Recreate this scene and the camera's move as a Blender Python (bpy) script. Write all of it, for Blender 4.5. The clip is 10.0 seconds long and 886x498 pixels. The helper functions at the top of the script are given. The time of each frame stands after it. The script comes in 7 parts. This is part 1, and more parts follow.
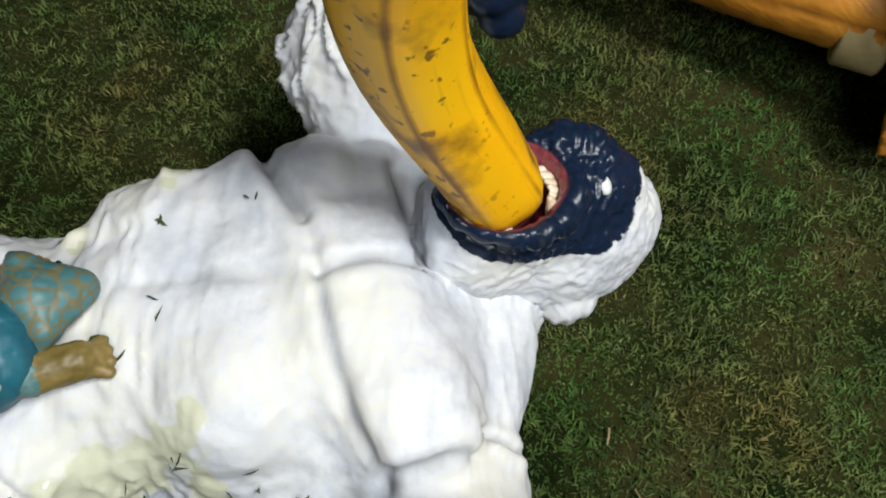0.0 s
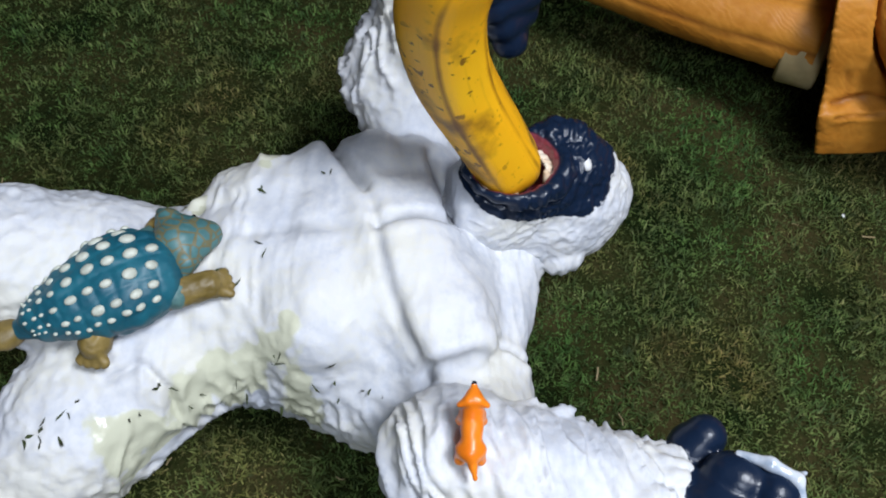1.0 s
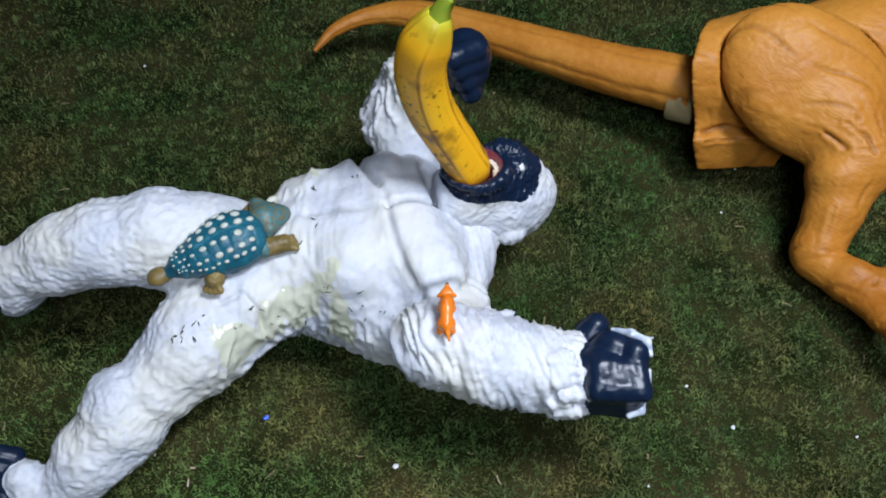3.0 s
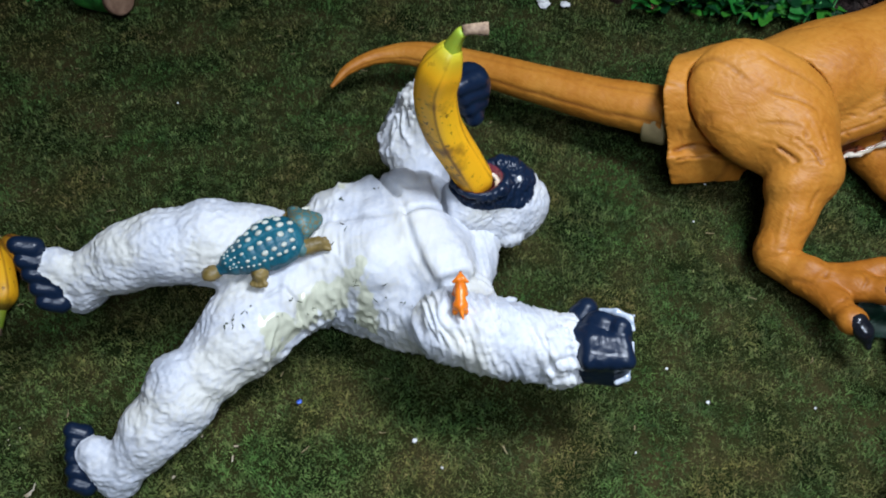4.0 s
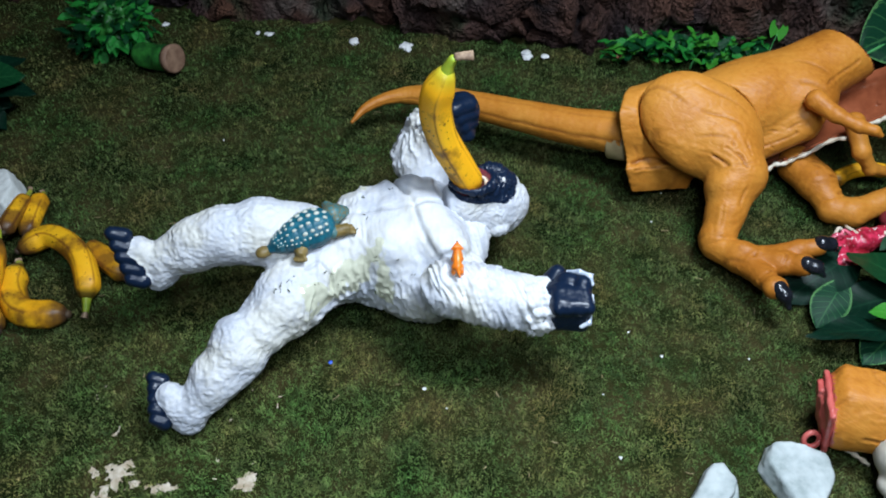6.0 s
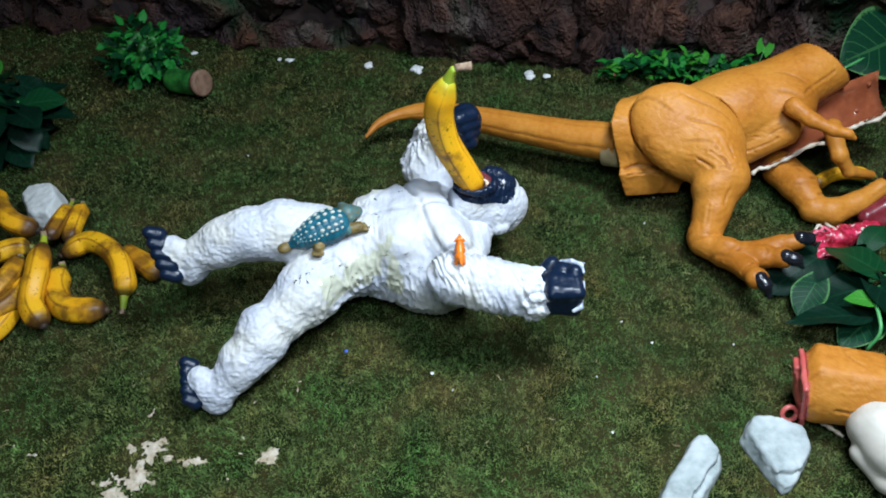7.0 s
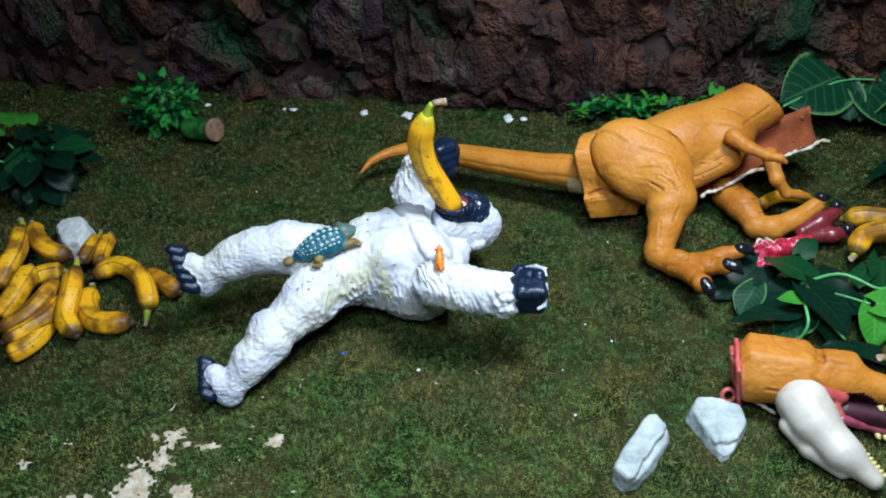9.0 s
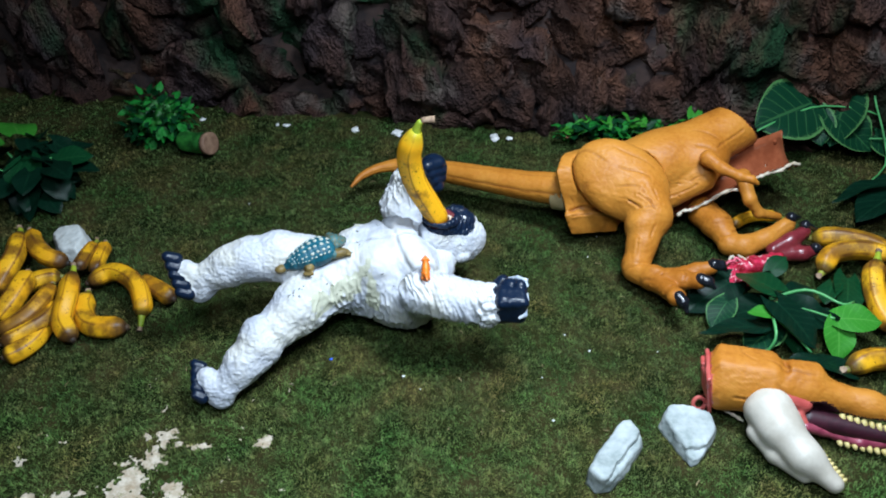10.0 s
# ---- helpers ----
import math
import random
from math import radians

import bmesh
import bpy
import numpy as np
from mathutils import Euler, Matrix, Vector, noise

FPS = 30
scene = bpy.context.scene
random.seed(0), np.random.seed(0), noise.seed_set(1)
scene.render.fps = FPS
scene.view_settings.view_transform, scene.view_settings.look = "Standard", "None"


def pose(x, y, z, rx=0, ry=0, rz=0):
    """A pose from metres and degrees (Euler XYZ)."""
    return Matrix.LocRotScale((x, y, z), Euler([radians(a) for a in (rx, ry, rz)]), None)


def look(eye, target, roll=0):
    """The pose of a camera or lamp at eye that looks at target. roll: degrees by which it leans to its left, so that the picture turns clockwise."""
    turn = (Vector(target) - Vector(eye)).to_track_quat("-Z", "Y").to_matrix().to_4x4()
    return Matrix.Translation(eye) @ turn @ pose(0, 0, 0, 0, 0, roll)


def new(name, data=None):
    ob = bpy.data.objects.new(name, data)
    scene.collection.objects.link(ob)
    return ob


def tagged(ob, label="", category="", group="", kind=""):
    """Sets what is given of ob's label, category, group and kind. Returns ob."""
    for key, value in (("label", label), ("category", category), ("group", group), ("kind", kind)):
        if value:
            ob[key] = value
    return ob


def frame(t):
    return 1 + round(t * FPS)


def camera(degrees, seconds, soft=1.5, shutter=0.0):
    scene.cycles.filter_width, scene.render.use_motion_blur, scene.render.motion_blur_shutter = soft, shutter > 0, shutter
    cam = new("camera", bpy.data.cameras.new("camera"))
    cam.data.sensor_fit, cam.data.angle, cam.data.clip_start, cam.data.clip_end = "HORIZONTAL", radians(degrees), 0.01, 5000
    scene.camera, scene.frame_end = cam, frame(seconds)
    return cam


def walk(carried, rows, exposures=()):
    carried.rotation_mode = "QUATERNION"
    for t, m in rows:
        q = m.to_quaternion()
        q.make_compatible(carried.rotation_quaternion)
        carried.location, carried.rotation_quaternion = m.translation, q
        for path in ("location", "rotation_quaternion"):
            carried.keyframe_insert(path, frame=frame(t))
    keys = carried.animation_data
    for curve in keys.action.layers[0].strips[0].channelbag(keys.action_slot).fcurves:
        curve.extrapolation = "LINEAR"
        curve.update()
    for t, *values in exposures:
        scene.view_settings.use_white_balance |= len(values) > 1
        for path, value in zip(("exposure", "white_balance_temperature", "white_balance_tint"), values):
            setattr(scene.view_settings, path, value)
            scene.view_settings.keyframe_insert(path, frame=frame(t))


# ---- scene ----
cam = camera(57.2, 10.0, 1.95)
PATH = [
    (0, (0.029, 0.026, 0.392), (0.066, 0.932, -1.391), 4.1),
    (0.5, (0.024, -0.01, 0.429), (0.053, 0.925, -1.339), 3.5),
    (1, (0.021, -0.054, 0.468), (0.031, 0.93, -1.274), 2.3),
    (1.5, (0.026, -0.094, 0.505), (0.026, 0.929, -1.214), 1.4),
    (2, (0.036, -0.134, 0.537), (0.029, 0.929, -1.157), 1.0),
    (2.5, (0.046, -0.177, 0.576), (0.016, 0.921, -1.095), -0.6),
    (3.8, (0.022, -0.312, 0.662), (0.026, 0.93, -0.905), -0.6),
    (4, (0.02, -0.324, 0.671), (0.03, 0.927, -0.89), -0.5),
    (4.5, (-0.002, -0.376, 0.697), (0.032, 0.936, -0.813), -0.5),
    (5, (-0.011, -0.417, 0.714), (0.039, 0.941, -0.753), -1.0),
    (5.5, (0.002, -0.456, 0.733), (0.042, 0.921, -0.718), -1.4),
    (6, (0.024, -0.518, 0.749), (0.019, 0.876, -0.685), -2.1),
    (7.5, (0.044, -0.65, 0.787), (-0.018, 0.84, -0.545), -4.3),
    (8, (0.051, -0.695, 0.8), (-0.013, 0.827, -0.496), -4.5),
    (8.5, (0.061, -0.728, 0.812), (-0.003, 0.816, -0.457), -4.8),
    (9, (0.07, -0.761, 0.822), (0.015, 0.793, -0.435), -4.8),
    (9.5, (0.074, -0.794, 0.835), (0.036, 0.774, -0.406), -4.1),
    (10, (0.072, -0.806, 0.842), (0.051, 0.778, -0.378), -3.1),
]
walk(cam, [(t, look(eye, target, roll)) for t, eye, target, roll in PATH], [(0, -0.28, 6800, 8), (0.6, -0.3, 6450, 9), (1.2, -0.37, 6000, 13), (2.5, -0.38, 5800, 13), (5, -0.2, 5750, 9), (10, 0.06, 5600, 6)])

# ---- light of the room and an added fill ----
world = bpy.data.worlds.new("room_air")
scene.world = world
world.use_nodes = True
world.node_tree.nodes["Background"].inputs[0].default_value = (0.62, 0.72, 0.9, 1)
world.node_tree.nodes["Background"].inputs[1].default_value = 0.015


def overhead_area(name, at, aim, size, watts, colour):
    lamp = bpy.data.lights.new(name, "AREA")
    lamp.shape, lamp.size, lamp.size_y, lamp.energy, lamp.color = "RECTANGLE", size[0], size[1], watts, colour
    ob = new(name, lamp)
    ob.matrix_world = look(at, aim)
    return ob


overhead_area("overhead_light", (0.43, -0.06, 1.2), (0.05, -0.15, 0.0), (0.28, 0.28), 21.5, (0.95, 0.98, 1.0))
# fill added to brighten the foreground, with no known lamp behind it
overhead_area("overhead_light", (0.1, -0.82, 1.32), (-0.16, -0.42, 0.0), (0.5, 0.3), 13.5, (0.88, 0.94, 1.0))


# ---- helpers for meshes ----
def lattice(p, seed):
    """Smooth value noise between -1 and 1 at the rows of p."""
    c = np.floor(p).astype(np.int64)
    f = p - c
    f = f * f * (3 - 2 * f)
    out = np.zeros(len(p))
    for dx in (0, 1):
        for dy in (0, 1):
            for dz in (0, 1):
                h = (c[:, 0] + dx) * 374761393 + (c[:, 1] + dy) * 668265263 + (c[:, 2] + dz) * 2147483647 + seed * 974711
                h = (h ^ (h >> 13)) * 1274126177 & 0x7FFFFFFF
                h = ((h ^ (h >> 16)) & 0xFFFF) / 32767.5 - 1
                w = (f[:, 0] if dx else 1 - f[:, 0]) * (f[:, 1] if dy else 1 - f[:, 1]) * (f[:, 2] if dz else 1 - f[:, 2])
                out += w * h
    return out


def cloudy(p, seed, octaves=3):
    return sum(lattice(p * 2**i + 7.3 * i, seed + i) * 0.5**i for i in range(octaves))


def cap(a, b, ra, rb, mat=0, k=0.012):
    """A tapered rod with round ends."""
    a, b = np.array(a, float), np.array(b, float)

    def dist(p):
        ab = b - a
        t = np.clip((p - a) @ ab / max(ab @ ab, 1e-12), 0, 1)
        return np.linalg.norm(p - a - t[:, None] * ab, axis=1) - (ra + (rb - ra) * t)

    r = max(ra, rb)
    return dist, np.minimum(a, b) - r, np.maximum(a, b) + r, mat, k, 1


def egg(c, r, turn=(0, 0, 0), mat=0, k=0.012, sign=1):
    """An ellipsoid; sign -1 carves it out."""
    c, r = np.array(c, float), np.array(r, float)
    m = np.array(Euler([radians(v) for v in turn]).to_matrix())

    def dist(p):
        q = (p - c) @ m
        k0 = np.linalg.norm(q / r, axis=1)
        k1 = np.linalg.norm(q / (r * r), axis=1) + 1e-9
        return k0 * (k0 - 1) / k1

    return dist, c - r.max(), c + r.max(), mat, k, sign


def slab(c, half, turn=(0, 0, 0), mat=0, k=0.008, rnd=0.006, sign=1):
    """A box with rounded edges."""
    c, half = np.array(c, float), np.array(half, float)
    m = np.array(Euler([radians(v) for v in turn]).to_matrix())

    def dist(p):
        q = np.abs((p - c) @ m) - (half - rnd)
        return np.linalg.norm(np.maximum(q, 0), axis=1) + np.minimum(q.max(axis=1), 0) - rnd

    r = np.linalg.norm(half)
    return dist, c - r, c + r, mat, k, sign


def rope(points, radii, mat=0, k=0.012):
    return [cap(points[i], points[i + 1], radii[i], radii[i + 1], mat, k) for i in range(len(points) - 1)]


def grown(name, prims, step, swell=None, paint=None, split=None, marks=None):
    """A closed mesh round the blended forms; swell(p, n, slots) pushes it out, paint(p, n, slots) picks material slots.
    split: a slot; marks(p, n, lead) turns its lead over the other forms, in metres, into named values at the points."""
    pad = 0.012
    lo = np.min([q[1] for q in prims if q[5] > 0], axis=0) - pad
    hi = np.max([q[2] for q in prims if q[5] > 0], axis=0) + pad
    n = np.ceil((hi - lo) / step).astype(int) + 1
    axes = [lo[i] + step * np.arange(n[i]) for i in range(3)]
    field = np.full(n, 1.0)
    slot = np.zeros(n, np.int16)
    near = np.full(n, 9.0)
    own, other = np.full(n, 0.05), np.full(n, 0.05)
    for dist, a, b, mat, k, sign in prims:
        i0 = np.clip(((a - lo - k - 4 * step) / step).astype(int), 0, n)
        i1 = np.clip(((b - lo + k + 4 * step) / step).astype(int) + 2, 0, n)
        box = tuple(slice(i0[i], i1[i]) for i in range(3))
        g = np.stack(np.meshgrid(*(axes[i][box[i]] for i in range(3)), indexing="ij"), -1)
        d = dist(g.reshape(-1, 3)).reshape(g.shape[:3])
        old = field[box]
        if sign > 0:
            h = np.maximum(k - np.abs(old - d), 0) / k
            field[box] = np.minimum(old, d) - h * h * k * 0.25
            closer = d < near[box]
            near[box] = np.where(closer, d, near[box])
            if split is not None:
                kin = own if mat == split else other
                kin[box] = np.minimum(kin[box], d)
        else:
            closer = -d > old - step
            h = np.maximum(k - np.abs(old + d), 0) / k
            field[box] = np.maximum(old, -d) + h * h * k * 0.25
        slot[box] = np.where(closer, mat, slot[box])
    inside = field < 0
    m = n - 1
    corner = [(x, y, z) for x in (0, 1) for y in (0, 1) for z in (0, 1)]
    total = sum(inside[x:x + m[0], y:y + m[1], z:z + m[2]].astype(np.int8) for x, y, z in corner)
    cells = np.argwhere((total > 0) & (total < 8))
    number = np.full(m, -1, np.int64)
    number[tuple(cells.T)] = np.arange(len(cells))
    spot, hits = np.zeros((len(cells), 3)), np.zeros(len(cells))
    for u in corner:
        for ax in range(3):
            if u[ax]:
                continue
            v = list(u)
            v[ax] = 1
            fa, fb = field[tuple((cells + u).T)], field[tuple((cells + v).T)]
            cross = (fa < 0) != (fb < 0)
            t = np.where(cross, fa / np.where(cross, fa - fb, 1), 0)
            q = np.tile(np.array(u, float), (len(cells), 1))
            q[:, ax] += t
            spot += q * cross[:, None]
            hits += cross
    verts = lo + step * (cells + spot / hits[:, None])
    quads = []
    for ax in range(3):
        a, b = [slice(None)] * 3, [slice(None)] * 3
        a[ax], b[ax] = slice(0, -1), slice(1, None)
        e = np.argwhere(inside[tuple(a)] != inside[tuple(b)])
        j, k2 = (ax + 1) % 3, (ax + 2) % 3
        e = e[(e[:, j] > 0) & (e[:, k2] > 0) & (e[:, j] < m[j]) & (e[:, k2] < m[k2]) & (e[:, ax] < m[ax])]
        ring = []
        for dj, dk in ((-1, -1), (0, -1), (0, 0), (-1, 0)):
            c = e.copy()
            c[:, j] += dj
            c[:, k2] += dk
            ring.append(number[tuple(c.T)])
        ring = np.stack(ring, 1)
        flip = ~inside[tuple(e.T)]
        ring[flip] = ring[flip][:, ::-1]
        quads.append(ring)
    quads = np.concatenate(quads)
    labels = slot[tuple(np.clip(np.rint(cells + spot / hits[:, None]).astype(int), 0, n - 1).T)]
    mesh = mesh_of(name, verts, quads)
    nor = np.zeros(len(verts) * 3)
    mesh.vertices.foreach_get("normal", nor)
    nor = nor.reshape(-1, 3)
    if swell:
        mesh.vertices.foreach_set("co", (verts + nor * swell(verts, nor, labels)[:, None]).ravel())
    face = labels[quads[:, 0]]
    if paint:
        face = paint(verts[quads].mean(1), nor[quads].mean(1), face)
    mesh.polygons.foreach_set("material_index", face.astype(np.int32))
    if marks:
        lead = other - own
        at = np.clip((verts - lo) / step, 0, n - 1.001)
        i, f = at.astype(int), at - at.astype(int)
        value = sum(lead[i[:, 0] + x, i[:, 1] + y, i[:, 2] + z] * (f[:, 0] if x else 1 - f[:, 0]) * (f[:, 1] if y else 1 - f[:, 1]) * (f[:, 2] if z else 1 - f[:, 2]) for x, y, z in corner)
        for key, values in marks(verts, nor, value).items():
            mesh.attributes.new(key, "FLOAT", "POINT").data.foreach_set("value", values)
    mesh.update()
    return mesh


def joined(name, meshes, keys):
    """One mesh of four-sided faces out of several, with their slots and named values."""
    points, faces, slots, values, count = [], [], [], {k: [] for k in keys}, 0
    for one in meshes:
        nv, nf = len(one.vertices), len(one.polygons)
        co, idx, mat = np.zeros(nv * 3), np.zeros(nf * 4, np.int32), np.zeros(nf, np.int32)
        one.vertices.foreach_get("co", co)
        one.loops.foreach_get("vertex_index", idx)
        one.polygons.foreach_get("material_index", mat)
        points.append(co.reshape(-1, 3))
        faces.append(idx.reshape(-1, 4) + count)
        slots.append(mat)
        count += nv
        for k in keys:
            v = np.full(nv, -1.0)
            if k in one.attributes:
                one.attributes[k].data.foreach_get("value", v)
            values[k].append(v)
        bpy.data.meshes.remove(one)
    mesh = mesh_of(name, np.concatenate(points), np.concatenate(faces))
    mesh.polygons.foreach_set("material_index", np.concatenate(slots))
    for k in keys:
        mesh.attributes.new(k, "FLOAT", "POINT").data.foreach_set("value", np.concatenate(values[k]))
    return mesh


def mesh_of(name, verts, faces, smooth=True):
    """A mesh from arrays of points and of equal-sided faces."""
    verts, faces = np.asarray(verts, float), np.asarray(faces, np.int32)
    mesh = bpy.data.meshes.new(name)
    mesh.vertices.add(len(verts))
    mesh.vertices.foreach_set("co", verts.ravel())
    side = faces.shape[1]
    mesh.loops.add(faces.size)
    mesh.loops.foreach_set("vertex_index", faces.ravel())
    mesh.polygons.add(len(faces))
    mesh.polygons.foreach_set("loop_start", np.arange(len(faces), dtype=np.int32) * side)
    mesh.polygons.foreach_set("use_smooth", np.full(len(faces), smooth))
    mesh.update(calc_edges=True)
    mesh.validate()
    return mesh


def standing(ob):
    """Where the object lies in the world, from its parents."""
    if ob.parent is None:
        return ob.matrix_basis.copy()
    return standing(ob.parent) @ ob.matrix_parent_inverse @ ob.matrix_basis


def thing(name, base, label, category, group="", kind=""):
    ob = new(name)
    ob.empty_display_size = 0.02
    ob.matrix_basis = Matrix.Translation(base)
    return tagged(ob, label, category, group, kind)


def part(name, shape, material, parent, label="", m=None):
    """One mesh under a thing or a part; shape: a mesh or a bmesh in world places, or in its own with the pose m."""
    if isinstance(shape, bmesh.types.BMesh):
        mesh = bpy.data.meshes.new(name)
        shape.to_mesh(mesh)
        shape.free()
    else:
        mesh = shape
    if material and not mesh.materials:
        for one in material if isinstance(material, (list, tuple)) else [material]:
            mesh.materials.append(one)
    ob = new(name, mesh)
    if parent:
        ob.parent = parent
        ob.matrix_parent_inverse = standing(parent).inverted()
    if m is not None:
        ob.matrix_basis = m
    return tagged(ob, label)


def alone(name, mesh, materials, base, label, category, group="", kind=""):
    """A thing of one mesh, with its origin at its base."""
    n = len(mesh.vertices)
    co = np.zeros(n * 3)
    mesh.vertices.foreach_get("co", co)
    mesh.vertices.foreach_set("co", (co.reshape(-1, 3) - np.array(base)).ravel())
    mesh.update()
    for one in materials:
        mesh.materials.append(one)
    ob = new(name, mesh)
    ob.matrix_basis = Matrix.Translation(base)
    return tagged(ob, label, category, group, kind)


def bow(points, count):
    """Points along a smooth curve through the given ones."""
    p = np.array(points, float)
    ends = np.vstack([2 * p[0] - p[1], p, 2 * p[-1] - p[-2]])
    out = []
    for s in np.linspace(0, len(p) - 1, count):
        i = min(int(s), len(p) - 2)
        t = s - i
        a, b, c, d = ends[i:i + 4]
        out.append(0.5 * (2 * b + (c - a) * t + (2 * a - 5 * b + 4 * c - d) * t * t + (3 * b - a - 3 * c + d) * t**3))
    return np.array(out)


def swept(name, path, radii, sides=12, shape=None, roll=0.0, capped=True, mapped=False):
    """A tube along path; shape(angle, s) scales the radius round it."""
    path = np.array(path, float)
    n = len(path)
    tan = np.gradient(path, axis=0)
    tan /= np.linalg.norm(tan, axis=1)[:, None]
    up = np.array([0.0, 0.0, 1.0]) if abs(tan[0][2]) < 0.9 else np.array([0.0, 1.0, 0.0])
    verts = []
    for i in range(n):
        up = up - (up @ tan[i]) * tan[i]
        up /= np.linalg.norm(up)
        side = np.cross(tan[i], up)
        for j in range(sides):
            a = 2 * math.pi * j / sides + roll
            r = radii[i] * (shape(a, i / (n - 1)) if shape else 1)
            verts.append(path[i] + r * (math.cos(a) * side + math.sin(a) * up))
    faces = [(i * sides + j, i * sides + (j + 1) % sides, (i + 1) * sides + (j + 1) % sides, (i + 1) * sides + j) for i in range(n - 1) for j in range(sides)]
    bm = bmesh.new()
    vs = [bm.verts.new(v) for v in verts]
    for f in faces:
        bm.faces.new([vs[q] for q in f]).smooth = True
    if capped:
        bm.faces.new(vs[:sides][::-1])
        bm.faces.new(vs[-sides:])
    bmesh.ops.recalc_face_normals(bm, faces=bm.faces)
    if mapped:
        layer = bm.loops.layers.uv.new("UVMap")
        order = {v: i for i, v in enumerate(vs)}
        for f in bm.faces:
            js = [order[q.vert] % sides for q in f.loops]
            wrap = max(js) - min(js) > sides / 2
            for q, j in zip(f.loops, js):
                q[layer].uv = ((order[q.vert] // sides) / (n - 1), (j + (sides if wrap and j < sides / 2 else 0)) / sides)
    return bm


# ---- materials ----
def surface(name, colours, rough=0.5, scale=30.0, fine=200.0, bump=0.2, depth=0.001, metal=0.0, spread=(0.35, 0.65), coat=0.0, by_piece=0.0, sss=0.0, spec=0.5, stretch=(1, 1, 1), speck=None):
    """A principled material: two or three colours mixed by noise of two sizes, with relief; speck: (colour, scale, threshold)."""
    mat = bpy.data.materials.new(name)
    mat.use_nodes = True
    t = mat.node_tree
    b = t.nodes["Principled BSDF"]
    place = t.nodes.new("ShaderNodeTexCoord")
    mapping = t.nodes.new("ShaderNodeMapping")
    mapping.inputs["Scale"].default_value = stretch
    t.links.new(place.outputs["Object"], mapping.inputs["Vector"])
    big, small = t.nodes.new("ShaderNodeTexNoise"), t.nodes.new("ShaderNodeTexNoise")
    big.inputs["Scale"].default_value, small.inputs["Scale"].default_value = scale, fine
    big.inputs["Detail"].default_value, small.inputs["Detail"].default_value = 5, 3
    for node in (big, small):
        t.links.new(mapping.outputs[0], node.inputs["Vector"])
    mixed = t.nodes.new("ShaderNodeMath")
    mixed.operation = "MULTIPLY_ADD"
    t.links.new(small.outputs["Fac"], mixed.inputs[0])
    mixed.inputs[1].default_value = 0.35
    add = t.nodes.new("ShaderNodeMath")
    add.operation = "MULTIPLY_ADD"
    t.links.new(big.outputs["Fac"], add.inputs[0])
    add.inputs[1].default_value, add.inputs[2].default_value = 1.0, -0.175
    t.links.new(add.outputs[0], mixed.inputs[2])
    level = mixed.outputs[0]
    if by_piece:
        info = t.nodes.new("ShaderNodeObjectInfo")
        shift = t.nodes.new("ShaderNodeMath")
        shift.operation = "MULTIPLY_ADD"
        t.links.new(info.outputs["Random"], shift.inputs[0])
        shift.inputs[1].default_value = by_piece
        t.links.new(level, shift.inputs[2])
        centre = t.nodes.new("ShaderNodeMath")
        centre.operation = "SUBTRACT"
        t.links.new(shift.outputs[0], centre.inputs[0])
        centre.inputs[1].default_value = by_piece / 2
        level = centre.outputs[0]
    ramp = t.nodes.new("ShaderNodeValToRGB")
    el = ramp.color_ramp.elements
    el[0].position, el[1].position = spread
    el[0].color, el[1].color = (*colours[0], 1), (*colours[-1], 1)
    for i, c in enumerate(colours[1:-1], 1):
        e = el.new(spread[0] + (spread[1] - spread[0]) * i / (len(colours) - 1))
        e.color = (*c, 1)
    t.links.new(level, ramp.inputs[0])
    out = ramp.outputs[0]
    if speck:
        dots = t.nodes.new("ShaderNodeTexNoise")
        dots.inputs["Scale"].default_value, dots.inputs["Detail"].default_value = speck[1], 4
        t.links.new(place.outputs["Object"], dots.inputs["Vector"])
        cut = t.nodes.new("ShaderNodeValToRGB")
        cut.color_ramp.elements[0].position, cut.color_ramp.elements[1].position = speck[2], speck[2] + 0.04
        t.links.new(dots.outputs["Fac"], cut.inputs[0])
        mix = t.nodes.new("ShaderNodeMixRGB")
        mix.inputs[2].default_value = (*speck[0], 1)
        t.links.new(cut.outputs[0], mix.inputs[0])
        t.links.new(out, mix.inputs[1])
        out = mix.outputs[0]
    t.links.new(out, b.inputs["Base Color"])
    b.inputs["Roughness"].default_value, b.inputs["Metallic"].default_value = rough, metal
    b.inputs["Specular IOR Level"].default_value, b.inputs["Coat Weight"].default_value = spec, coat
    if sss:
        b.inputs["Subsurface Weight"].default_value, b.inputs["Subsurface Scale"].default_value = sss, 0.004
    if bump:
        relief = t.nodes.new("ShaderNodeBump")
        relief.inputs["Strength"].default_value, relief.inputs["Distance"].default_value = bump, depth
        t.links.new(mixed.outputs[0], relief.inputs["Height"])
        t.links.new(relief.outputs[0], b.inputs["Normal"])
    return mat


NAVY = surface("navy_plastic", [(0.006, 0.009, 0.022), (0.012, 0.018, 0.042)], 0.36, 40, 300, 0.3, 0.001)


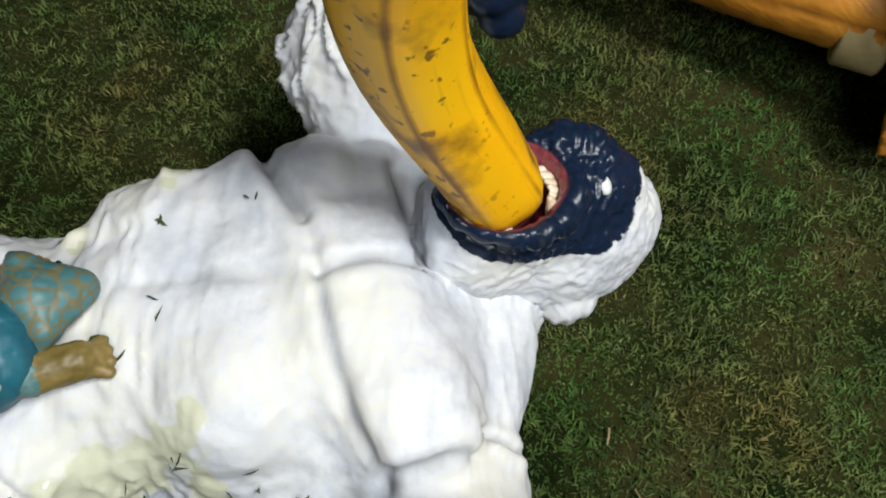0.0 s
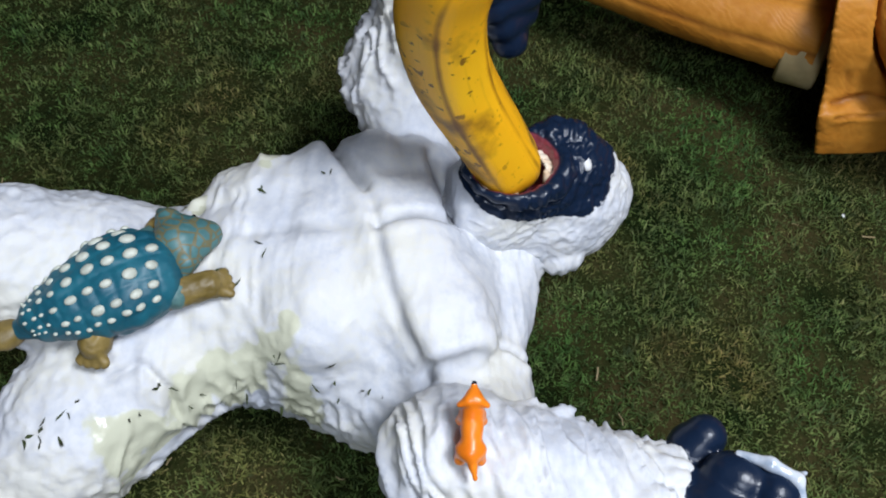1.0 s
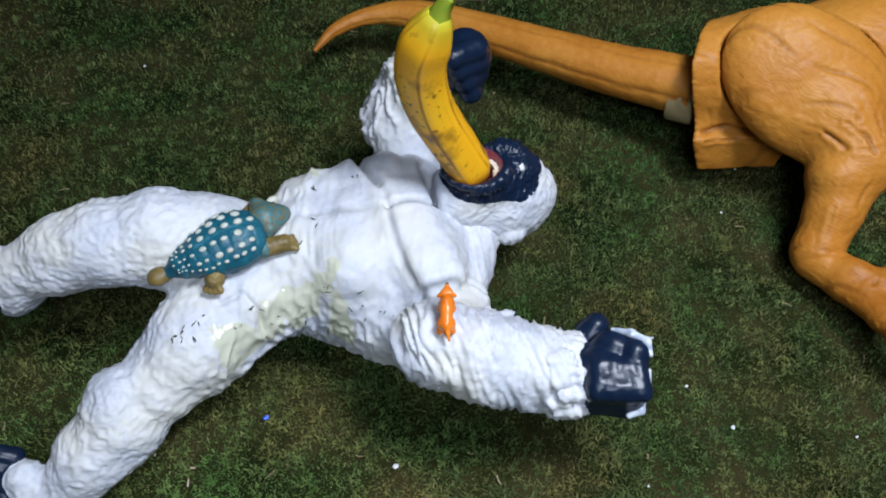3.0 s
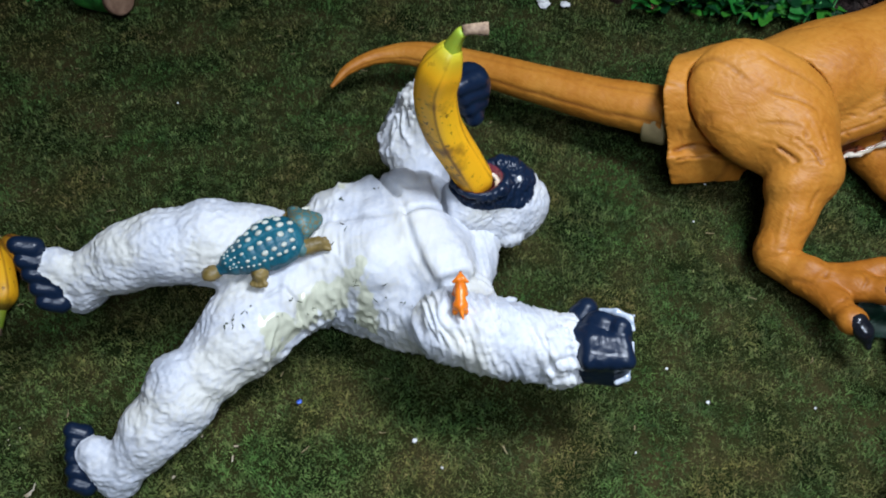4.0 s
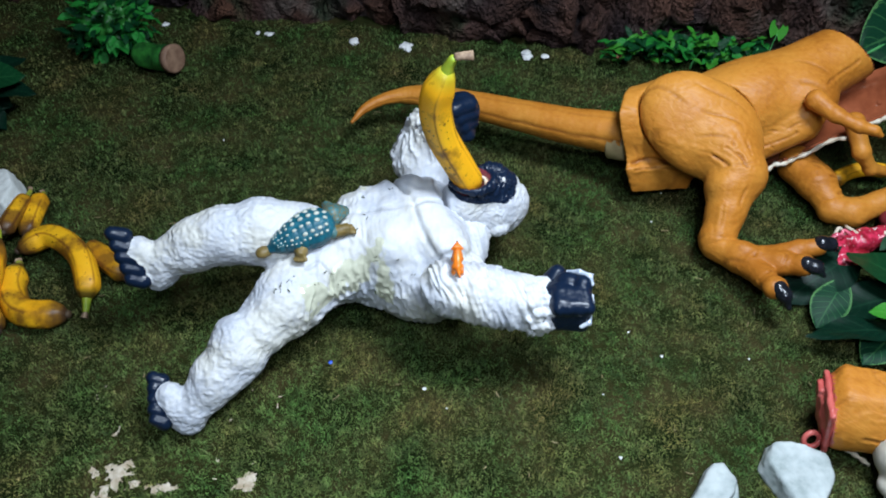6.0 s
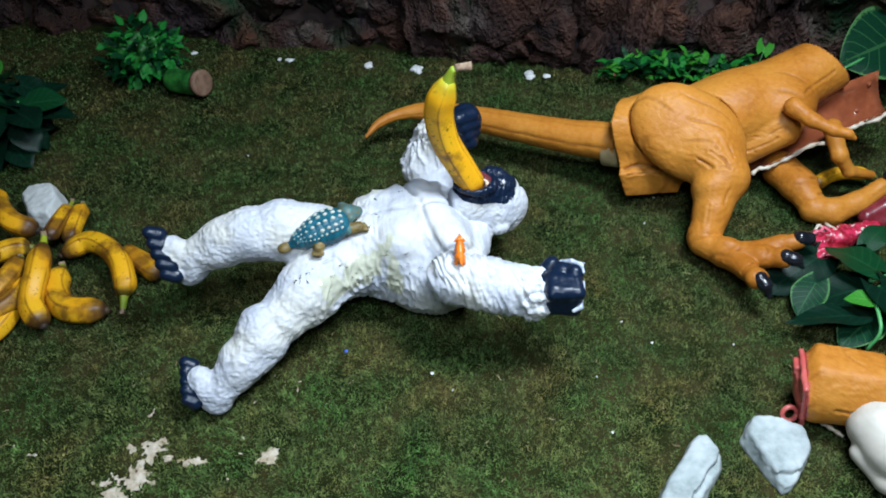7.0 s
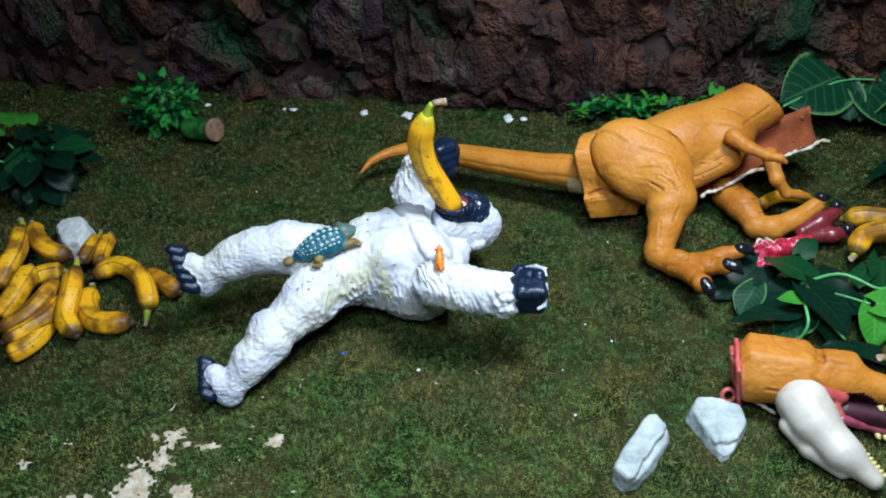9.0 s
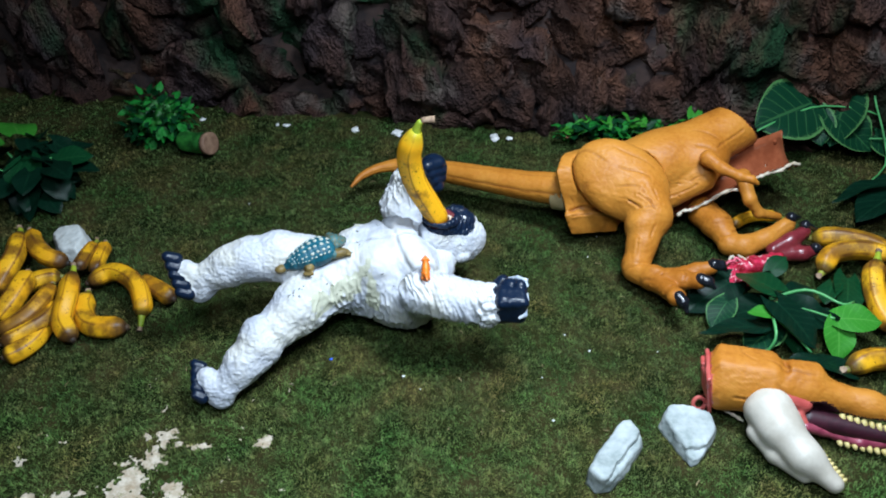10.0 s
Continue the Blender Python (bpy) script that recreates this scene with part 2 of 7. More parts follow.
def ape_skin():
    """White moulded plastic with navy paint and smears of dried glue where the marks of the mesh say so."""
    mat = surface("white_painted_plastic", [(0.49, 0.515, 0.575), (0.59, 0.6, 0.625), (0.62, 0.612, 0.565)], 0.55, 17, 260, 0.55, 0.0013, spec=0.3, speck=((0.03, 0.03, 0.03), 95, 0.74))
    t = mat.node_tree
    b = t.nodes["Principled BSDF"]
    base = b.inputs["Base Color"].links[0].from_socket
    place = t.nodes.new("ShaderNodeTexCoord")

    def level(key, lo, hi, wobble, scale):
        att, fine, add, span = (t.nodes.new(k) for k in ("ShaderNodeAttribute", "ShaderNodeTexNoise", "ShaderNodeMath", "ShaderNodeMapRange"))
        att.attribute_name = key
        fine.inputs["Scale"].default_value, fine.inputs["Detail"].default_value = scale, 4
        t.links.new(place.outputs["Object"], fine.inputs["Vector"])
        add.operation = "MULTIPLY_ADD"
        t.links.new(fine.outputs["Fac"], add.inputs[0])
        add.inputs[1].default_value = wobble
        t.links.new(att.outputs["Fac"], add.inputs[2])
        span.inputs["From Min"].default_value, span.inputs["From Max"].default_value = lo, hi
        t.links.new(add.outputs[0], span.inputs["Value"])
        return span.outputs[0]

    def blend(f, a2, c):
        node = t.nodes.new("ShaderNodeMixRGB")
        t.links.new(f, node.inputs[0])
        for i, v in ((1, a2), (2, c)):
            if isinstance(v, tuple):
                node.inputs[i].default_value = v
            else:
                t.links.new(v, node.inputs[i])
        return node.outputs[0]

    glue, navy = level("glue", 0.47, 0.66, 0.5, 160), level("navy", 0.001, 0.0014, 0.002, 420)
    scratch = t.nodes.new("ShaderNodeTexNoise")
    scratch.inputs["Scale"].default_value, scratch.inputs["Detail"].default_value = 120, 6
    t.links.new(place.outputs["Object"], scratch.inputs["Vector"])
    worn = t.nodes.new("ShaderNodeMapRange")
    worn.inputs["From Min"].default_value, worn.inputs["From Max"].default_value = 0.76, 0.82
    t.links.new(scratch.outputs["Fac"], worn.inputs["Value"])
    dark = blend(worn.outputs[0], (0.006, 0.0135, 0.033, 1), (0.2, 0.24, 0.27, 1))
    stain = t.nodes.new("ShaderNodeTexNoise")
    stain.inputs["Scale"].default_value, stain.inputs["Detail"].default_value = 26, 6
    t.links.new(place.outputs["Object"], stain.inputs["Vector"])
    smear = t.nodes.new("ShaderNodeMapRange")
    for key, value in (("From Min", 0.55), ("From Max", 0.75), ("To Max", 0.5)):
        smear.inputs[key].default_value = value
    t.links.new(stain.outputs["Fac"], smear.inputs["Value"])
    base = blend(smear.outputs[0], base, (0.4, 0.43, 0.5, 1))
    # mixes in a grey along the seams of the trunk
    base = blend(level("seam_grey", 0.05, 0.9, 0.0, 10), base, (0.3, 0.31, 0.33, 1))
    soft = blend(glue, base, (0.55, 0.555, 0.43, 1))
    gum = level("gum", 0.0, 0.0006, 0.0, 10)
    t.links.new(blend(gum, blend(navy, soft, dark), (0.24, 0.05, 0.065, 1)), b.inputs["Base Color"])
    t.links.new(blend(navy, blend(glue, (0.58, 0.58, 0.58, 1), (0.12, 0.12, 0.12, 1)), (0.3, 0.3, 0.3, 1)), b.inputs["Roughness"])
    return mat


FUR = ape_skin()
GLUE = surface("dried_glue", [(0.6, 0.59, 0.46), (0.7, 0.7, 0.6)], 0.12, 60, 200, 0.5, 0.002, coat=0.5)
CLEAR_GLUE = surface("clear_glue", [(0.3, 0.36, 0.45), (0.6, 0.64, 0.7)], 0.12, 120, 300, 0.4, 0.001, coat=0.5)
GUM = surface("pink_gum", [(0.17, 0.025, 0.05), (0.34, 0.075, 0.11)], 0.3, 60, 200)
IVORY = surface("ivory_teeth", [(0.6, 0.45, 0.3), (0.75, 0.68, 0.55)], 0.3, 120, 300, 0.05)
TAN = surface("orange_tan_plastic", [(0.35, 0.12, 0.01), (0.46, 0.176, 0.018), (0.52, 0.22, 0.028)], 0.5, 11, 170, 0.45, 0.0012, spread=(0.3, 0.66), spec=0.3)


def add_wash(mat, brown):
    t = mat.node_tree
    b = t.nodes["Principled BSDF"]
    base = b.inputs["Base Color"].links[0].from_socket
    att, mix, dim = t.nodes.new("ShaderNodeAttribute"), t.nodes.new("ShaderNodeMixRGB"), t.nodes.new("ShaderNodeMath")
    att.attribute_name = "wash"
    dim.operation = "MULTIPLY"
    dim.inputs[1].default_value = 0.95
    t.links.new(att.outputs["Fac"], dim.inputs[0])
    t.links.new(dim.outputs[0], mix.inputs[0])
    t.links.new(base, mix.inputs[1])
    mix.inputs[2].default_value = (*brown, 1)
    # fine skin lines
    place, lines, dark, fade = (t.nodes.new(k) for k in ("ShaderNodeTexCoord", "ShaderNodeTexWave", "ShaderNodeMixRGB", "ShaderNodeMapRange"))
    lines.bands_direction = "DIAGONAL"
    for key, value in (("Scale", 95), ("Distortion", 22), ("Detail", 3), ("Detail Scale", 0.4)):
        lines.inputs[key].default_value = value
    t.links.new(place.outputs["Object"], lines.inputs["Vector"])
    for key, value in (("From Min", 0.2), ("From Max", 0.0), ("To Max", 0.06)):
        fade.inputs[key].default_value = value
    t.links.new(lines.outputs["Fac"], fade.inputs["Value"])
    t.links.new(fade.outputs[0], dark.inputs[0])
    t.links.new(mix.outputs[0], dark.inputs[1])
    dark.inputs[2].default_value = (*brown, 1)
    t.links.new(dark.outputs[0], b.inputs["Base Color"])
    first, second = b.inputs["Normal"].links[0].from_node, t.nodes.new("ShaderNodeBump")
    second.inputs["Strength"].default_value, second.inputs["Distance"].default_value = 0.18, 0.0004
    t.links.new(lines.outputs["Fac"], second.inputs["Height"])
    t.links.new(first.outputs[0], second.inputs["Normal"])
    t.links.new(second.outputs[0], b.inputs["Normal"])


add_wash(TAN, (0.17, 0.055, 0.009))
TAN_RING = surface("pale_ring_plastic", [(0.33, 0.25, 0.12), (0.42, 0.33, 0.17)], 0.5, 60, 200)
BROWN = surface("glossy_brown_plastic", [(0.2, 0.055, 0.022), (0.3, 0.09, 0.038)], 0.12, 25, 120, 0.04, coat=1.0)
CREAM = surface("cream_rim", [(0.5, 0.42, 0.3), (0.66, 0.6, 0.48)], 0.5, 50, 200)
BLACK = surface("black_claw", [(0.006, 0.007, 0.01), (0.014, 0.015, 0.02)], 0.2, 60, 200, 0.1)
TEAL = surface("teal_rubber", [(0.006, 0.075, 0.115), (0.012, 0.115, 0.16)], 0.5, 70, 300, 0.4)
TEAL_GREY = surface("grey_teal_rubber", [(0.06, 0.14, 0.14), (0.1, 0.2, 0.19)], 0.5, 160, 400, 0.5, 0.0015)
PALE = surface("pale_scute", [(0.4, 0.42, 0.36), (0.55, 0.57, 0.49)], 0.5, 150, 400, 0.1)
OLIVE = surface("olive_rubber", [(0.13, 0.09, 0.02), (0.24, 0.17, 0.05)], 0.5, 90, 300, 0.4)
ORANGE = surface("bright_orange_plastic", [(0.72, 0.16, 0.006), (0.85, 0.23, 0.012)], 0.3, 90, 300, 0.1)


def peel_material(name, browned):
    """Banana skin: yellow with a green neck, brown lines along its five edges, bruises and specks; browned: how far they have spread."""
    mat = bpy.data.materials.new(name)
    mat.use_nodes = True
    t = mat.node_tree
    b = t.nodes["Principled BSDF"]
    uv, sep, info, place = (t.nodes.new(k) for k in ("ShaderNodeUVMap", "ShaderNodeSeparateXYZ", "ShaderNodeObjectInfo", "ShaderNodeTexCoord"))
    t.links.new(uv.outputs[0], sep.inputs[0])
    along, around = sep.outputs[0], sep.outputs[1]

    def calc(op, *values):
        node = t.nodes.new("ShaderNodeMath")
        node.operation = op
        for i, v in enumerate(values):
            if isinstance(v, (int, float)):
                node.inputs[i].default_value = v
            else:
                t.links.new(v, node.inputs[i])
        return node.outputs[0]

    def grain(scale, detail=4, where=None):
        node = t.nodes.new("ShaderNodeTexNoise")
        node.noise_dimensions = "4D"
        node.inputs["Scale"].default_value, node.inputs["Detail"].default_value = scale, detail
        t.links.new(where or place.outputs["Object"], node.inputs["Vector"])
        t.links.new(calc("MULTIPLY", info.outputs["Random"], 30), node.inputs["W"])
        return node.outputs["Fac"]

    def fade(v, lo, hi):
        node = t.nodes.new("ShaderNodeMapRange")
        node.inputs["From Min"].default_value, node.inputs["From Max"].default_value = lo, hi
        t.links.new(v, node.inputs["Value"])
        return node.outputs[0]

    def mixed(f, a, c):
        node = t.nodes.new("ShaderNodeMixRGB")
        t.links.new(f, node.inputs[0])
        for i, v in ((1, a), (2, c)):
            if isinstance(v, tuple):
                node.inputs[i].default_value = (*v, 1)
            else:
                t.links.new(v, node.inputs[i])
        return node.outputs[0]

    long_map = t.nodes.new("ShaderNodeMapping")
    long_map.inputs["Scale"].default_value = (5, 60, 1)
    t.links.new(uv.outputs[0], long_map.inputs["Vector"])
    streak = grain(1.0, 4, long_map.outputs[0])
    soft, speckle, blot = grain(22), grain(210, 2), grain(34, 5)
    ripe = 0.86 if browned > 1 else 1.0
    colour = mixed(fade(soft, 0.3, 0.7), (0.82 * ripe, 0.37 * ripe, 0.003), (0.92 * ripe, 0.52 * ripe, 0.008))
    colour = mixed(calc("MULTIPLY", fade(along, 0.13, 0.0), 0.8), colour, (0.3, 0.36, 0.02))
    edge = calc("ABSOLUTE", calc("SUBTRACT", calc("FRACT", calc("ADD", calc("MULTIPLY", around, 5), 0.5)), 0.5))
    line = calc("MULTIPLY", fade(calc("MULTIPLY_ADD", blot, -0.14, calc("ADD", edge, 0.07)), 0.02 + 0.085 * browned, 0.005), fade(soft, 0.36, 0.52))
    colour = mixed(calc("MULTIPLY", line, 0.8), colour, (0.19, 0.062, 0.005))
    colour = mixed(calc("MULTIPLY", calc("MULTIPLY", line, fade(blot, 0.5, 0.6)), 0.45 * browned), colour, (0.045, 0.018, 0.006))
    colour = mixed(calc("MULTIPLY", fade(blot, 0.66 - 0.16 * browned, 0.74 - 0.1 * browned), 0.8), colour, (0.11, 0.042, 0.009))
    colour = mixed(calc("MULTIPLY", fade(speckle, 0.62, 0.67), calc("MULTIPLY", fade(soft, 0.4, 0.55), 0.85)), colour, (0.12, 0.045, 0.008))
    colour = mixed(calc("MULTIPLY", fade(streak, 0.58, 0.7), 0.2), colour, (0.32, 0.13, 0.01))
    if browned > 1:
        colour = mixed(calc("MULTIPLY", fade(calc("MULTIPLY_ADD", blot, 0.12, along), 0.9, 0.99), 0.85), colour, (0.06, 0.026, 0.008))
        colour = mixed(calc("MULTIPLY", fade(calc("MULTIPLY_ADD", blot, -0.12, along), 0.06, 0.0), 0.8), colour, (0.07, 0.03, 0.008))
    else:
        colour = mixed(calc("MULTIPLY", fade(calc("MULTIPLY_ADD", blot, 0.16, along), 0.97, 1.06), 0.75), colour, (0.14, 0.05, 0.008))
    colour = mixed(fade(along, 0.955, 0.985), colour, (0.05, 0.025, 0.01))
    t.links.new(colour, b.inputs["Base Color"])
    b.inputs["Roughness"].default_value, b.inputs["Specular IOR Level"].default_value = 0.45, 0.35
    relief = t.nodes.new("ShaderNodeBump")
    relief.inputs["Strength"].default_value, relief.inputs["Distance"].default_value = 0.2, 0.0008
    t.links.new(blot, relief.inputs["Height"])
    t.links.new(relief.outputs[0], b.inputs["Normal"])
    return mat


PEEL = peel_material("banana_peel", 1.3)
PEEL_FRESH = peel_material("speckled_peel", 0.72)
PEEL_OLD = peel_material("browned_peel", 1.75)
STALK = surface("banana_stem", [(0.1, 0.055, 0.015), (0.3, 0.34, 0.03)], 0.6, 50, 200, 0.3)
DRY = surface("dry_stem_end", [(0.16, 0.1, 0.06), (0.38, 0.27, 0.17)], 0.7, 120, 300, 0.4)
STALK_GREEN = surface("green_stem", [(0.36, 0.4, 0.02), (0.3, 0.42, 0.03)], 0.5, 50, 200, 0.2)
TIP = surface("dark_banana_tip", [(0.015, 0.01, 0.006), (0.06, 0.035, 0.015)], 0.7, 90, 300, 0.4)
ROCK = surface("pale_stone", [(0.27, 0.31, 0.3), (0.38, 0.42, 0.415), (0.46, 0.5, 0.49)], 0.75, 26, 140, 0.6, 0.002, spec=0.25)
ROCK_WHITE = surface("white_stone", [(0.5, 0.52, 0.5), (0.62, 0.64, 0.62)], 0.7, 26, 140, 0.5, 0.002, spec=0.25)
MEAT = surface("red_meat", [(0.2, 0.008, 0.014), (0.62, 0.035, 0.09)], 0.22, 90, 260, 0.5, 0.002, speck=((0.8, 0.66, 0.66), 110, 0.62))
PINK = surface("pink_flesh", [(0.5, 0.04, 0.09), (0.75, 0.2, 0.26)], 0.25, 90, 260, 0.3)
RED = surface("dark_red_plastic", [(0.13, 0.014, 0.02), (0.2, 0.028, 0.035)], 0.3, 50, 200, 0.2)
CORAL = surface("coral_red_plastic", [(0.42, 0.07, 0.06), (0.52, 0.12, 0.1)], 0.35, 50, 200, 0.1)
MAROON = surface("dark_mouth", [(0.02, 0.003, 0.008), (0.045, 0.007, 0.016)], 0.45, 50, 200, 0.2)
TOOTH = surface("yellow_teeth", [(0.5, 0.4, 0.13), (0.62, 0.52, 0.22)], 0.4, 120, 300, 0.05)
BONE = surface("white_bone_plastic", [(0.46, 0.42, 0.345), (0.57, 0.53, 0.45)], 0.45, 24, 120, 0.25, 0.0015)
STUMP = surface("cut_wood", [(0.16, 0.09, 0.055), (0.26, 0.16, 0.1)], 0.7, 60, 300, 0.3)
TURF = surface("moss_turf", [(0.006, 0.011, 0.003), (0.02, 0.024, 0.007), (0.042, 0.034, 0.013)], 1.0, 14, 300, 1.0, 0.006, spread=(0.33, 0.67), spec=0.03)
STRAW = surface("dry_straw", [(0.16, 0.12, 0.05), (0.36, 0.28, 0.15)], 0.7, 40, 300, 0.2)
SAND = surface("bare_sand", [(0.36, 0.28, 0.18), (0.6, 0.53, 0.42)], 0.9, 60, 300, 0.6, 0.002)


def wall_rock():
    """Dark painted rock: purple brown to rust in broad patches, with runs of green paint and pale grey wear."""
    mat = surface("dark_wall_stone", [(0.5, 0.5, 0.5), (1, 1, 1)], 0.85, 5, 24, 0.8, 0.12, spec=0.12, by_piece=0.5)
    t = mat.node_tree
    b = t.nodes["Principled BSDF"]
    grain = b.inputs["Base Color"].links[0].from_socket
    geo = t.nodes.new("ShaderNodeNewGeometry")

    def patches(scale, stretch, lo, hi, shift):
        mapping, tex, span = t.nodes.new("ShaderNodeMapping"), t.nodes.new("ShaderNodeTexNoise"), t.nodes.new("ShaderNodeMapRange")
        mapping.inputs["Scale"].default_value, mapping.inputs["Location"].default_value = stretch, (shift, shift, shift)
        t.links.new(geo.outputs["Position"], mapping.inputs["Vector"])
        t.links.new(mapping.outputs[0], tex.inputs["Vector"])
        tex.inputs["Scale"].default_value, tex.inputs["Detail"].default_value = scale, 7
        span.inputs["From Min"].default_value, span.inputs["From Max"].default_value = lo, hi
        t.links.new(tex.outputs["Fac"], span.inputs["Value"])
        return span.outputs[0]

    def mixed(f, a2, c, kind="MIX"):
        node = t.nodes.new("ShaderNodeMixRGB")
        node.blend_type = kind
        if isinstance(f, float):
            node.inputs[0].default_value = f
        else:
            t.links.new(f, node.inputs[0])
        for i, v in ((1, a2), (2, c)):
            if isinstance(v, tuple):
                node.inputs[i].default_value = (*v, 1)
            else:
                t.links.new(v, node.inputs[i])
        return node.outputs[0]

    colour = mixed(patches(5, (1, 1, 0.5), 0.4, 0.62, 3.0), (0.055, 0.038, 0.04), (0.15, 0.07, 0.042))
    colour = mixed(patches(14, (1, 1, 1), 0.56, 0.72, 7.0), colour, (0.17, 0.135, 0.115))
    colour = mixed(patches(9, (1, 1, 1), 0.58, 0.7, 11.0), colour, (0.024, 0.02, 0.022))
    colour = mixed(patches(7, (1, 1, 0.35), 0.55, 0.68, 19.0), colour, (0.022, 0.062, 0.026))
    t.links.new(mixed(1.0, colour, grain, "MULTIPLY"), b.inputs["Base Color"])
    return mat


STONE = wall_rock()
GROUT = surface("dark_mortar", [(0.02, 0.014, 0.014), (0.06, 0.035, 0.028)], 0.9, 20, 90, 0.8, 0.006)
PLASTER = surface("plain_plaster", [(0.16, 0.16, 0.16), (0.2, 0.2, 0.19)], 0.9, 3, 40, 0.1)
FLECK = surface("dry_fleck", [(0.02, 0.018, 0.008), (0.04, 0.06, 0.015)], 0.8, 200, 600)
WHITE_BIT = surface("white_crumb", [(0.6, 0.6, 0.6), (0.75, 0.75, 0.73)], 0.6, 90, 300)
BLUE_BIT = surface("blue_crumb", [(0.01, 0.06, 0.45), (0.02, 0.1, 0.6)], 0.4, 90, 300)


def leafy(name, dark, light, rib, rough=0.35, edge=None):
    """Leaf material: ribs from the leaf's own length and breadth; edge: colour of a pale margin."""
    mat = bpy.data.materials.new(name)
    mat.use_nodes = True
    t = mat.node_tree
    b = t.nodes["Principled BSDF"]
    uv = t.nodes.new("ShaderNodeUVMap")
    sep = t.nodes.new("ShaderNodeSeparateXYZ")
    t.links.new(uv.outputs[0], sep.inputs[0])

    def calc(op, a, b2, c=None):
        node = t.nodes.new("ShaderNodeMath")
        node.operation = op
        for i, v in enumerate((a, b2, c)):
            if v is None:
                continue
            if isinstance(v, (int, float)):
                node.inputs[i].default_value = v
            else:
                t.links.new(v, node.inputs[i])
        return node.outputs[0]

    across = calc("ABSOLUTE", calc("SUBTRACT", sep.outputs[1], 0.5), 0)
    side = calc("FRACT", calc("MULTIPLY", calc("SUBTRACT", sep.outputs[0], calc("MULTIPLY", across, 0.55)), 7), 0)
    ribs = calc("MAXIMUM", calc("LESS_THAN", across, 0.022), calc("LESS_THAN", side, 0.09))
    noise_node = t.nodes.new("ShaderNodeTexNoise")
    noise_node.inputs["Scale"].default_value, noise_node.inputs["Detail"].default_value = 60, 4
    place = t.nodes.new("ShaderNodeTexCoord")
    t.links.new(place.outputs["Object"], noise_node.inputs["Vector"])
    ramp = t.nodes.new("ShaderNodeValToRGB")
    ramp.color_ramp.elements[0].color, ramp.color_ramp.elements[1].color = (*dark, 1), (*light, 1)
    ramp.color_ramp.elements[0].position, ramp.color_ramp.elements[1].position = 0.3, 0.7
    t.links.new(noise_node.outputs["Fac"], ramp.inputs[0])
    mix = t.nodes.new("ShaderNodeMixRGB")
    t.links.new(calc("MULTIPLY", ribs, 0.6), mix.inputs[0])
    t.links.new(ramp.outputs[0], mix.inputs[1])
    mix.inputs[2].default_value = (*rib, 1)
    out = mix.outputs[0]
    if edge:
        rim = t.nodes.new("ShaderNodeMixRGB")
        wob = calc("MULTIPLY_ADD", noise_node.outputs["Fac"], 0.2, across)
        t.links.new(calc("GREATER_THAN", wob, 0.55), rim.inputs[0])
        t.links.new(out, rim.inputs[1])
        rim.inputs[2].default_value = (*edge, 1)
        out = rim.outputs[0]
    t.links.new(out, b.inputs["Base Color"])
    b.inputs["Roughness"].default_value = rough
    b.inputs["Specular IOR Level"].default_value = 0.12
    relief = t.nodes.new("ShaderNodeBump")
    relief.inputs["Strength"].default_value, relief.inputs["Distance"].default_value = 0.3, 0.001
    t.links.new(calc("MULTIPLY_ADD", ribs, -0.5, noise_node.outputs["Fac"]), relief.inputs["Height"])
    t.links.new(relief.outputs[0], b.inputs["Normal"])
    return mat


LEAF_DARK = leafy("dark_green_leaf", (0.002, 0.01, 0.006), (0.004, 0.022, 0.011), (0.009, 0.038, 0.018), 0.34)
LEAF_MID = leafy("green_leaf", (0.004, 0.028, 0.01), (0.008, 0.05, 0.015), (0.018, 0.08, 0.025), 0.36)
LEAF_BRIGHT = leafy("bright_green_leaf", (0.012, 0.12, 0.016), (0.03, 0.2, 0.028), (0.06, 0.26, 0.05), 0.4)
LEAF_LIME = leafy("lime_green_leaf", (0.03, 0.16, 0.014), (0.055, 0.235, 0.022), (0.1, 0.3, 0.045), 0.42)
LEAF_EDGE = leafy("variegated_leaf", (0.003, 0.024, 0.011), (0.007, 0.042, 0.017), (0.04, 0.125, 0.04), 0.45, edge=(0.075, 0.18, 0.055))
VINE = surface("green_plastic_stem", [(0.06, 0.25, 0.07), (0.12, 0.4, 0.12)], 0.4, 60, 200, 0.1)
MOSS = surface("plastic_moss_green", [(0.008, 0.05, 0.008), (0.03, 0.16, 0.02)], 0.5, 60, 200, 0.2)


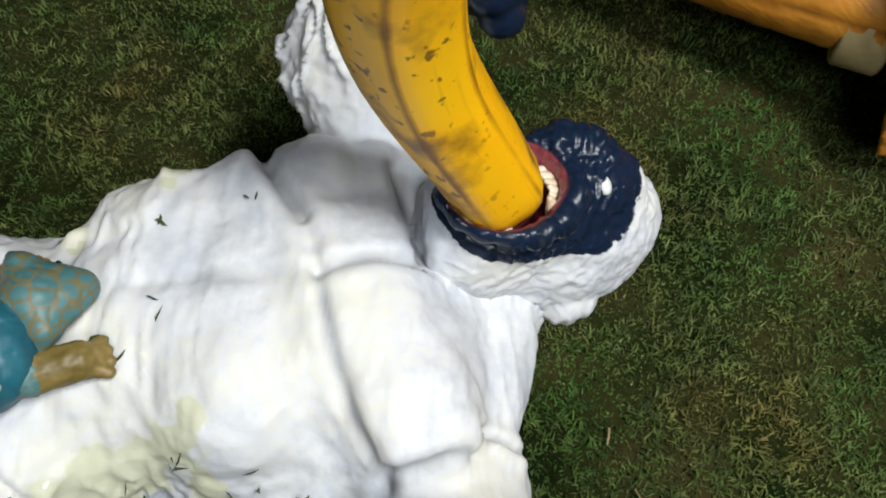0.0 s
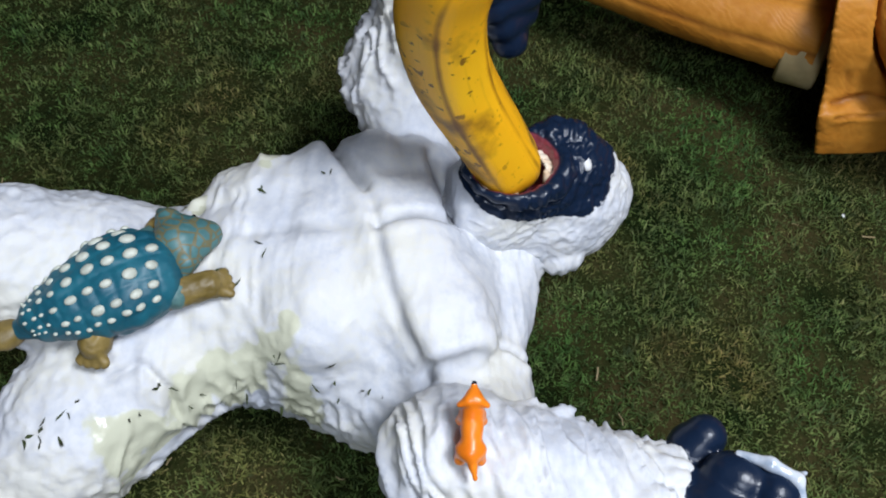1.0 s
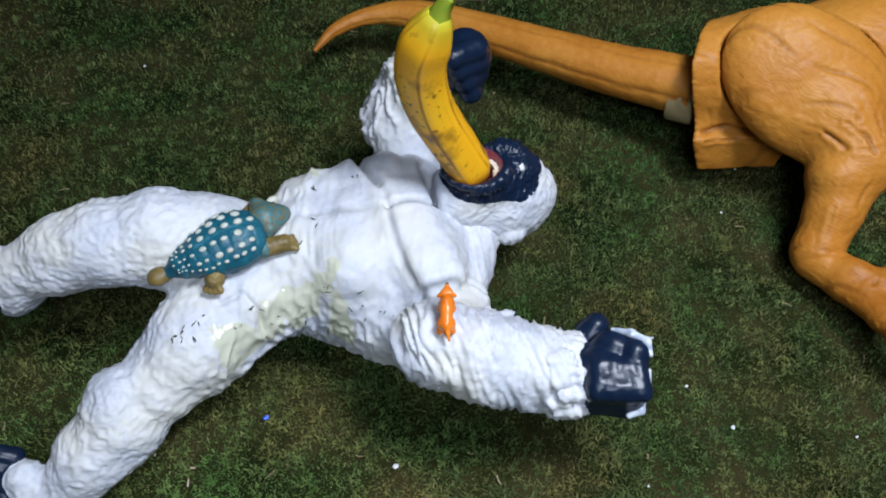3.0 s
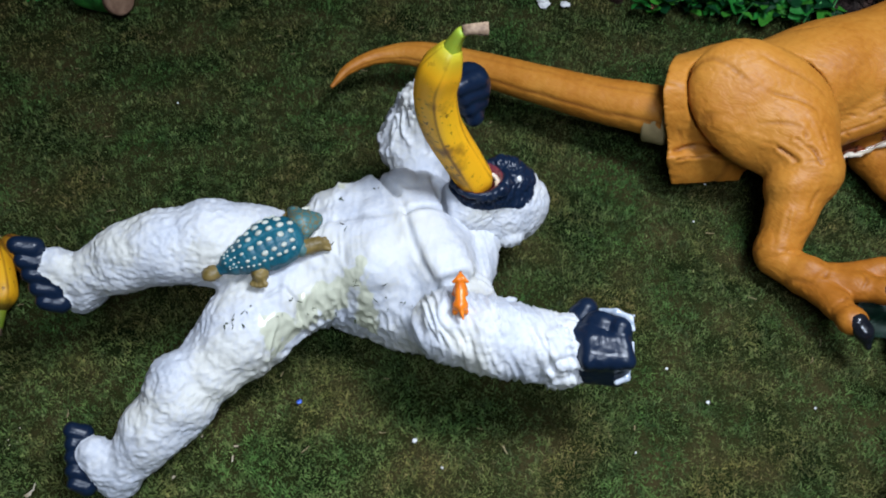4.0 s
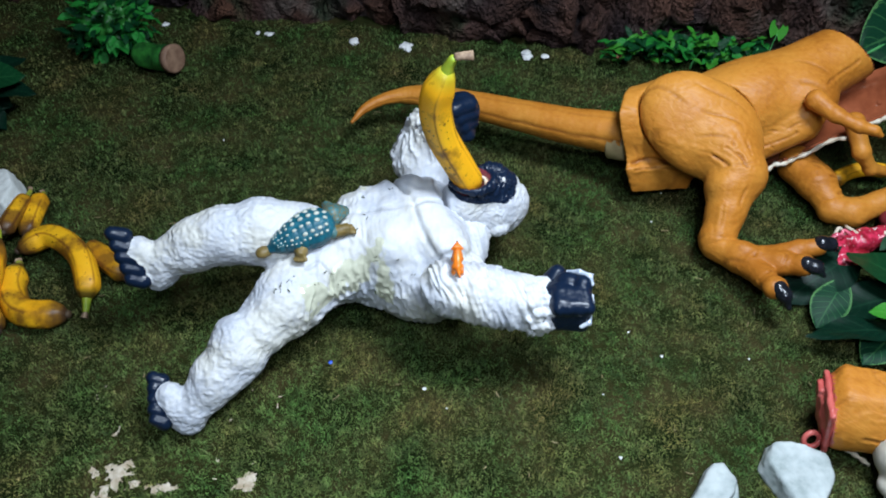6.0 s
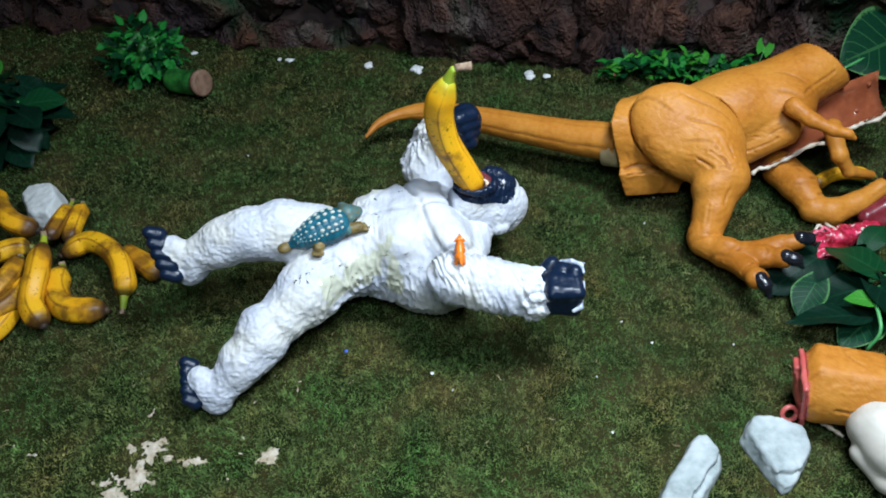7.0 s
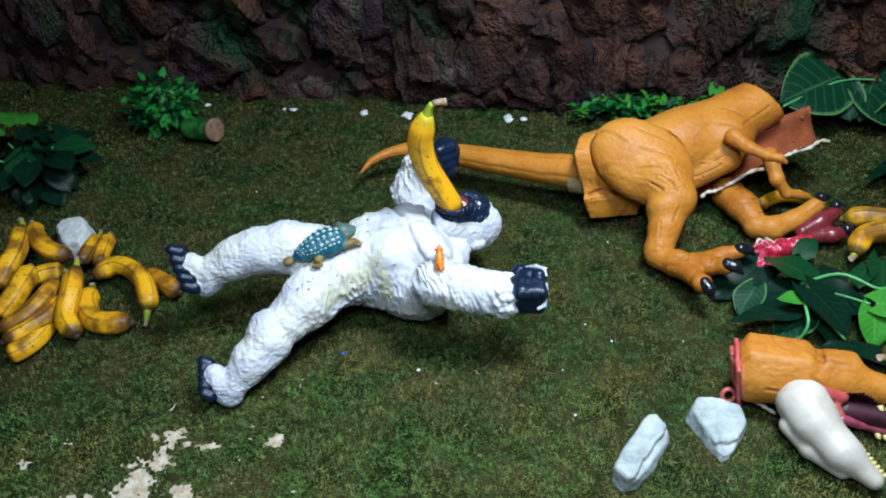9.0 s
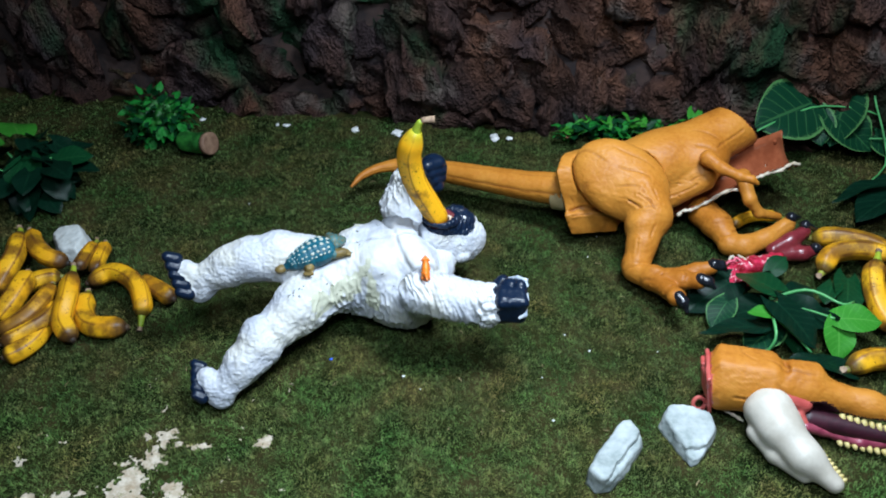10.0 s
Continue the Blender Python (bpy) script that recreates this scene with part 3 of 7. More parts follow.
def blades_material():
    mat = bpy.data.materials.new("moss_blades")
    mat.use_nodes = True
    t = mat.node_tree
    b = t.nodes["Principled BSDF"]
    geo, place, patch = t.nodes.new("ShaderNodeNewGeometry"), t.nodes.new("ShaderNodeTexCoord"), t.nodes.new("ShaderNodeTexNoise")
    patch.inputs["Scale"].default_value, patch.inputs["Detail"].default_value = 11, 6
    t.links.new(place.outputs["Object"], patch.inputs["Vector"])
    ramp, tint = t.nodes.new("ShaderNodeValToRGB"), t.nodes.new("ShaderNodeValToRGB")
    for r, cols in ((ramp, ((0, (0.034, 0.048, 0.015)), (0.45, (0.07, 0.088, 0.028)), (0.88, (0.1, 0.11, 0.04)), (1, (0.145, 0.138, 0.064)))),
                    (tint, ((0.34, (0.6, 1.08, 0.65)), (0.5, (0.88, 1.03, 0.8)), (0.66, (1.3, 1.0, 0.8))))):
        el = r.color_ramp.elements
        el[0].position, el[0].color = cols[0][0], (*cols[0][1], 1)
        el[1].position, el[1].color = cols[-1][0], (*cols[-1][1], 1)
        for pos, c in cols[1:-1]:
            el.new(pos).color = (*c, 1)
    t.links.new(geo.outputs["Random Per Island"], ramp.inputs[0])
    t.links.new(patch.outputs["Fac"], tint.inputs[0])
    tuft, shade = t.nodes.new("ShaderNodeTexNoise"), t.nodes.new("ShaderNodeMapRange")
    tuft.inputs["Scale"].default_value, tuft.inputs["Detail"].default_value = 95, 3
    t.links.new(place.outputs["Object"], tuft.inputs["Vector"])
    t.links.new(tuft.outputs["Fac"], shade.inputs["Value"])
    for key, value in (("From Min", 0.36), ("From Max", 0.64), ("To Min", 0.62), ("To Max", 1.42)):
        shade.inputs[key].default_value = value
    last = ramp.outputs[0]
    for other in (tint.outputs[0], shade.outputs[0]):
        mul = t.nodes.new("ShaderNodeMixRGB")
        mul.blend_type = "MULTIPLY"
        mul.inputs[0].default_value = 1
        t.links.new(last, mul.inputs[1])
        t.links.new(other, mul.inputs[2])
        last = mul.outputs[0]
    # brightens the fibres: foreground light put into the colour, plus wear near bare sand
    worn, brighten = t.nodes.new("ShaderNodeAttribute"), t.nodes.new("ShaderNodeMixRGB")
    worn.attribute_name = "lit_worn"
    brighten.blend_type = "MULTIPLY"
    brighten.inputs[2].default_value = (2.1, 2.1, 2.0, 1)
    t.links.new(worn.outputs["Fac"], brighten.inputs[0])
    t.links.new(last, brighten.inputs[1])
    t.links.new(brighten.outputs[0], b.inputs["Base Color"])
    b.inputs["Roughness"].default_value = 0.7
    b.inputs["Specular IOR Level"].default_value = 0.2
    return mat


def plated_material():
    """Grey teal with brown cracks between small plates."""
    mat = surface("plated_teal", [(0.04, 0.12, 0.13), (0.066, 0.165, 0.17)], 0.5, 60, 300, 0.3, 0.0006)
    t = mat.node_tree
    b = t.nodes["Principled BSDF"]
    base = b.inputs["Base Color"].links[0].from_socket
    place, cell, span, mix = (t.nodes.new(k) for k in ("ShaderNodeTexCoord", "ShaderNodeTexVoronoi", "ShaderNodeMapRange", "ShaderNodeMixRGB"))
    cell.feature = "DISTANCE_TO_EDGE"
    cell.inputs["Scale"].default_value = 190
    span.inputs["From Min"].default_value, span.inputs["From Max"].default_value = 0.04, 0.12
    t.links.new(place.outputs["Object"], cell.inputs["Vector"])
    t.links.new(cell.outputs["Distance"], span.inputs["Value"])
    t.links.new(span.outputs[0], mix.inputs[0])
    mix.inputs[1].default_value = (0.13, 0.12, 0.06, 1)
    t.links.new(base, mix.inputs[2])
    t.links.new(mix.outputs[0], b.inputs["Base Color"])
    return mat


PLATED = plated_material()
BLADES = blades_material()


# ---- ground and enclosing room ----
def ground_height(x, y):
    p = np.stack([np.ravel(x), np.ravel(y), np.zeros(np.size(x))], 1)
    return (0.003 * cloudy(p * 7, 11, 2) + 0.0012 * cloudy(p * 40, 15, 2) - 0.003).reshape(np.shape(x))


def build_ground():
    xs = np.concatenate([[-4, -2.5, -1.6], np.linspace(-1.1, 1.2, 185), [1.7, 2.6, 4]])
    ys = np.concatenate([[-4, -2.5, -1.2], np.linspace(-0.6, 1.0, 129), [1.6, 2.6, 4]])
    gx, gy = np.meshgrid(xs, ys, indexing="ij")
    gz = ground_height(gx, gy)
    verts = np.stack([gx, gy, gz], -1).reshape(-1, 3)
    nx, ny = len(xs), len(ys)
    i, j = np.meshgrid(np.arange(nx - 1), np.arange(ny - 1), indexing="ij")
    a = (i * ny + j).ravel()
    mesh = mesh_of("ground", verts, np.stack([a, a + ny, a + ny + 1, a + 1], 1))
    mesh.materials.append(TURF)
    tagged(new("ground", mesh), "dark green and brown mossy turf mat", "ground", kind="structure")


SAND_SPOTS = [(-0.35, -0.168, 0.026, 0.034), (-0.345, -0.198, 0.03, 0.026), (-0.328, -0.138, 0.015, 0.02), (-0.322, -0.096, 0.015, 0.014), (-0.342, -0.094, 0.007, 0.006), (-0.288, -0.185, 0.017, 0.012), (-0.433, -0.182, 0.012, 0.008), (-0.405, -0.18, 0.007, 0.007),
              (-0.512, -0.126, 0.012, 0.009), (-0.189, -0.111, 0.014, 0.009), (-0.273, -0.113, 0.013, 0.007), (-0.334, -0.047, 0.004, 0.007), (-0.47, -0.182, 0.009, 0.01), (-0.455, -0.096, 0.008, 0.004), (-0.3, -0.11, 0.008, 0.006)]


def bare(x, y):
    """How bare the mat is at a place: above 0.5 the sand shows."""
    p = np.stack([x, y, np.zeros(len(x))], 1)
    wob = 0.5 * cloudy(p * 60, 31, 4) + 0.5 * cloudy(p * 230, 35, 3)
    best = np.zeros(len(x))
    for cx, cy, rx, ry in SAND_SPOTS:
        best = np.maximum(best, 1.22 - np.hypot((x - cx) / rx, (y - cy) / ry) * 0.65)
    return best + wob * 0.8


def build_sand():
    """Bare patches of the mat, a thin crust with a ragged outline."""
    step = 0.0014
    gx, gy = np.meshgrid(np.arange(-0.52, -0.14, step), np.arange(-0.28, 0.02, step), indexing="ij")
    keep = (bare(gx.ravel(), gy.ravel()) > 0.58).reshape(gx.shape)
    z = ground_height(gx, gy) + 0.0012 + 0.0008 * cloudy(np.stack([gx.ravel(), gy.ravel(), 0 * gx.ravel()], 1) * 200, 8, 2).reshape(gx.shape)
    ny = gx.shape[1]
    cell = keep[:-1, :-1] & keep[1:, :-1] & keep[1:, 1:] & keep[:-1, 1:]
    i, j = np.nonzero(cell)
    a = i * ny + j
    mesh = mesh_of("sand_patch", np.stack([gx, gy, z], -1).reshape(-1, 3), np.stack([a, a + ny, a + ny + 1, a + 1], 1))
    mesh.materials.append(SAND)
    tagged(new("sand_patch", mesh), "bare pale sand showing through worn turf", "sand", kind="stuff")


def build_blades(name, x0, x1, y0, y1, count, tall, seed, label):
    """Fibres of the mat, densest round the toys and thinning outwards, where each is a little broader."""
    rng = np.random.default_rng(seed)
    x, y = rng.uniform(x0, x1, count), rng.uniform(y0, y1, count)
    thin = np.clip(1.25 - 0.95 * np.hypot((x - 0.06) * 0.9, (y - 0.06) * 1.15), 0.3, 1)
    keep = (bare(x, y) < 0.62 + 0.4 * rng.uniform(0, 1, count) ** 2) & (rng.uniform(0, 1, count) < thin) & (y < 0.74 - 0.24 * x)
    x, y, thin = x[keep], y[keep], thin[keep]
    n = len(x)
    p = np.stack([x, y, np.zeros(n)], 1)
    clump = 0.9 + 0.7 * cloudy(p * 130, 5, 3)
    a = rng.uniform(0, 2 * math.pi, n)
    lean = rng.uniform(0.35, 1.5, n)
    h = tall * rng.uniform(0.5, 1.3, n) * clump
    w = 0.0004 * rng.uniform(0.5, 1.8, n) / np.sqrt(thin)
    z = ground_height(x, y)
    d = np.stack([np.cos(a), np.sin(a), 0 * a], 1)
    s = np.stack([-np.sin(a), np.cos(a), 0 * a], 1)
    base = np.stack([x, y, z - 0.0005], 1)
    up = np.array([0, 0, 1.0])
    mid = base + d * (h * np.sin(lean) * 0.4)[:, None] + up * (h * np.cos(lean) * 0.65)[:, None]
    tip = base + d * (h * np.sin(lean))[:, None] + up * (h * np.cos(lean) * 0.9)[:, None]
    verts = np.stack([base - s * w[:, None], base + s * w[:, None], mid - s * (w * 0.8)[:, None], mid + s * (w * 0.8)[:, None], tip], 1).reshape(-1, 3)
    k = np.arange(n)[:, None] * 5
    faces = np.concatenate([k + [0, 1, 3], k + [0, 3, 2], k + [2, 3, 4]])
    mesh = mesh_of(name, verts, faces)
    # rises towards the front in place of lamp light, and round the bare patches
    lit_worn = np.clip(0.5 - 2.2 * (y + 0.08) + 0.5 * cloudy(p * 9, 71, 3) - 0.35 * np.abs(x + 0.15), 0, 1) * 0.55 + 0.5 * np.clip(bare(x, y) - 0.1, 0, 0.8)
    mesh.attributes.new("lit_worn", "FLOAT", "POINT").data.foreach_set("value", np.repeat(np.clip(lit_worn, 0, 1), 5))
    mesh.materials.append(BLADES)
    tagged(new(name, mesh), label, "grass", kind="stuff")


build_ground()
build_sand()
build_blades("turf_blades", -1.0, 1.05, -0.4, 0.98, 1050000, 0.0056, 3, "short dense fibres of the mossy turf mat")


def build_straw():
    """Loose dry straws lying on the mat."""
    rng = random.Random(61)
    verts, faces = [], []
    for _ in range(110):
        x, y = rng.uniform(-0.55, 0.62), rng.uniform(-0.3, 0.6)
        a, ln, wd = rng.uniform(0, math.pi), rng.uniform(0.002, 0.005), rng.uniform(0.0003, 0.0006)
        z = float(ground_height(np.array([x]), np.array([y]))[0]) + 0.0045
        d, e = Vector((math.cos(a), math.sin(a), rng.uniform(-0.25, 0.25))), Vector((-math.sin(a), math.cos(a), 0))
        c, bend, k = Vector((x, y, z)), rng.uniform(-0.3, 0.3), len(verts)
        for f, b in ((-1, 0), (0, bend), (1, 0)):
            m = c + d * (f * ln) + e * (b * ln)
            verts += [m + e * wd, m - e * wd, m + Vector((0, 0, -wd))]
        for i in (0, 3):
            for p, q in ((0, 1), (1, 2), (2, 0)):
                faces.append((k + i + p, k + i + q, k + i + 3 + q, k + i + 3 + p))
    mesh = mesh_of("loose_straw", verts, faces, False)
    mesh.materials.append(STRAW)
    tagged(new("loose_straw", mesh), "loose dry straw lying on the moss mat", "straw", kind="stuff")


build_straw()


def box_mesh(name, c, half):
    bm = bmesh.new()
    bmesh.ops.create_cube(bm, size=1)
    for v in bm.verts:
        v.co = Vector((v.co.x * 2 * half[0] + c[0], v.co.y * 2 * half[1] + c[1], v.co.z * 2 * half[2] + c[2]))
    bmesh.ops.bevel(bm, geom=bm.edges, offset=0.005, segments=1, affect="EDGES")
    mesh = bpy.data.meshes.new(name)
    bm.to_mesh(mesh)
    bm.free()
    return mesh


for wall_name, c, half in (("wall_north", (0, 2.45, 1.2), (3.0, 0.05, 1.2)), ("wall_south", (0, -2.45, 1.2), (3.0, 0.05, 1.2)),
                           ("wall_east", (2.95, 0, 1.2), (0.05, 2.39, 1.2)), ("wall_west", (-2.95, 0, 1.2), (0.05, 2.39, 1.2)), ("ceiling", (0, 0, 2.46), (3.0, 2.5, 0.05))):
    mesh = box_mesh(wall_name, c, half)
    mesh.materials.append(PLASTER)
    tagged(new(wall_name, mesh), "plain pale plaster of the room", "wall" if "wall" in wall_name else "ceiling", kind="structure")


# ---- the white ape figure ----
def from_line(p, pts):
    """Distance of the rows of p from a broken line, seen from above."""
    best = np.full(len(p), 9.0)
    for a, b in zip(pts[:-1], pts[1:]):
        a, b = np.array(a), np.array(b)
        ab = b - a
        t = np.clip((p[:, :2] - a) @ ab / (ab @ ab), 0, 1)
        best = np.minimum(best, np.linalg.norm(p[:, :2] - a - t[:, None] * ab, axis=1))
    return best


SEAMS = [([(-0.038, 0.203), (-0.03, 0.188), (-0.017, 0.168)], 0.0035, 0.0035), ([(0.017, 0.198), (0.022, 0.178), (0.026, 0.158)], 0.003, 0.003), ([(-0.037, 0.2), (-0.03, 0.186), (-0.0165, 0.168), (-0.0085, 0.1445), (0.0005, 0.112), (0.0125, 0.083), (0.018, 0.077)], 0.0019, 0.0028),
         ([(-0.0085, 0.1445), (0.01, 0.151), (0.028, 0.153)], 0.0026, 0.0024), ([(-0.0085, 0.1445), (-0.04, 0.143), (-0.075, 0.14)], 0.0014, 0.004),
         ([(-0.045, 0.175), (-0.05, 0.15), (-0.048, 0.12), (-0.04, 0.095)], 0.0005, 0.004), ([(-0.02, 0.185), (-0.004, 0.178), (0.014, 0.18)], 0.0008, 0.004),
         ([(0.015, 0.0785), (0.03, 0.0815), (0.046, 0.0885)], 0.002, 0.002), ([(0.051, 0.0985), (0.058, 0.0978), (0.067, 0.0955)], 0.003, 0.0016), ([(0.021, 0.152), (0.031, 0.137), (0.044, 0.112), (0.05, 0.096)], 0.0005, 0.003), ([(-0.125, 0.07), (-0.112, 0.078), (-0.1, 0.07), (-0.095, 0.05)], 0.0022, 0.0018), ([(-0.15, 0.085), (-0.135, 0.095), (-0.13, 0.115)], 0.0018, 0.002)]


def flecks_on(skin):
    """Dry moss scraps stuck to the skin."""
    rng = random.Random(77)
    spots = [(-0.053, 0.083), (-0.048, 0.082), (-0.028, 0.079), (-0.033, 0.074), (-0.026, 0.07), (-0.085, 0.071), (-0.095, 0.067), (-0.088, 0.063), (-0.14, 0.052), (-0.145, 0.047), (-0.15, 0.042), (-0.142, 0.04), (-0.152, 0.038), (-0.136, 0.057),
             (-0.078, 0.118), (-0.073, 0.112), (-0.08, 0.112), (-0.065, 0.165), (-0.035, 0.173), (-0.062, 0.13), (-0.105, 0.07), (-0.113, 0.056), (-0.052, 0.07), (-0.07, 0.076), (-0.01, 0.075), (-0.15, 0.046)]
    verts, faces = [], []
    for x, y in spots:
        for _ in range(rng.randint(1, 2)):
            px, py = x + rng.uniform(-0.003, 0.003), y + rng.uniform(-0.003, 0.003)
            near = skin[np.hypot(skin[:, 0] - px, skin[:, 1] - py) < 0.0025]
            if not len(near):
                continue
            z = near[:, 2].max() + 0.0005
            a, ln, wd = rng.uniform(0, math.pi), rng.uniform(0.0009, 0.0036), rng.uniform(0.00025, 0.0007)
            d, e = np.array((math.cos(a), math.sin(a), rng.uniform(-0.2, 0.3))), np.array((-math.sin(a), math.cos(a), 0))
            k = len(verts)
            c = np.array((px, py, z))
            for u, v, h in ((-1, rng.uniform(-2, 2), 0), (-0.5, 1, 0.0004), (1, rng.uniform(-2, 2), 0), (0.5, -1, 0.0004)):
                verts.append(c + d * u * ln + e * v * wd + (0, 0, h))
            verts.append(c + (0, 0, -0.001))
            for q in range(4):
                faces.append((k + q, k + (q + 1) % 4, k + 4))
            faces += [(k, k + 1, k + 2), (k, k + 2, k + 3)]
    mesh = mesh_of("moss_scraps", verts, faces, False)
    mesh.materials.append(FLECK)
    tagged(new("moss_scraps", mesh), "dark dry moss scraps stuck to the white toy", "debris", kind="stuff")


def ape():
    W, N, T = 0, 1, 4
    q = []
    # trunk
    q += [egg((-0.005, 0.15, 0.069), (0.062, 0.074, 0.071), (0, 0, 10), W), egg((0.0, 0.118, 0.058), (0.056, 0.06, 0.058), (0, 0, 10), W, 0.02), egg((-0.065, 0.135, 0.078), (0.072, 0.058, 0.058), (0, 0, 8), W, 0.03),
          egg((-0.125, 0.116, 0.085), (0.05, 0.052, 0.044), (0, 0, 0), W, 0.025)]
    # breast
    q += [egg((0.019, 0.12, 0.1), (0.031, 0.04, 0.033), (0, 0, 12), W, 0.012), egg((0.008, 0.186, 0.098), (0.03, 0.034, 0.036), (0, 0, 15), W, 0.006), egg((-0.011, 0.189, 0.109), (0.022, 0.026, 0.03), (0, 0, 25), W, 0.0025)]
    q += [egg((-0.035, 0.18, 0.1), (0.036, 0.027, 0.036), (0, 0, 0), W, 0.006), egg((-0.068, 0.17, 0.1), (0.036, 0.024, 0.036), (0, 0, -10), W, 0.01), egg((-0.038, 0.118, 0.1), (0.034, 0.044, 0.04), (0, 0, 0), W, 0.008)]
    # shoulder and the arm with the dog on it
    q += rope([(0.052, 0.158, 0.08), (0.048, 0.125, 0.079), (0.043, 0.106, 0.08)], [0.023, 0.0225, 0.024], W, 0.005)
    q += rope([(0.045, 0.086, 0.08), (0.042, 0.07, 0.084), (0.034, 0.05, 0.1)], [0.0265, 0.028, 0.029], W, 0.0025)
    q += [slab((0.0205, 0.1165, 0.112), (0.0205, 0.038, 0.0205), (0, 4, 21), W, 0.012, 0.016)]
    q += rope([(0.028, 0.041, 0.118), (0.06, 0.032, 0.115), (0.1, 0.0255, 0.106), (0.118, 0.0225, 0.103)], [0.0305, 0.0298, 0.0285, 0.0265], W, 0.005)
    q += [egg((0.138, 0.02, 0.106), (0.022, 0.0235, 0.028), (0, 0, 0), N, 0.006), slab((0.149, 0.011, 0.113), (0.0205, 0.0165, 0.0215), (0, 4, -6), N, 0.006, 0.008)]
    q += rope([(0.13, 0.04, 0.107), (0.136, 0.049, 0.114), (0.14, 0.053, 0.119)], [0.0105, 0.011, 0.0095], N, 0.002)
    q += [egg((0.15, 0.032, 0.125), (0.0165, 0.0125, 0.0135), (0, 0, -12), N, 0.0015), egg((0.162, 0.026, 0.13), (0.0105, 0.0105, 0.0115), (0, 0, 0), N, 0.0015)]
    for i in range(4):
        q.append(cap((0.137 + 0.0085 * i, 0.017 - 0.001 * i, 0.132), (0.134 + 0.0105 * i, -0.001, 0.125), 0.0045, 0.0058, N, 0.004))
    rng = random.Random(31)
    for i in range(30):
        a = 2 * math.pi * i / 30 + rng.uniform(-0.1, 0.1)
        r = 0.0262 + rng.uniform(-0.0015, 0.0018)
        c = np.array((0.111 + rng.uniform(-0.005, 0.004), 0.0228 + r * math.cos(a), 0.1035 + r * math.sin(a)))
        q.append(cap(c, c + (rng.uniform(0.009, 0.019), 0.0012 * math.cos(a), 0.0012 * math.sin(a)), 0.0058, 0.0022, W, 0.0022))
    for i in range(11):
        f = i / 10
        x, y, z = 0.058 + 0.052 * f, 0.0605 - 0.0165 * f + rng.uniform(-0.001, 0.001), 0.122 - 0.012 * f + rng.uniform(-0.003, 0.003)
        s = rng.uniform(0.6, 1.15)
        q.append(cap((x - 0.004, y - 0.006, z), (x + 0.009 * s, y + 0.0062 * s, z + 0.001), 0.0058, 0.0016, W, 0.003))
    # the other arm, its hand behind the fruit
    q += rope([(-0.002, 0.205, 0.085), (0.004, 0.225, 0.088), (0.004, 0.236, 0.095)], [0.03, 0.026, 0.026], W, 0.006)
    q += rope([(0.003, 0.238, 0.1), (-0.004, 0.258, 0.115), (0.008, 0.266, 0.147)], [0.0275, 0.0315, 0.0265], W, 0.004)
    q += [egg((0.047, 0.272, 0.166), (0.024, 0.021, 0.029), (0, 20, 20), N, 0.006)] + rope([(0.05, 0.28, 0.148), (0.056, 0.27, 0.138)], [0.011, 0.009], N, 0.004)
    for i in range(4):
        q.append(cap((0.04 + 0.005 * i, 0.253, 0.186 - 0.012 * i), (0.058 + 0.004 * i - 0.0015 * i * i, 0.266, 0.184 - 0.013 * i), 0.0098, 0.0098, N, 0.0022))
    for i in range(16):
        a = 2 * math.pi * i / 16 + rng.uniform(-0.15, 0.15)
        ax1, ax2, ax3 = np.array((0.6, 0.45, 0.66)), np.array((-0.6, 0.8, 0.0)), np.array((-0.53, -0.4, 0.75))
        c = np.array((0.012, 0.264, 0.152)) + 0.0235 * (math.cos(a) * ax2 + math.sin(a) * ax3)
        q.append(cap(c, c + ax1 * rng.uniform(0.012, 0.02), 0.005, 0.0022, W, 0.003))
    # legs
    q += rope([(-0.122, 0.09, 0.086), (-0.148, 0.06, 0.083), (-0.176, 0.03, 0.074)], [0.037, 0.036, 0.03], W, 0.014)
    q += [egg((-0.2, 0.014, 0.074), (0.024, 0.026, 0.03), (0, 0, 0), W, 0.006)]
    q += rope([(-0.198, 0.004, 0.062), (-0.222, -0.016, 0.046), (-0.244, -0.036, 0.03)], [0.03, 0.026, 0.02], W, 0.008)
    q += rope([(-0.25, -0.043, 0.019), (-0.26, -0.038, 0.03), (-0.268, -0.031, 0.043)], [0.018, 0.016, 0.014], W, 0.008)
    for i in range(5):
        f = i / 4
        a = np.array((-0.285 + 0.004 * f, -0.017 - 0.036 * f, 0.056 - 0.023 * f))
        q.append(cap(a + (0.008, -0.001, -0.005), a, 0.0082, 0.0072 - 0.001 * (i == 4), N, 0.002))
    q += rope([(-0.138, 0.128, 0.115), (-0.18, 0.124, 0.127), (-0.216, 0.117, 0.124)], [0.036, 0.034, 0.031], W, 0.014)
    q += rope([(-0.216, 0.118, 0.132), (-0.248, 0.112, 0.122), (-0.285, 0.105, 0.107)], [0.03, 0.027, 0.021], W, 0.008)
    q += rope([(-0.292, 0.1, 0.092), (-0.306, 0.104, 0.108), (-0.31, 0.104, 0.124)], [0.02, 0.018, 0.015], W, 0.008)
    for i in range(5):
        f = i / 4
        a = np.array((-0.331 + 0.014 * f, 0.106 - 0.026 * f, 0.148 - 0.044 * f))
        q.append(cap(a + (0.011, 0.002, -0.006), a, 0.009, 0.0078, N, 0.002))
    # neck and head
    q += [cap((0.03, 0.168, 0.075), (0.062, 0.178, 0.078), 0.032, 0.026, W, 0.008)]
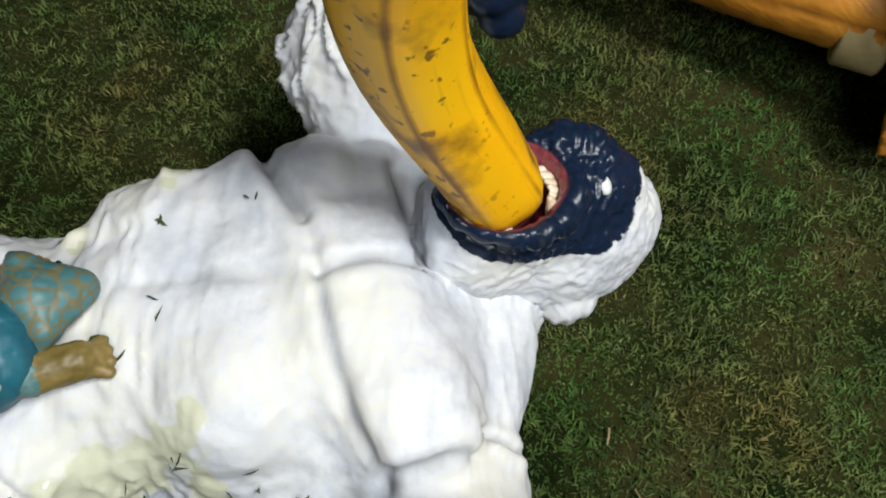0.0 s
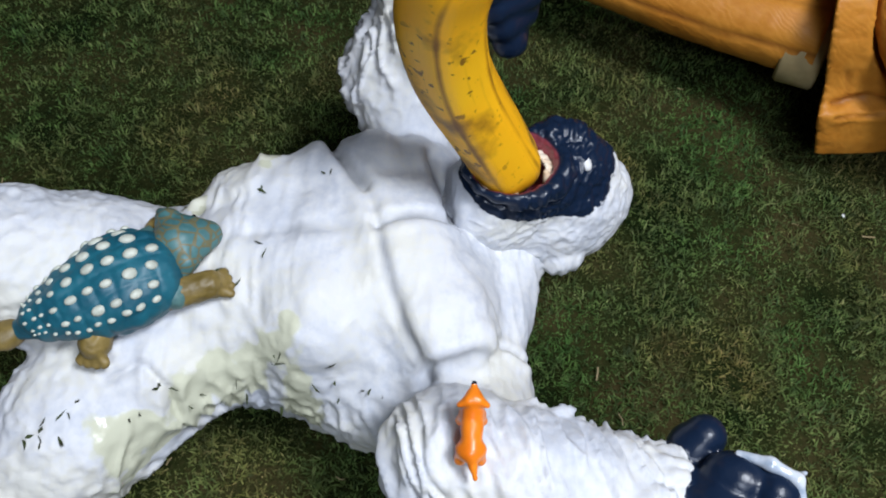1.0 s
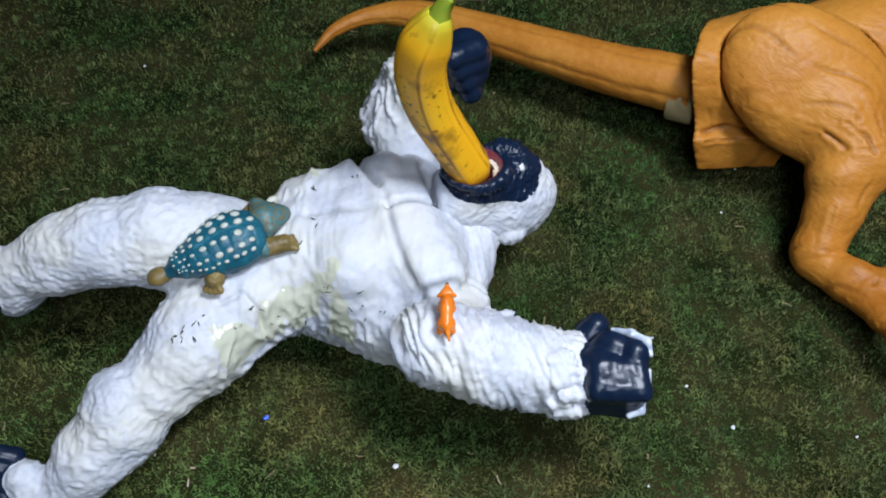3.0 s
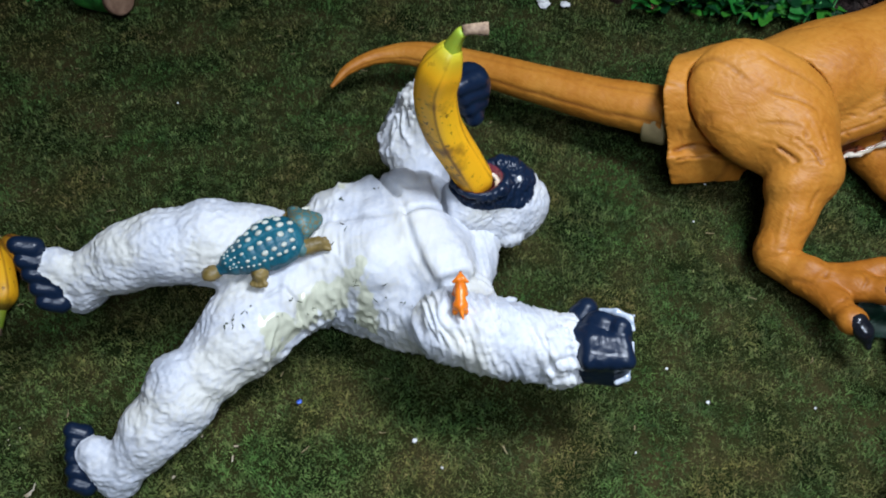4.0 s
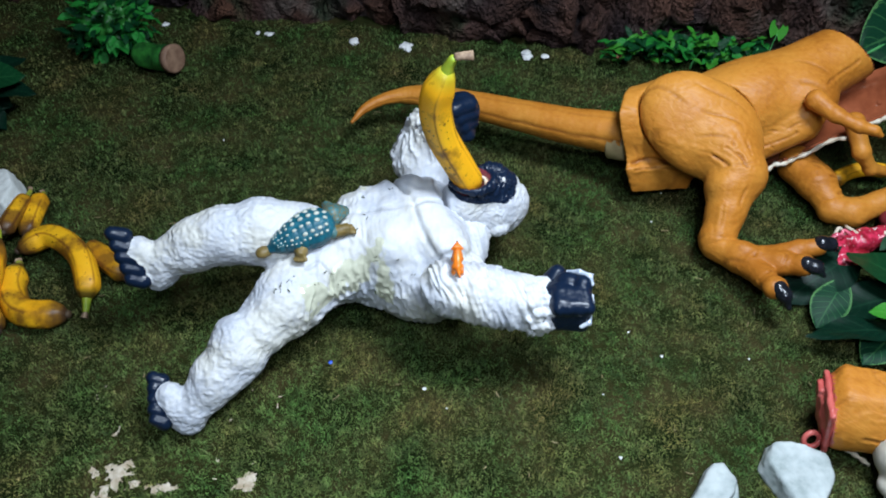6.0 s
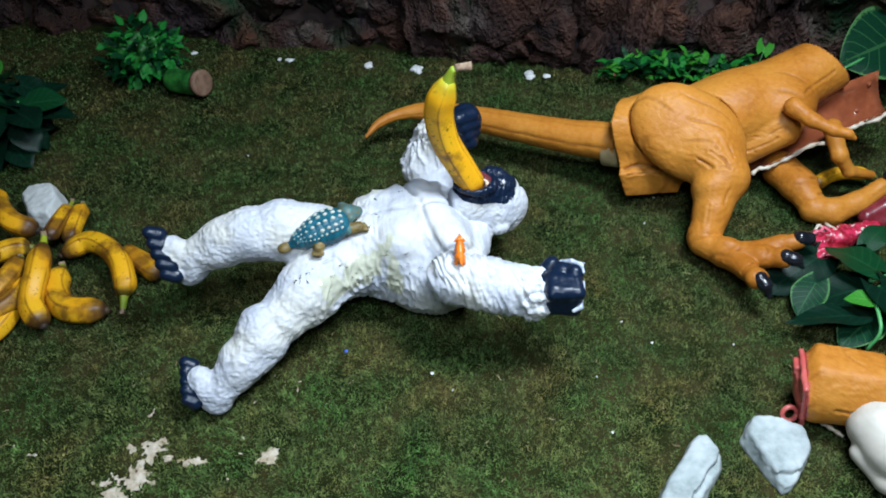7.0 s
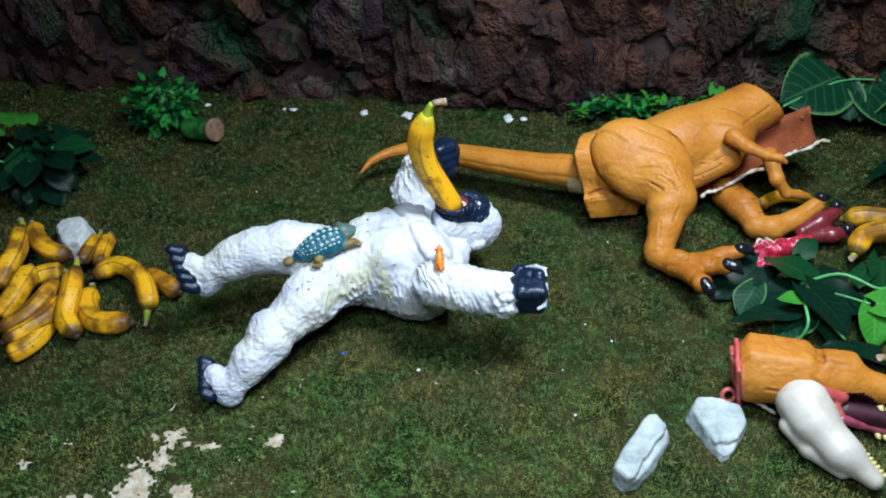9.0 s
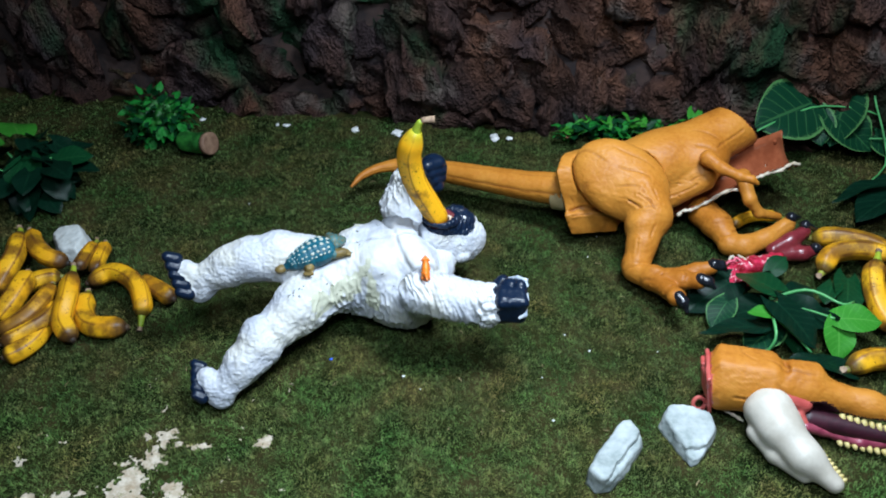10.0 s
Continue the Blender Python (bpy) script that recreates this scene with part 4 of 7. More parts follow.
    q += [egg((0.028, 0.18, 0.143), (0.01, 0.034, 0.036), (0, 0, 12), W, 0.014, -1), egg((0.056, 0.152, 0.142), (0.022, 0.014, 0.03), (0, 0, 20), W, 0.012, -1)]
    head = [egg((0.078, 0.187, 0.094), (0.0475, 0.031, 0.041), (0, 8, 14), W, 0.004), egg((0.048, 0.177, 0.111), (0.0265, 0.026, 0.031), (0, 0, 12), W, 0.008), egg((0.088, 0.16, 0.082), (0.011, 0.007, 0.008), (0, 0, 10), W, 0.004)]
    head += [egg((0.063, 0.181, 0.124), (0.029, 0.022, 0.024), (0, 8, 18), N, 0.006), egg((0.09, 0.193, 0.12), (0.022, 0.018, 0.02), (0, 18, 18), N, 0.006)]
    head += rope([(0.064, 0.196, 0.14), (0.076, 0.2, 0.141), (0.088, 0.201, 0.138), (0.1, 0.197, 0.13)], [0.005, 0.0065, 0.007, 0.006], N, 0.004)
    lip = [(0.057 + 0.0225 * math.cos(a) * 0.95 - 0.0185 * math.sin(a) * 0.31, 0.178 + 0.0225 * math.cos(a) * 0.31 + 0.0185 * math.sin(a) * 0.95, 0.1425 - 0.0035 * math.cos(a)) for a in np.linspace(0, 2 * math.pi, 15)]
    head += rope(lip, [0.0036] * 15, N, 0.005)
    hollow = egg((0.0562, 0.1772, 0.15), (0.0224, 0.0186, 0.033), (0, -8, 18), W, 0.004, -1)
    head.append(hollow)
    small = [egg((0.0925, 0.1845, 0.1375), (0.0031, 0.0048, 0.0028), (0, 0, 20), 5, 0.0006)]
    for a, h in ((190, 0.003), (210, 0.0068), (232, 0.003), (252, 0.0025), (316, 0.0085), (339, 0.004), (351, 0.005), (4, 0.0045), (17, 0.005), (30, 0.004), (44, 0.003)):
        c = np.array((0.0565 + 0.02 * math.cos(radians(a + 18)), 0.1775 + 0.0165 * math.sin(radians(a + 18)), 0.1385 - 0.003 * math.cos(radians(a))))
        small.append(cap(c, c + (-0.004 * math.cos(radians(a)), -0.004 * math.sin(radians(a)), h), 0.0016 + 0.26 * h, 0.0006 + 0.1 * h, T, 0.0005))
    # drips of glue that stand up along the flank
    q += [cap((-0.069, 0.176, 0.121), (-0.068, 0.185, 0.128), 0.007, 0.0038, 2, 0.01), cap((-0.098, 0.156, 0.12), (-0.1, 0.161, 0.124), 0.004, 0.003, 2, 0.008)]
    small += rope([(0.148, 0.041, 0.135), (0.159, 0.036, 0.139), (0.169, 0.03, 0.139), (0.171, 0.022, 0.135)], [0.0016, 0.0028, 0.0026, 0.0018], 6, 0.002)
    small += rope([(0.168, 0.031, 0.139), (0.173, 0.033, 0.138)], [0.0018, 0.001], 6, 0.001) + rope([(0.168, 0.0, 0.113), (0.1655, -0.006, 0.109), (0.158, -0.0085, 0.106)], [0.0016, 0.003, 0.0022], 6, 0.002)
    small += [cap((0.1705, 0.014, 0.128), (0.1705, 0.008, 0.121), 0.0014, 0.0018, 6, 0.002)]

    def fuzzy(p, n, slot):
        white = np.isin(slot, (0, 2))
        out = 0.0022 * cloudy(p * 28, 3, 4)
        arm = np.clip((0.072 - p[:, 1]) / 0.015, 0, 1) * (p[:, 0] > -0.02) + np.clip((p[:, 1] - 0.222) / 0.015, 0, 1)
        leg = np.clip((-0.115 - p[:, 0]) / 0.04, 0, 1)
        warp = np.stack([0.004 * cloudy(p * 40, 201, 1), 0.004 * cloudy(p * 40, 202, 1), 0.004 * cloudy(p * 40, 203, 1)], 1)
        w = p + warp
        along, across = w @ np.array([0.95, 0.3, 0.12]), w @ np.array([-0.3, 0.95, 0.0])
        locks = 1 - np.minimum(1, np.abs(cloudy(np.stack([along * 180, across * 36, w[:, 2] * 36], 1), 21, 2)))
        short = 1 - np.minimum(1, np.abs(cloudy(w * np.array([170, 120, 170]), 25, 2)))
        folds = 1 - np.abs(cloudy(w * np.array([150, 45, 60]), 24, 2))
        clumps = np.abs(cloudy(np.stack([along * 95, across * 40, w[:, 2] * 40], 1), 22, 2))
        raised = p[:, 1] > 0.225
        strands = 1 - np.minimum(1, np.abs(cloudy(np.stack([w[:, 0] * 190, w[:, 1] * 120, w[:, 2] * 38], 1), 26, 2)))
        locks = np.where(raised, strands, locks)
        out += np.where(white & raised, arm * 0.0012 * np.clip(strands - 0.75, 0, 1) * 4, 0)
        out += np.where(white, arm * (0.0034 * locks**1.8 - 0.0019 + 0.001 * np.clip(clumps, 0, 0.7) + 0.0005 * cloudy(p * 240, 28, 2)), 0)
        out += np.where(white, leg * (0.0012 * short**2.2 - 0.0005 + 0.0005 * cloudy(p * 260, 27, 2) + 0.0012 * cloudy(p * 60, 29, 2)), 0)
        head = (np.linalg.norm(p - np.array((0.08, 0.187, 0.094)), axis=1) < 0.062) & (p[:, 0] > 0.035) & (p[:, 1] > 0.15)
        tufts = 1 - np.abs(cloudy(w * np.array([210, 130, 210]), 33, 2))
        out += np.where(white & head, 0.0012 * folds**2 + 0.0008 * tufts**3 - 0.0006, 0)
        streak = 1 - np.minimum(1, np.abs(cloudy(w * np.array([260, 95, 190]), 36, 2)))
        out += np.where((slot == 1) & head, 0.0018 * streak**2 + 0.0006 * tufts**2 - 0.0006, 0)
        low = np.clip((0.108 - p[:, 2]) / 0.03, 0, 1) * (1 - np.clip(arm + leg, 0, 1)) * ~head
        out += np.where(white, low * (0.0024 * folds**2 - 0.001), 0)
        out += np.where((slot == 1) & ~head, -0.0014 * cloudy(p * 28, 3, 4) + 0.0003 * cloudy(p * 170, 41, 2), 0)
        skin = 1 - np.abs(cloudy(w * np.array([120, 30, 60]), 29, 3))
        out += np.where(white & ~head, (1 - np.clip(arm + leg, 0, 1)) * 0.0006 * (skin**3 - 0.3), 0)
        flank = np.clip((-0.04 - p[:, 0]) / 0.03, 0, 1) * (1 - np.clip(arm + leg, 0, 1))
        out += np.where(white & ~head, flank * (0.0019 * folds**2 - 0.0008) + (1 - np.clip(arm + leg, 0, 1)) * (0.0004 * cloudy(p * 95, 45, 2) + 0.0009 * cloudy(p * 48, 46, 2)), 0)
        upper = white & (p[:, 2] > 0.085) & (n[:, 2] > 0) & (p[:, 1] > 0.06)
        for pts, deep, wide in SEAMS:
            d = from_line(p, pts)
            out -= np.where(upper, deep * np.exp(-((d / wide) ** 2)) - 0.3 * deep * np.exp(-(((d - 2.4 * wide) / (1.5 * wide)) ** 2)), 0)
        return out

    def marks(p, n, lead):
        drop = np.full(len(p), -1.0)
        for x, y, r in ((-0.12, 0.044, 0.017), (-0.111, 0.03, 0.015), (-0.104, 0.051, 0.017), (-0.091, 0.067, 0.018), (-0.08, 0.078, 0.015), (-0.064, 0.086, 0.013), (-0.05, 0.088, 0.01), (-0.044, 0.075, 0.014), (-0.041, 0.066, 0.01), (-0.046, 0.095, 0.008),
                        (-0.067, 0.18, 0.006), (-0.098, 0.157, 0.005)):
            drop = np.maximum(drop, 1.0 - np.hypot(p[:, 0] - x, p[:, 1] - y) / r)
        # greyer along each seam, more so on deep ones, broken up by noise
        greying = np.zeros(len(p))
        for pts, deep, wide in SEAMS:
            greying = np.maximum(greying, min(1, deep / 0.0022) * np.exp(-((from_line(p, pts) / (wide * 0.8)) ** 2)))
        greying = np.clip(greying * (0.5 + 0.9 * cloudy(p * 45, 55, 3)), 0, 1) * (p[:, 2] > 0.085)
        return {"seam_grey": greying, "glue": np.where(n[:, 2] > -0.1, drop + 0.4 * cloudy(p * 75, 51, 3), -1.0), "navy": lead}

    def face_marks(p, n, lead):
        u, v = p[:, 0] - 0.0682, p[:, 1] - 0.182
        c, s = math.cos(radians(18)), math.sin(radians(18))
        oval = (1 - np.hypot((u * c + v * s) / 0.0445, (-u * s + v * c) / 0.027)) * 0.03 + 0.0012 * cloudy(p * 110, 61, 2)
        front = p[:, 2] - 0.1298 + 0.28 * (p[:, 0] - 0.0476) + 0.0012 * cloudy(p * 110, 62, 2)
        front = np.where(p[:, 1] > 0.188, 0.01, front)
        return {"seam_grey": np.zeros(len(p)), "glue": np.full(len(p), -1.0), "navy": np.minimum(oval, front), "gum": 0.0012 - hollow[0](p)}

    def plain(p, n, slot):
        return np.where(slot == 1, 0, slot)

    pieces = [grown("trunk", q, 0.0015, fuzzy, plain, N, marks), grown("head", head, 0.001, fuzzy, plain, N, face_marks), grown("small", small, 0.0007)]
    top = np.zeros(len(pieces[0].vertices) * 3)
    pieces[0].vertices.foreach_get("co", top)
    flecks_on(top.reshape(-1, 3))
    mesh = joined("toy_ape", pieces, ("glue", "navy", "gum", "seam_grey"))
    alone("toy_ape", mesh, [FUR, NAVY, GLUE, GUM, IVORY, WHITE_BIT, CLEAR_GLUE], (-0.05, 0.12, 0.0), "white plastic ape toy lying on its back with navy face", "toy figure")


ape()


# ---- bananas ----
def banana(points, thick=0.017, old=False, top="plain", label="ripe yellow banana with brown specks", group="loose bananas", roll=0.3, tip_dark=True):
    """A fruit from its stem end to its flower end; points bend it."""
    thick *= 0.9
    path = bow(points, 26)
    root = thing("banana", (float(path[:, 0].mean()), float(path[:, 1].mean()), float(path[:, 2].min()) - thick * 0.6), label, "banana", group)
    s = np.linspace(0, 1, 26)
    r = thick * np.minimum(1, 0.45 + 0.6 * np.clip(s / 0.16, 0, 1) ** 0.8) * np.minimum(1, 0.3 + 0.75 * np.clip((1 - s) / 0.12, 0, 1) ** 0.6)
    skin = PEEL_OLD if old else (PEEL if group else PEEL_FRESH)
    body = swept("peel", path, r, 20, lambda a, u: 1 + 0.055 * math.cos(5 * (a - roll)) + 0.015 * math.sin(3 * a + 9 * u), roll, mapped=True)
    peel = part("peel", body, skin, root)
    a = path[0] - path[1]
    a /= np.linalg.norm(a)
    ln = 0.024 if top != "short" else 0.01
    side = np.cross(a, (0, 1, 0.3)) * -1
    stem_path = bow([path[0] - a * 0.004, path[0] + a * ln * 0.35, path[0] + a * ln * 0.75 + 0.003 * side, path[0] + a * ln + (0.008 if group else 0.018) * side], 12)
    stem_r = np.interp(np.linspace(0, 1, 12), [0, 0.3, 0.75, 1], [thick * 0.45, thick * 0.31, thick * 0.23, thick * 0.3])
    part("stem", swept("stem", stem_path[:8], stem_r[:8], 10, lambda a2, u: 1 + 0.12 * math.cos(4 * a2), roll), STALK_GREEN if top == "green" else STALK, root, "greenish stem" if top == "green" else "brown stem")
    part("stem_end", swept("stem_end", stem_path[7:], stem_r[7:], 10, lambda a2, u: 1 + 0.15 * math.cos(3 * a2)), DRY, root, "dry pale brown stem end")
    b = path[-1] - path[-2]
    b /= np.linalg.norm(b)
    part("tip", swept("tip", [path[-1] - b * 0.002, path[-1] + b * 0.0025, path[-1] + b * 0.004], [thick * 0.36, thick * 0.3, thick * 0.12], 9), TIP if tip_dark else STALK_GREEN, root, "dark flower end")
    return root


banana([(0.032, 0.162, 0.3), (0.0195, 0.167, 0.262), (0.0245, 0.172, 0.215), (0.0432, 0.1752, 0.168), (0.0605, 0.1765, 0.131)], 0.0187, top="green", label="speckled yellow banana standing in the mouth of the ape", group="", roll=0.9)
BUNCH = [
    ([(-0.662, 0.32, 0.048), (-0.644, 0.256, 0.052), (-0.649, 0.214, 0.043), (-0.657, 0.186, 0.03)], "green", False, 0.0185),
    ([(-0.65, 0.336, 0.04), (-0.627, 0.293, 0.046), (-0.598, 0.262, 0.044), (-0.561, 0.253, 0.033)], "short", True, 0.017),
    ([(-0.565, 0.226, 0.026), (-0.586, 0.22, 0.03), (-0.606, 0.208, 0.03), (-0.625, 0.193, 0.023)], "short", False, 0.016),
    ([(-0.602, 0.206, 0.05), (-0.597, 0.168, 0.056), (-0.604, 0.135, 0.05), (-0.622, 0.115, 0.035)], "short", False, 0.0185),
    ([(-0.562, 0.19, 0.036), (-0.56, 0.148, 0.045), (-0.574, 0.11, 0.043), (-0.61, 0.087, 0.034)], "short", True, 0.0155),
    ([(-0.55, 0.166, 0.026), (-0.55, 0.122, 0.03), (-0.569, 0.096, 0.031), (-0.599, 0.07, 0.028)], "short", True, 0.015),
    ([(-0.557, 0.135, 0.016), (-0.558, 0.094, 0.017), (-0.571, 0.068, 0.017), (-0.592, 0.054, 0.016)], "short", False, 0.0165),
    ([(-0.53, 0.202, 0.05), (-0.521, 0.151, 0.047), (-0.52, 0.112, 0.032), (-0.498, 0.081, 0.02)], "green", False, 0.0175),
    ([(-0.41, 0.132, 0.016), (-0.412, 0.154, 0.027), (-0.433, 0.194, 0.034), (-0.478, 0.226, 0.031), (-0.516, 0.209, 0.024)], "green", False, 0.0165),
    ([(-0.51, 0.186, 0.019), (-0.505, 0.147, 0.018), (-0.477, 0.111, 0.018), (-0.425, 0.107, 0.017)], "short", False, 0.0185),
    ([(-0.532, 0.3, 0.034), (-0.531, 0.262, 0.042), (-0.53, 0.221, 0.046)], "plain", True, 0.0125),
    ([(-0.432, 0.217, 0.017), (-0.406, 0.197, 0.019), (-0.369, 0.168, 0.017)], "short", True, 0.0165),
    ([(-0.52, 0.315, 0.022), (-0.517, 0.278, 0.026), (-0.514, 0.235, 0.026)], "short", False, 0.0135),
    ([(-0.65, 0.13, 0.022), (-0.665, 0.1, 0.022), (-0.67, 0.06, 0.02), (-0.66, 0.03, 0.018)], "short", False, 0.0175),
]
for i, (pts, top, old, thick) in enumerate(BUNCH):
    banana(pts, thick, old, top, "browned banana in a loose heap on the turf" if old else "ripe yellow banana in a loose heap on the turf", "bananas by the ape's foot", 0.4 * i)
SIDE = [
    ([(0.655, 0.235, 0.028), (0.69, 0.225, 0.036), (0.735, 0.205, 0.035), (0.77, 0.17, 0.025)], "short", False),
    ([(0.64, 0.152, 0.025), (0.665, 0.178, 0.04), (0.71, 0.178, 0.045), (0.75, 0.16, 0.04)], "short", True),
    ([(0.705, 0.13, 0.06), (0.69, 0.1, 0.05), (0.685, 0.06, 0.035), (0.695, 0.02, 0.02)], "green", False),
    ([(0.6, -0.046, 0.02), (0.64, -0.035, 0.026), (0.69, -0.045, 0.024), (0.72, -0.07, 0.02)], "short", True),
    ([(0.74, 0.15, 0.05), (0.74, 0.1, 0.05), (0.735, 0.05, 0.03), (0.74, 0.01, 0.02)], "short", True),
    ([(0.63, 0.305, 0.02), (0.6, 0.312, 0.022), (0.57, 0.308, 0.02), (0.545, 0.292, 0.017)], "short", False),
]
for i, (pts, top, old) in enumerate(SIDE):
    banana(pts, 0.0175 if i < 5 else 0.011, old, top, "browned banana lying on the turf among leaves" if old else "ripe yellow banana lying on the turf among leaves", "bananas by the vine", 0.5 * i)


# ---- armoured toy dinosaur on the ape's belly ----
def small_egg(name, c, r, turn, material, parent, label="", rings=8, jag=0.0):
    bm = bmesh.new()
    bmesh.ops.create_uvsphere(bm, u_segments=12, v_segments=rings, radius=1)
    m = Matrix.LocRotScale(c, Euler([radians(v) for v in turn]), r)
    for v in bm.verts:
        if jag:
            v.co *= 1 + jag * noise.noise(v.co * 2.3 + Vector(c) * 40)
        v.co = m @ v.co
    for f in bm.faces:
        f.smooth = True
    return part(name, bm, material, parent, label)


def ankylosaur():
    root = thing("toy_armoured_dinosaur", (-0.121, 0.1065, 0.135), "teal toy armoured dinosaur with pale spots on the ape's belly", "toy dinosaur")
    c, ax, sd = np.array((-0.1205, 0.1055, 0.1445)), np.array((0.853, 0.522, 0.05)), np.array((-0.522, 0.853, 0.0))
    ax /= np.linalg.norm(ax)
    sd /= np.linalg.norm(sd)
    up = np.cross(ax, sd)
    yaw = 31.5

    def at(u, v, h):
        return c + ax * u + sd * v + up * h

    q = [egg(at(0.006, 0, 0), (0.0225, 0.0225, 0.0165), (0, -3, yaw), 0, 0.01), egg(at(-0.01, 0.001, -0.001), (0.021, 0.018, 0.0145), (0, -3, yaw), 0, 0.012)]
    q += rope([at(-0.022, 0.001, -0.001), at(-0.033, 0.003, -0.003), at(-0.045, 0.0055, -0.006)], [0.0105, 0.0065, 0.003], 0, 0.012)

    def plates(p, n, slot):
        u, v = (p - c) @ ax, (p - c) @ sd
        row = np.abs(np.sin(u * 370 + 0.6 * np.sin(v * 200)))
        return 0.0012 * np.sqrt(row * np.abs(np.sin(v * 330 + 0.8))) + 0.0004 * cloudy(p * 250, 5, 2)

    back = grown("shell", q, 0.0009, plates)
    skin = np.zeros(len(back.vertices) * 3)
    lean = np.zeros(len(back.vertices) * 3)
    back.vertices.foreach_get("co", skin)
    back.vertices.foreach_get("normal", lean)
    skin, lean = skin.reshape(-1, 3), lean.reshape(-1, 3)
    su, sv, sh = (skin - c) @ ax, (skin - c) @ sd, (skin - c) @ up
    shell = part("shell", back, TEAL, root, "teal plated back")
    rng = random.Random(12)
    for f in (-0.92, -0.72, -0.36, 0.04, 0.42, 0.74, 0.92):
        outer = abs(f) > 0.8
        u = 0.0215 - (0.004 if int(f * 50) % 2 else 0.0) - 0.009 * abs(f)
        while u > -0.041:
            tail = max(0.0, min(1.0, (-0.006 - u) / 0.03))
            near = np.abs(su - u) < 0.0016
            wide = (sv[near].max() - sv[near].min()) / 2
            mid = (sv[near].max() + sv[near].min()) / 2
            size = (0.0029 - 0.0005 * abs(f)) * (1 - 0.68 * tail) * (0.75 if outer else 1) * rng.uniform(0.8, 1.15)
            if wide > 2.2 * size or not outer:
                v = mid + f * wide
                best = np.argmin(np.hypot(su - u, sv - v) - 0.3 * sh * (np.hypot(su - u, sv - v) < 0.003) - 0.1 * sh)
                n = Vector(lean[best])
                fore = Vector(ax) - n * n.dot(Vector(ax))
                fore.normalize()
                side = n.cross(fore)
                m = Matrix((fore, side, n)).transposed().to_4x4()
                m.translation = Vector(skin[best])
                bm = bmesh.new()
                bmesh.ops.create_uvsphere(bm, u_segments=12, v_segments=6, radius=1)
                for w in bm.verts:
                    w.co = m @ Vector((w.co.x * size * 1.25, w.co.y * size * 0.88, w.co.z * (0.0008 + 0.3 * size)))
                for face in bm.faces:
                    face.smooth = True
                part("scute", bm, PALE, shell, "pale oval spot")
            u -= size * (3.6 if tail < 0.5 else 4.2)
    small_egg("tail_club", tuple(at(-0.0525, 0.0065, -0.0075)), (0.009, 0.0072, 0.006), (0, 0, yaw - 8), OLIVE, root, "olive tail club", 10, 0.18)
    far, near, nose = np.array((-0.1035, 0.1375, 0.1485)), np.array((-0.092, 0.117, 0.1465)), np.array((-0.0845, 0.1335, 0.143))
    mid = (far + near) / 2
    hq = [cap(far, near, 0.0042, 0.0044, 0, 0.003), cap(far, nose, 0.004, 0.0046, 0, 0.003), cap(near, nose, 0.0042, 0.0046, 0, 0.003), egg((mid + nose) / 2, (0.0092, 0.0092, 0.0062), (0, 12, 24), 0, 0.004)]
    hq += [cap(near, near + (-0.001, -0.005, -0.002), 0.0045, 0.002, 0, 0.003), cap(far, far + (-0.004, 0.004, -0.001), 0.0045, 0.0022, 0, 0.003), cap(mid - (0.006, 0.004, 0.004), mid, 0.009, 0.009, 0, 0.006)]
    head = part("head", grown("head", hq, 0.0008, lambda p, n, slot: 0.0005 * np.abs(cloudy(p * 240, 71, 1)) ** 0.5), PLATED, root, "grey teal plated head with brown cracks")
    for e in ((-0.0865, 0.1265, 0.147), (-0.092, 0.1395, 0.148)):
        small_egg("eye", e, (0.0012, 0.0012, 0.0012), (0, 0, 0), BLACK, head, "", 6)
    for name, u0, v0, u1, v1, sole in (("front_leg", 0.014, -0.013, 0.0345, -0.0165, 0.0068), ("front_leg", 0.016, 0.013, 0.026, 0.023, 0.006), ("hind_leg", -0.013, -0.009, -0.0195, -0.017, 0.0072), ("hind_leg", -0.012, 0.012, -0.014, 0.023, 0.007)):
        pa, pb = at(u0, v0, -0.004), at(u1, v1, -0.0075)
        out = (pb - pa) / np.linalg.norm(pb - pa)
        lq = [cap(pa, pb, 0.0072, sole, 0, 0.004)]
        for j in (-1.5, -0.5, 0.5, 1.5):
            lq.append(cap(pb, pb + out * (0.0088 - 0.0008 * abs(j)) + np.cross(up, out) * 0.0039 * j - up * 0.002, 0.0036, 0.0023, 0, 0.0008))
        leg = part(name, grown(name, lq, 0.0008, lambda p, n, slot: 0.0005 * cloudy(p * 300, 72, 2)), OLIVE, root, "olive leg with stubby toes")
        small_egg("knee", tuple(pa + (pb - pa) * 0.28 + up * 0.0008), (0.0079, 0.0079, 0.0074), (0, 0, 0), TEAL_GREY, leg, "", 9, 0.12)


ankylosaur()


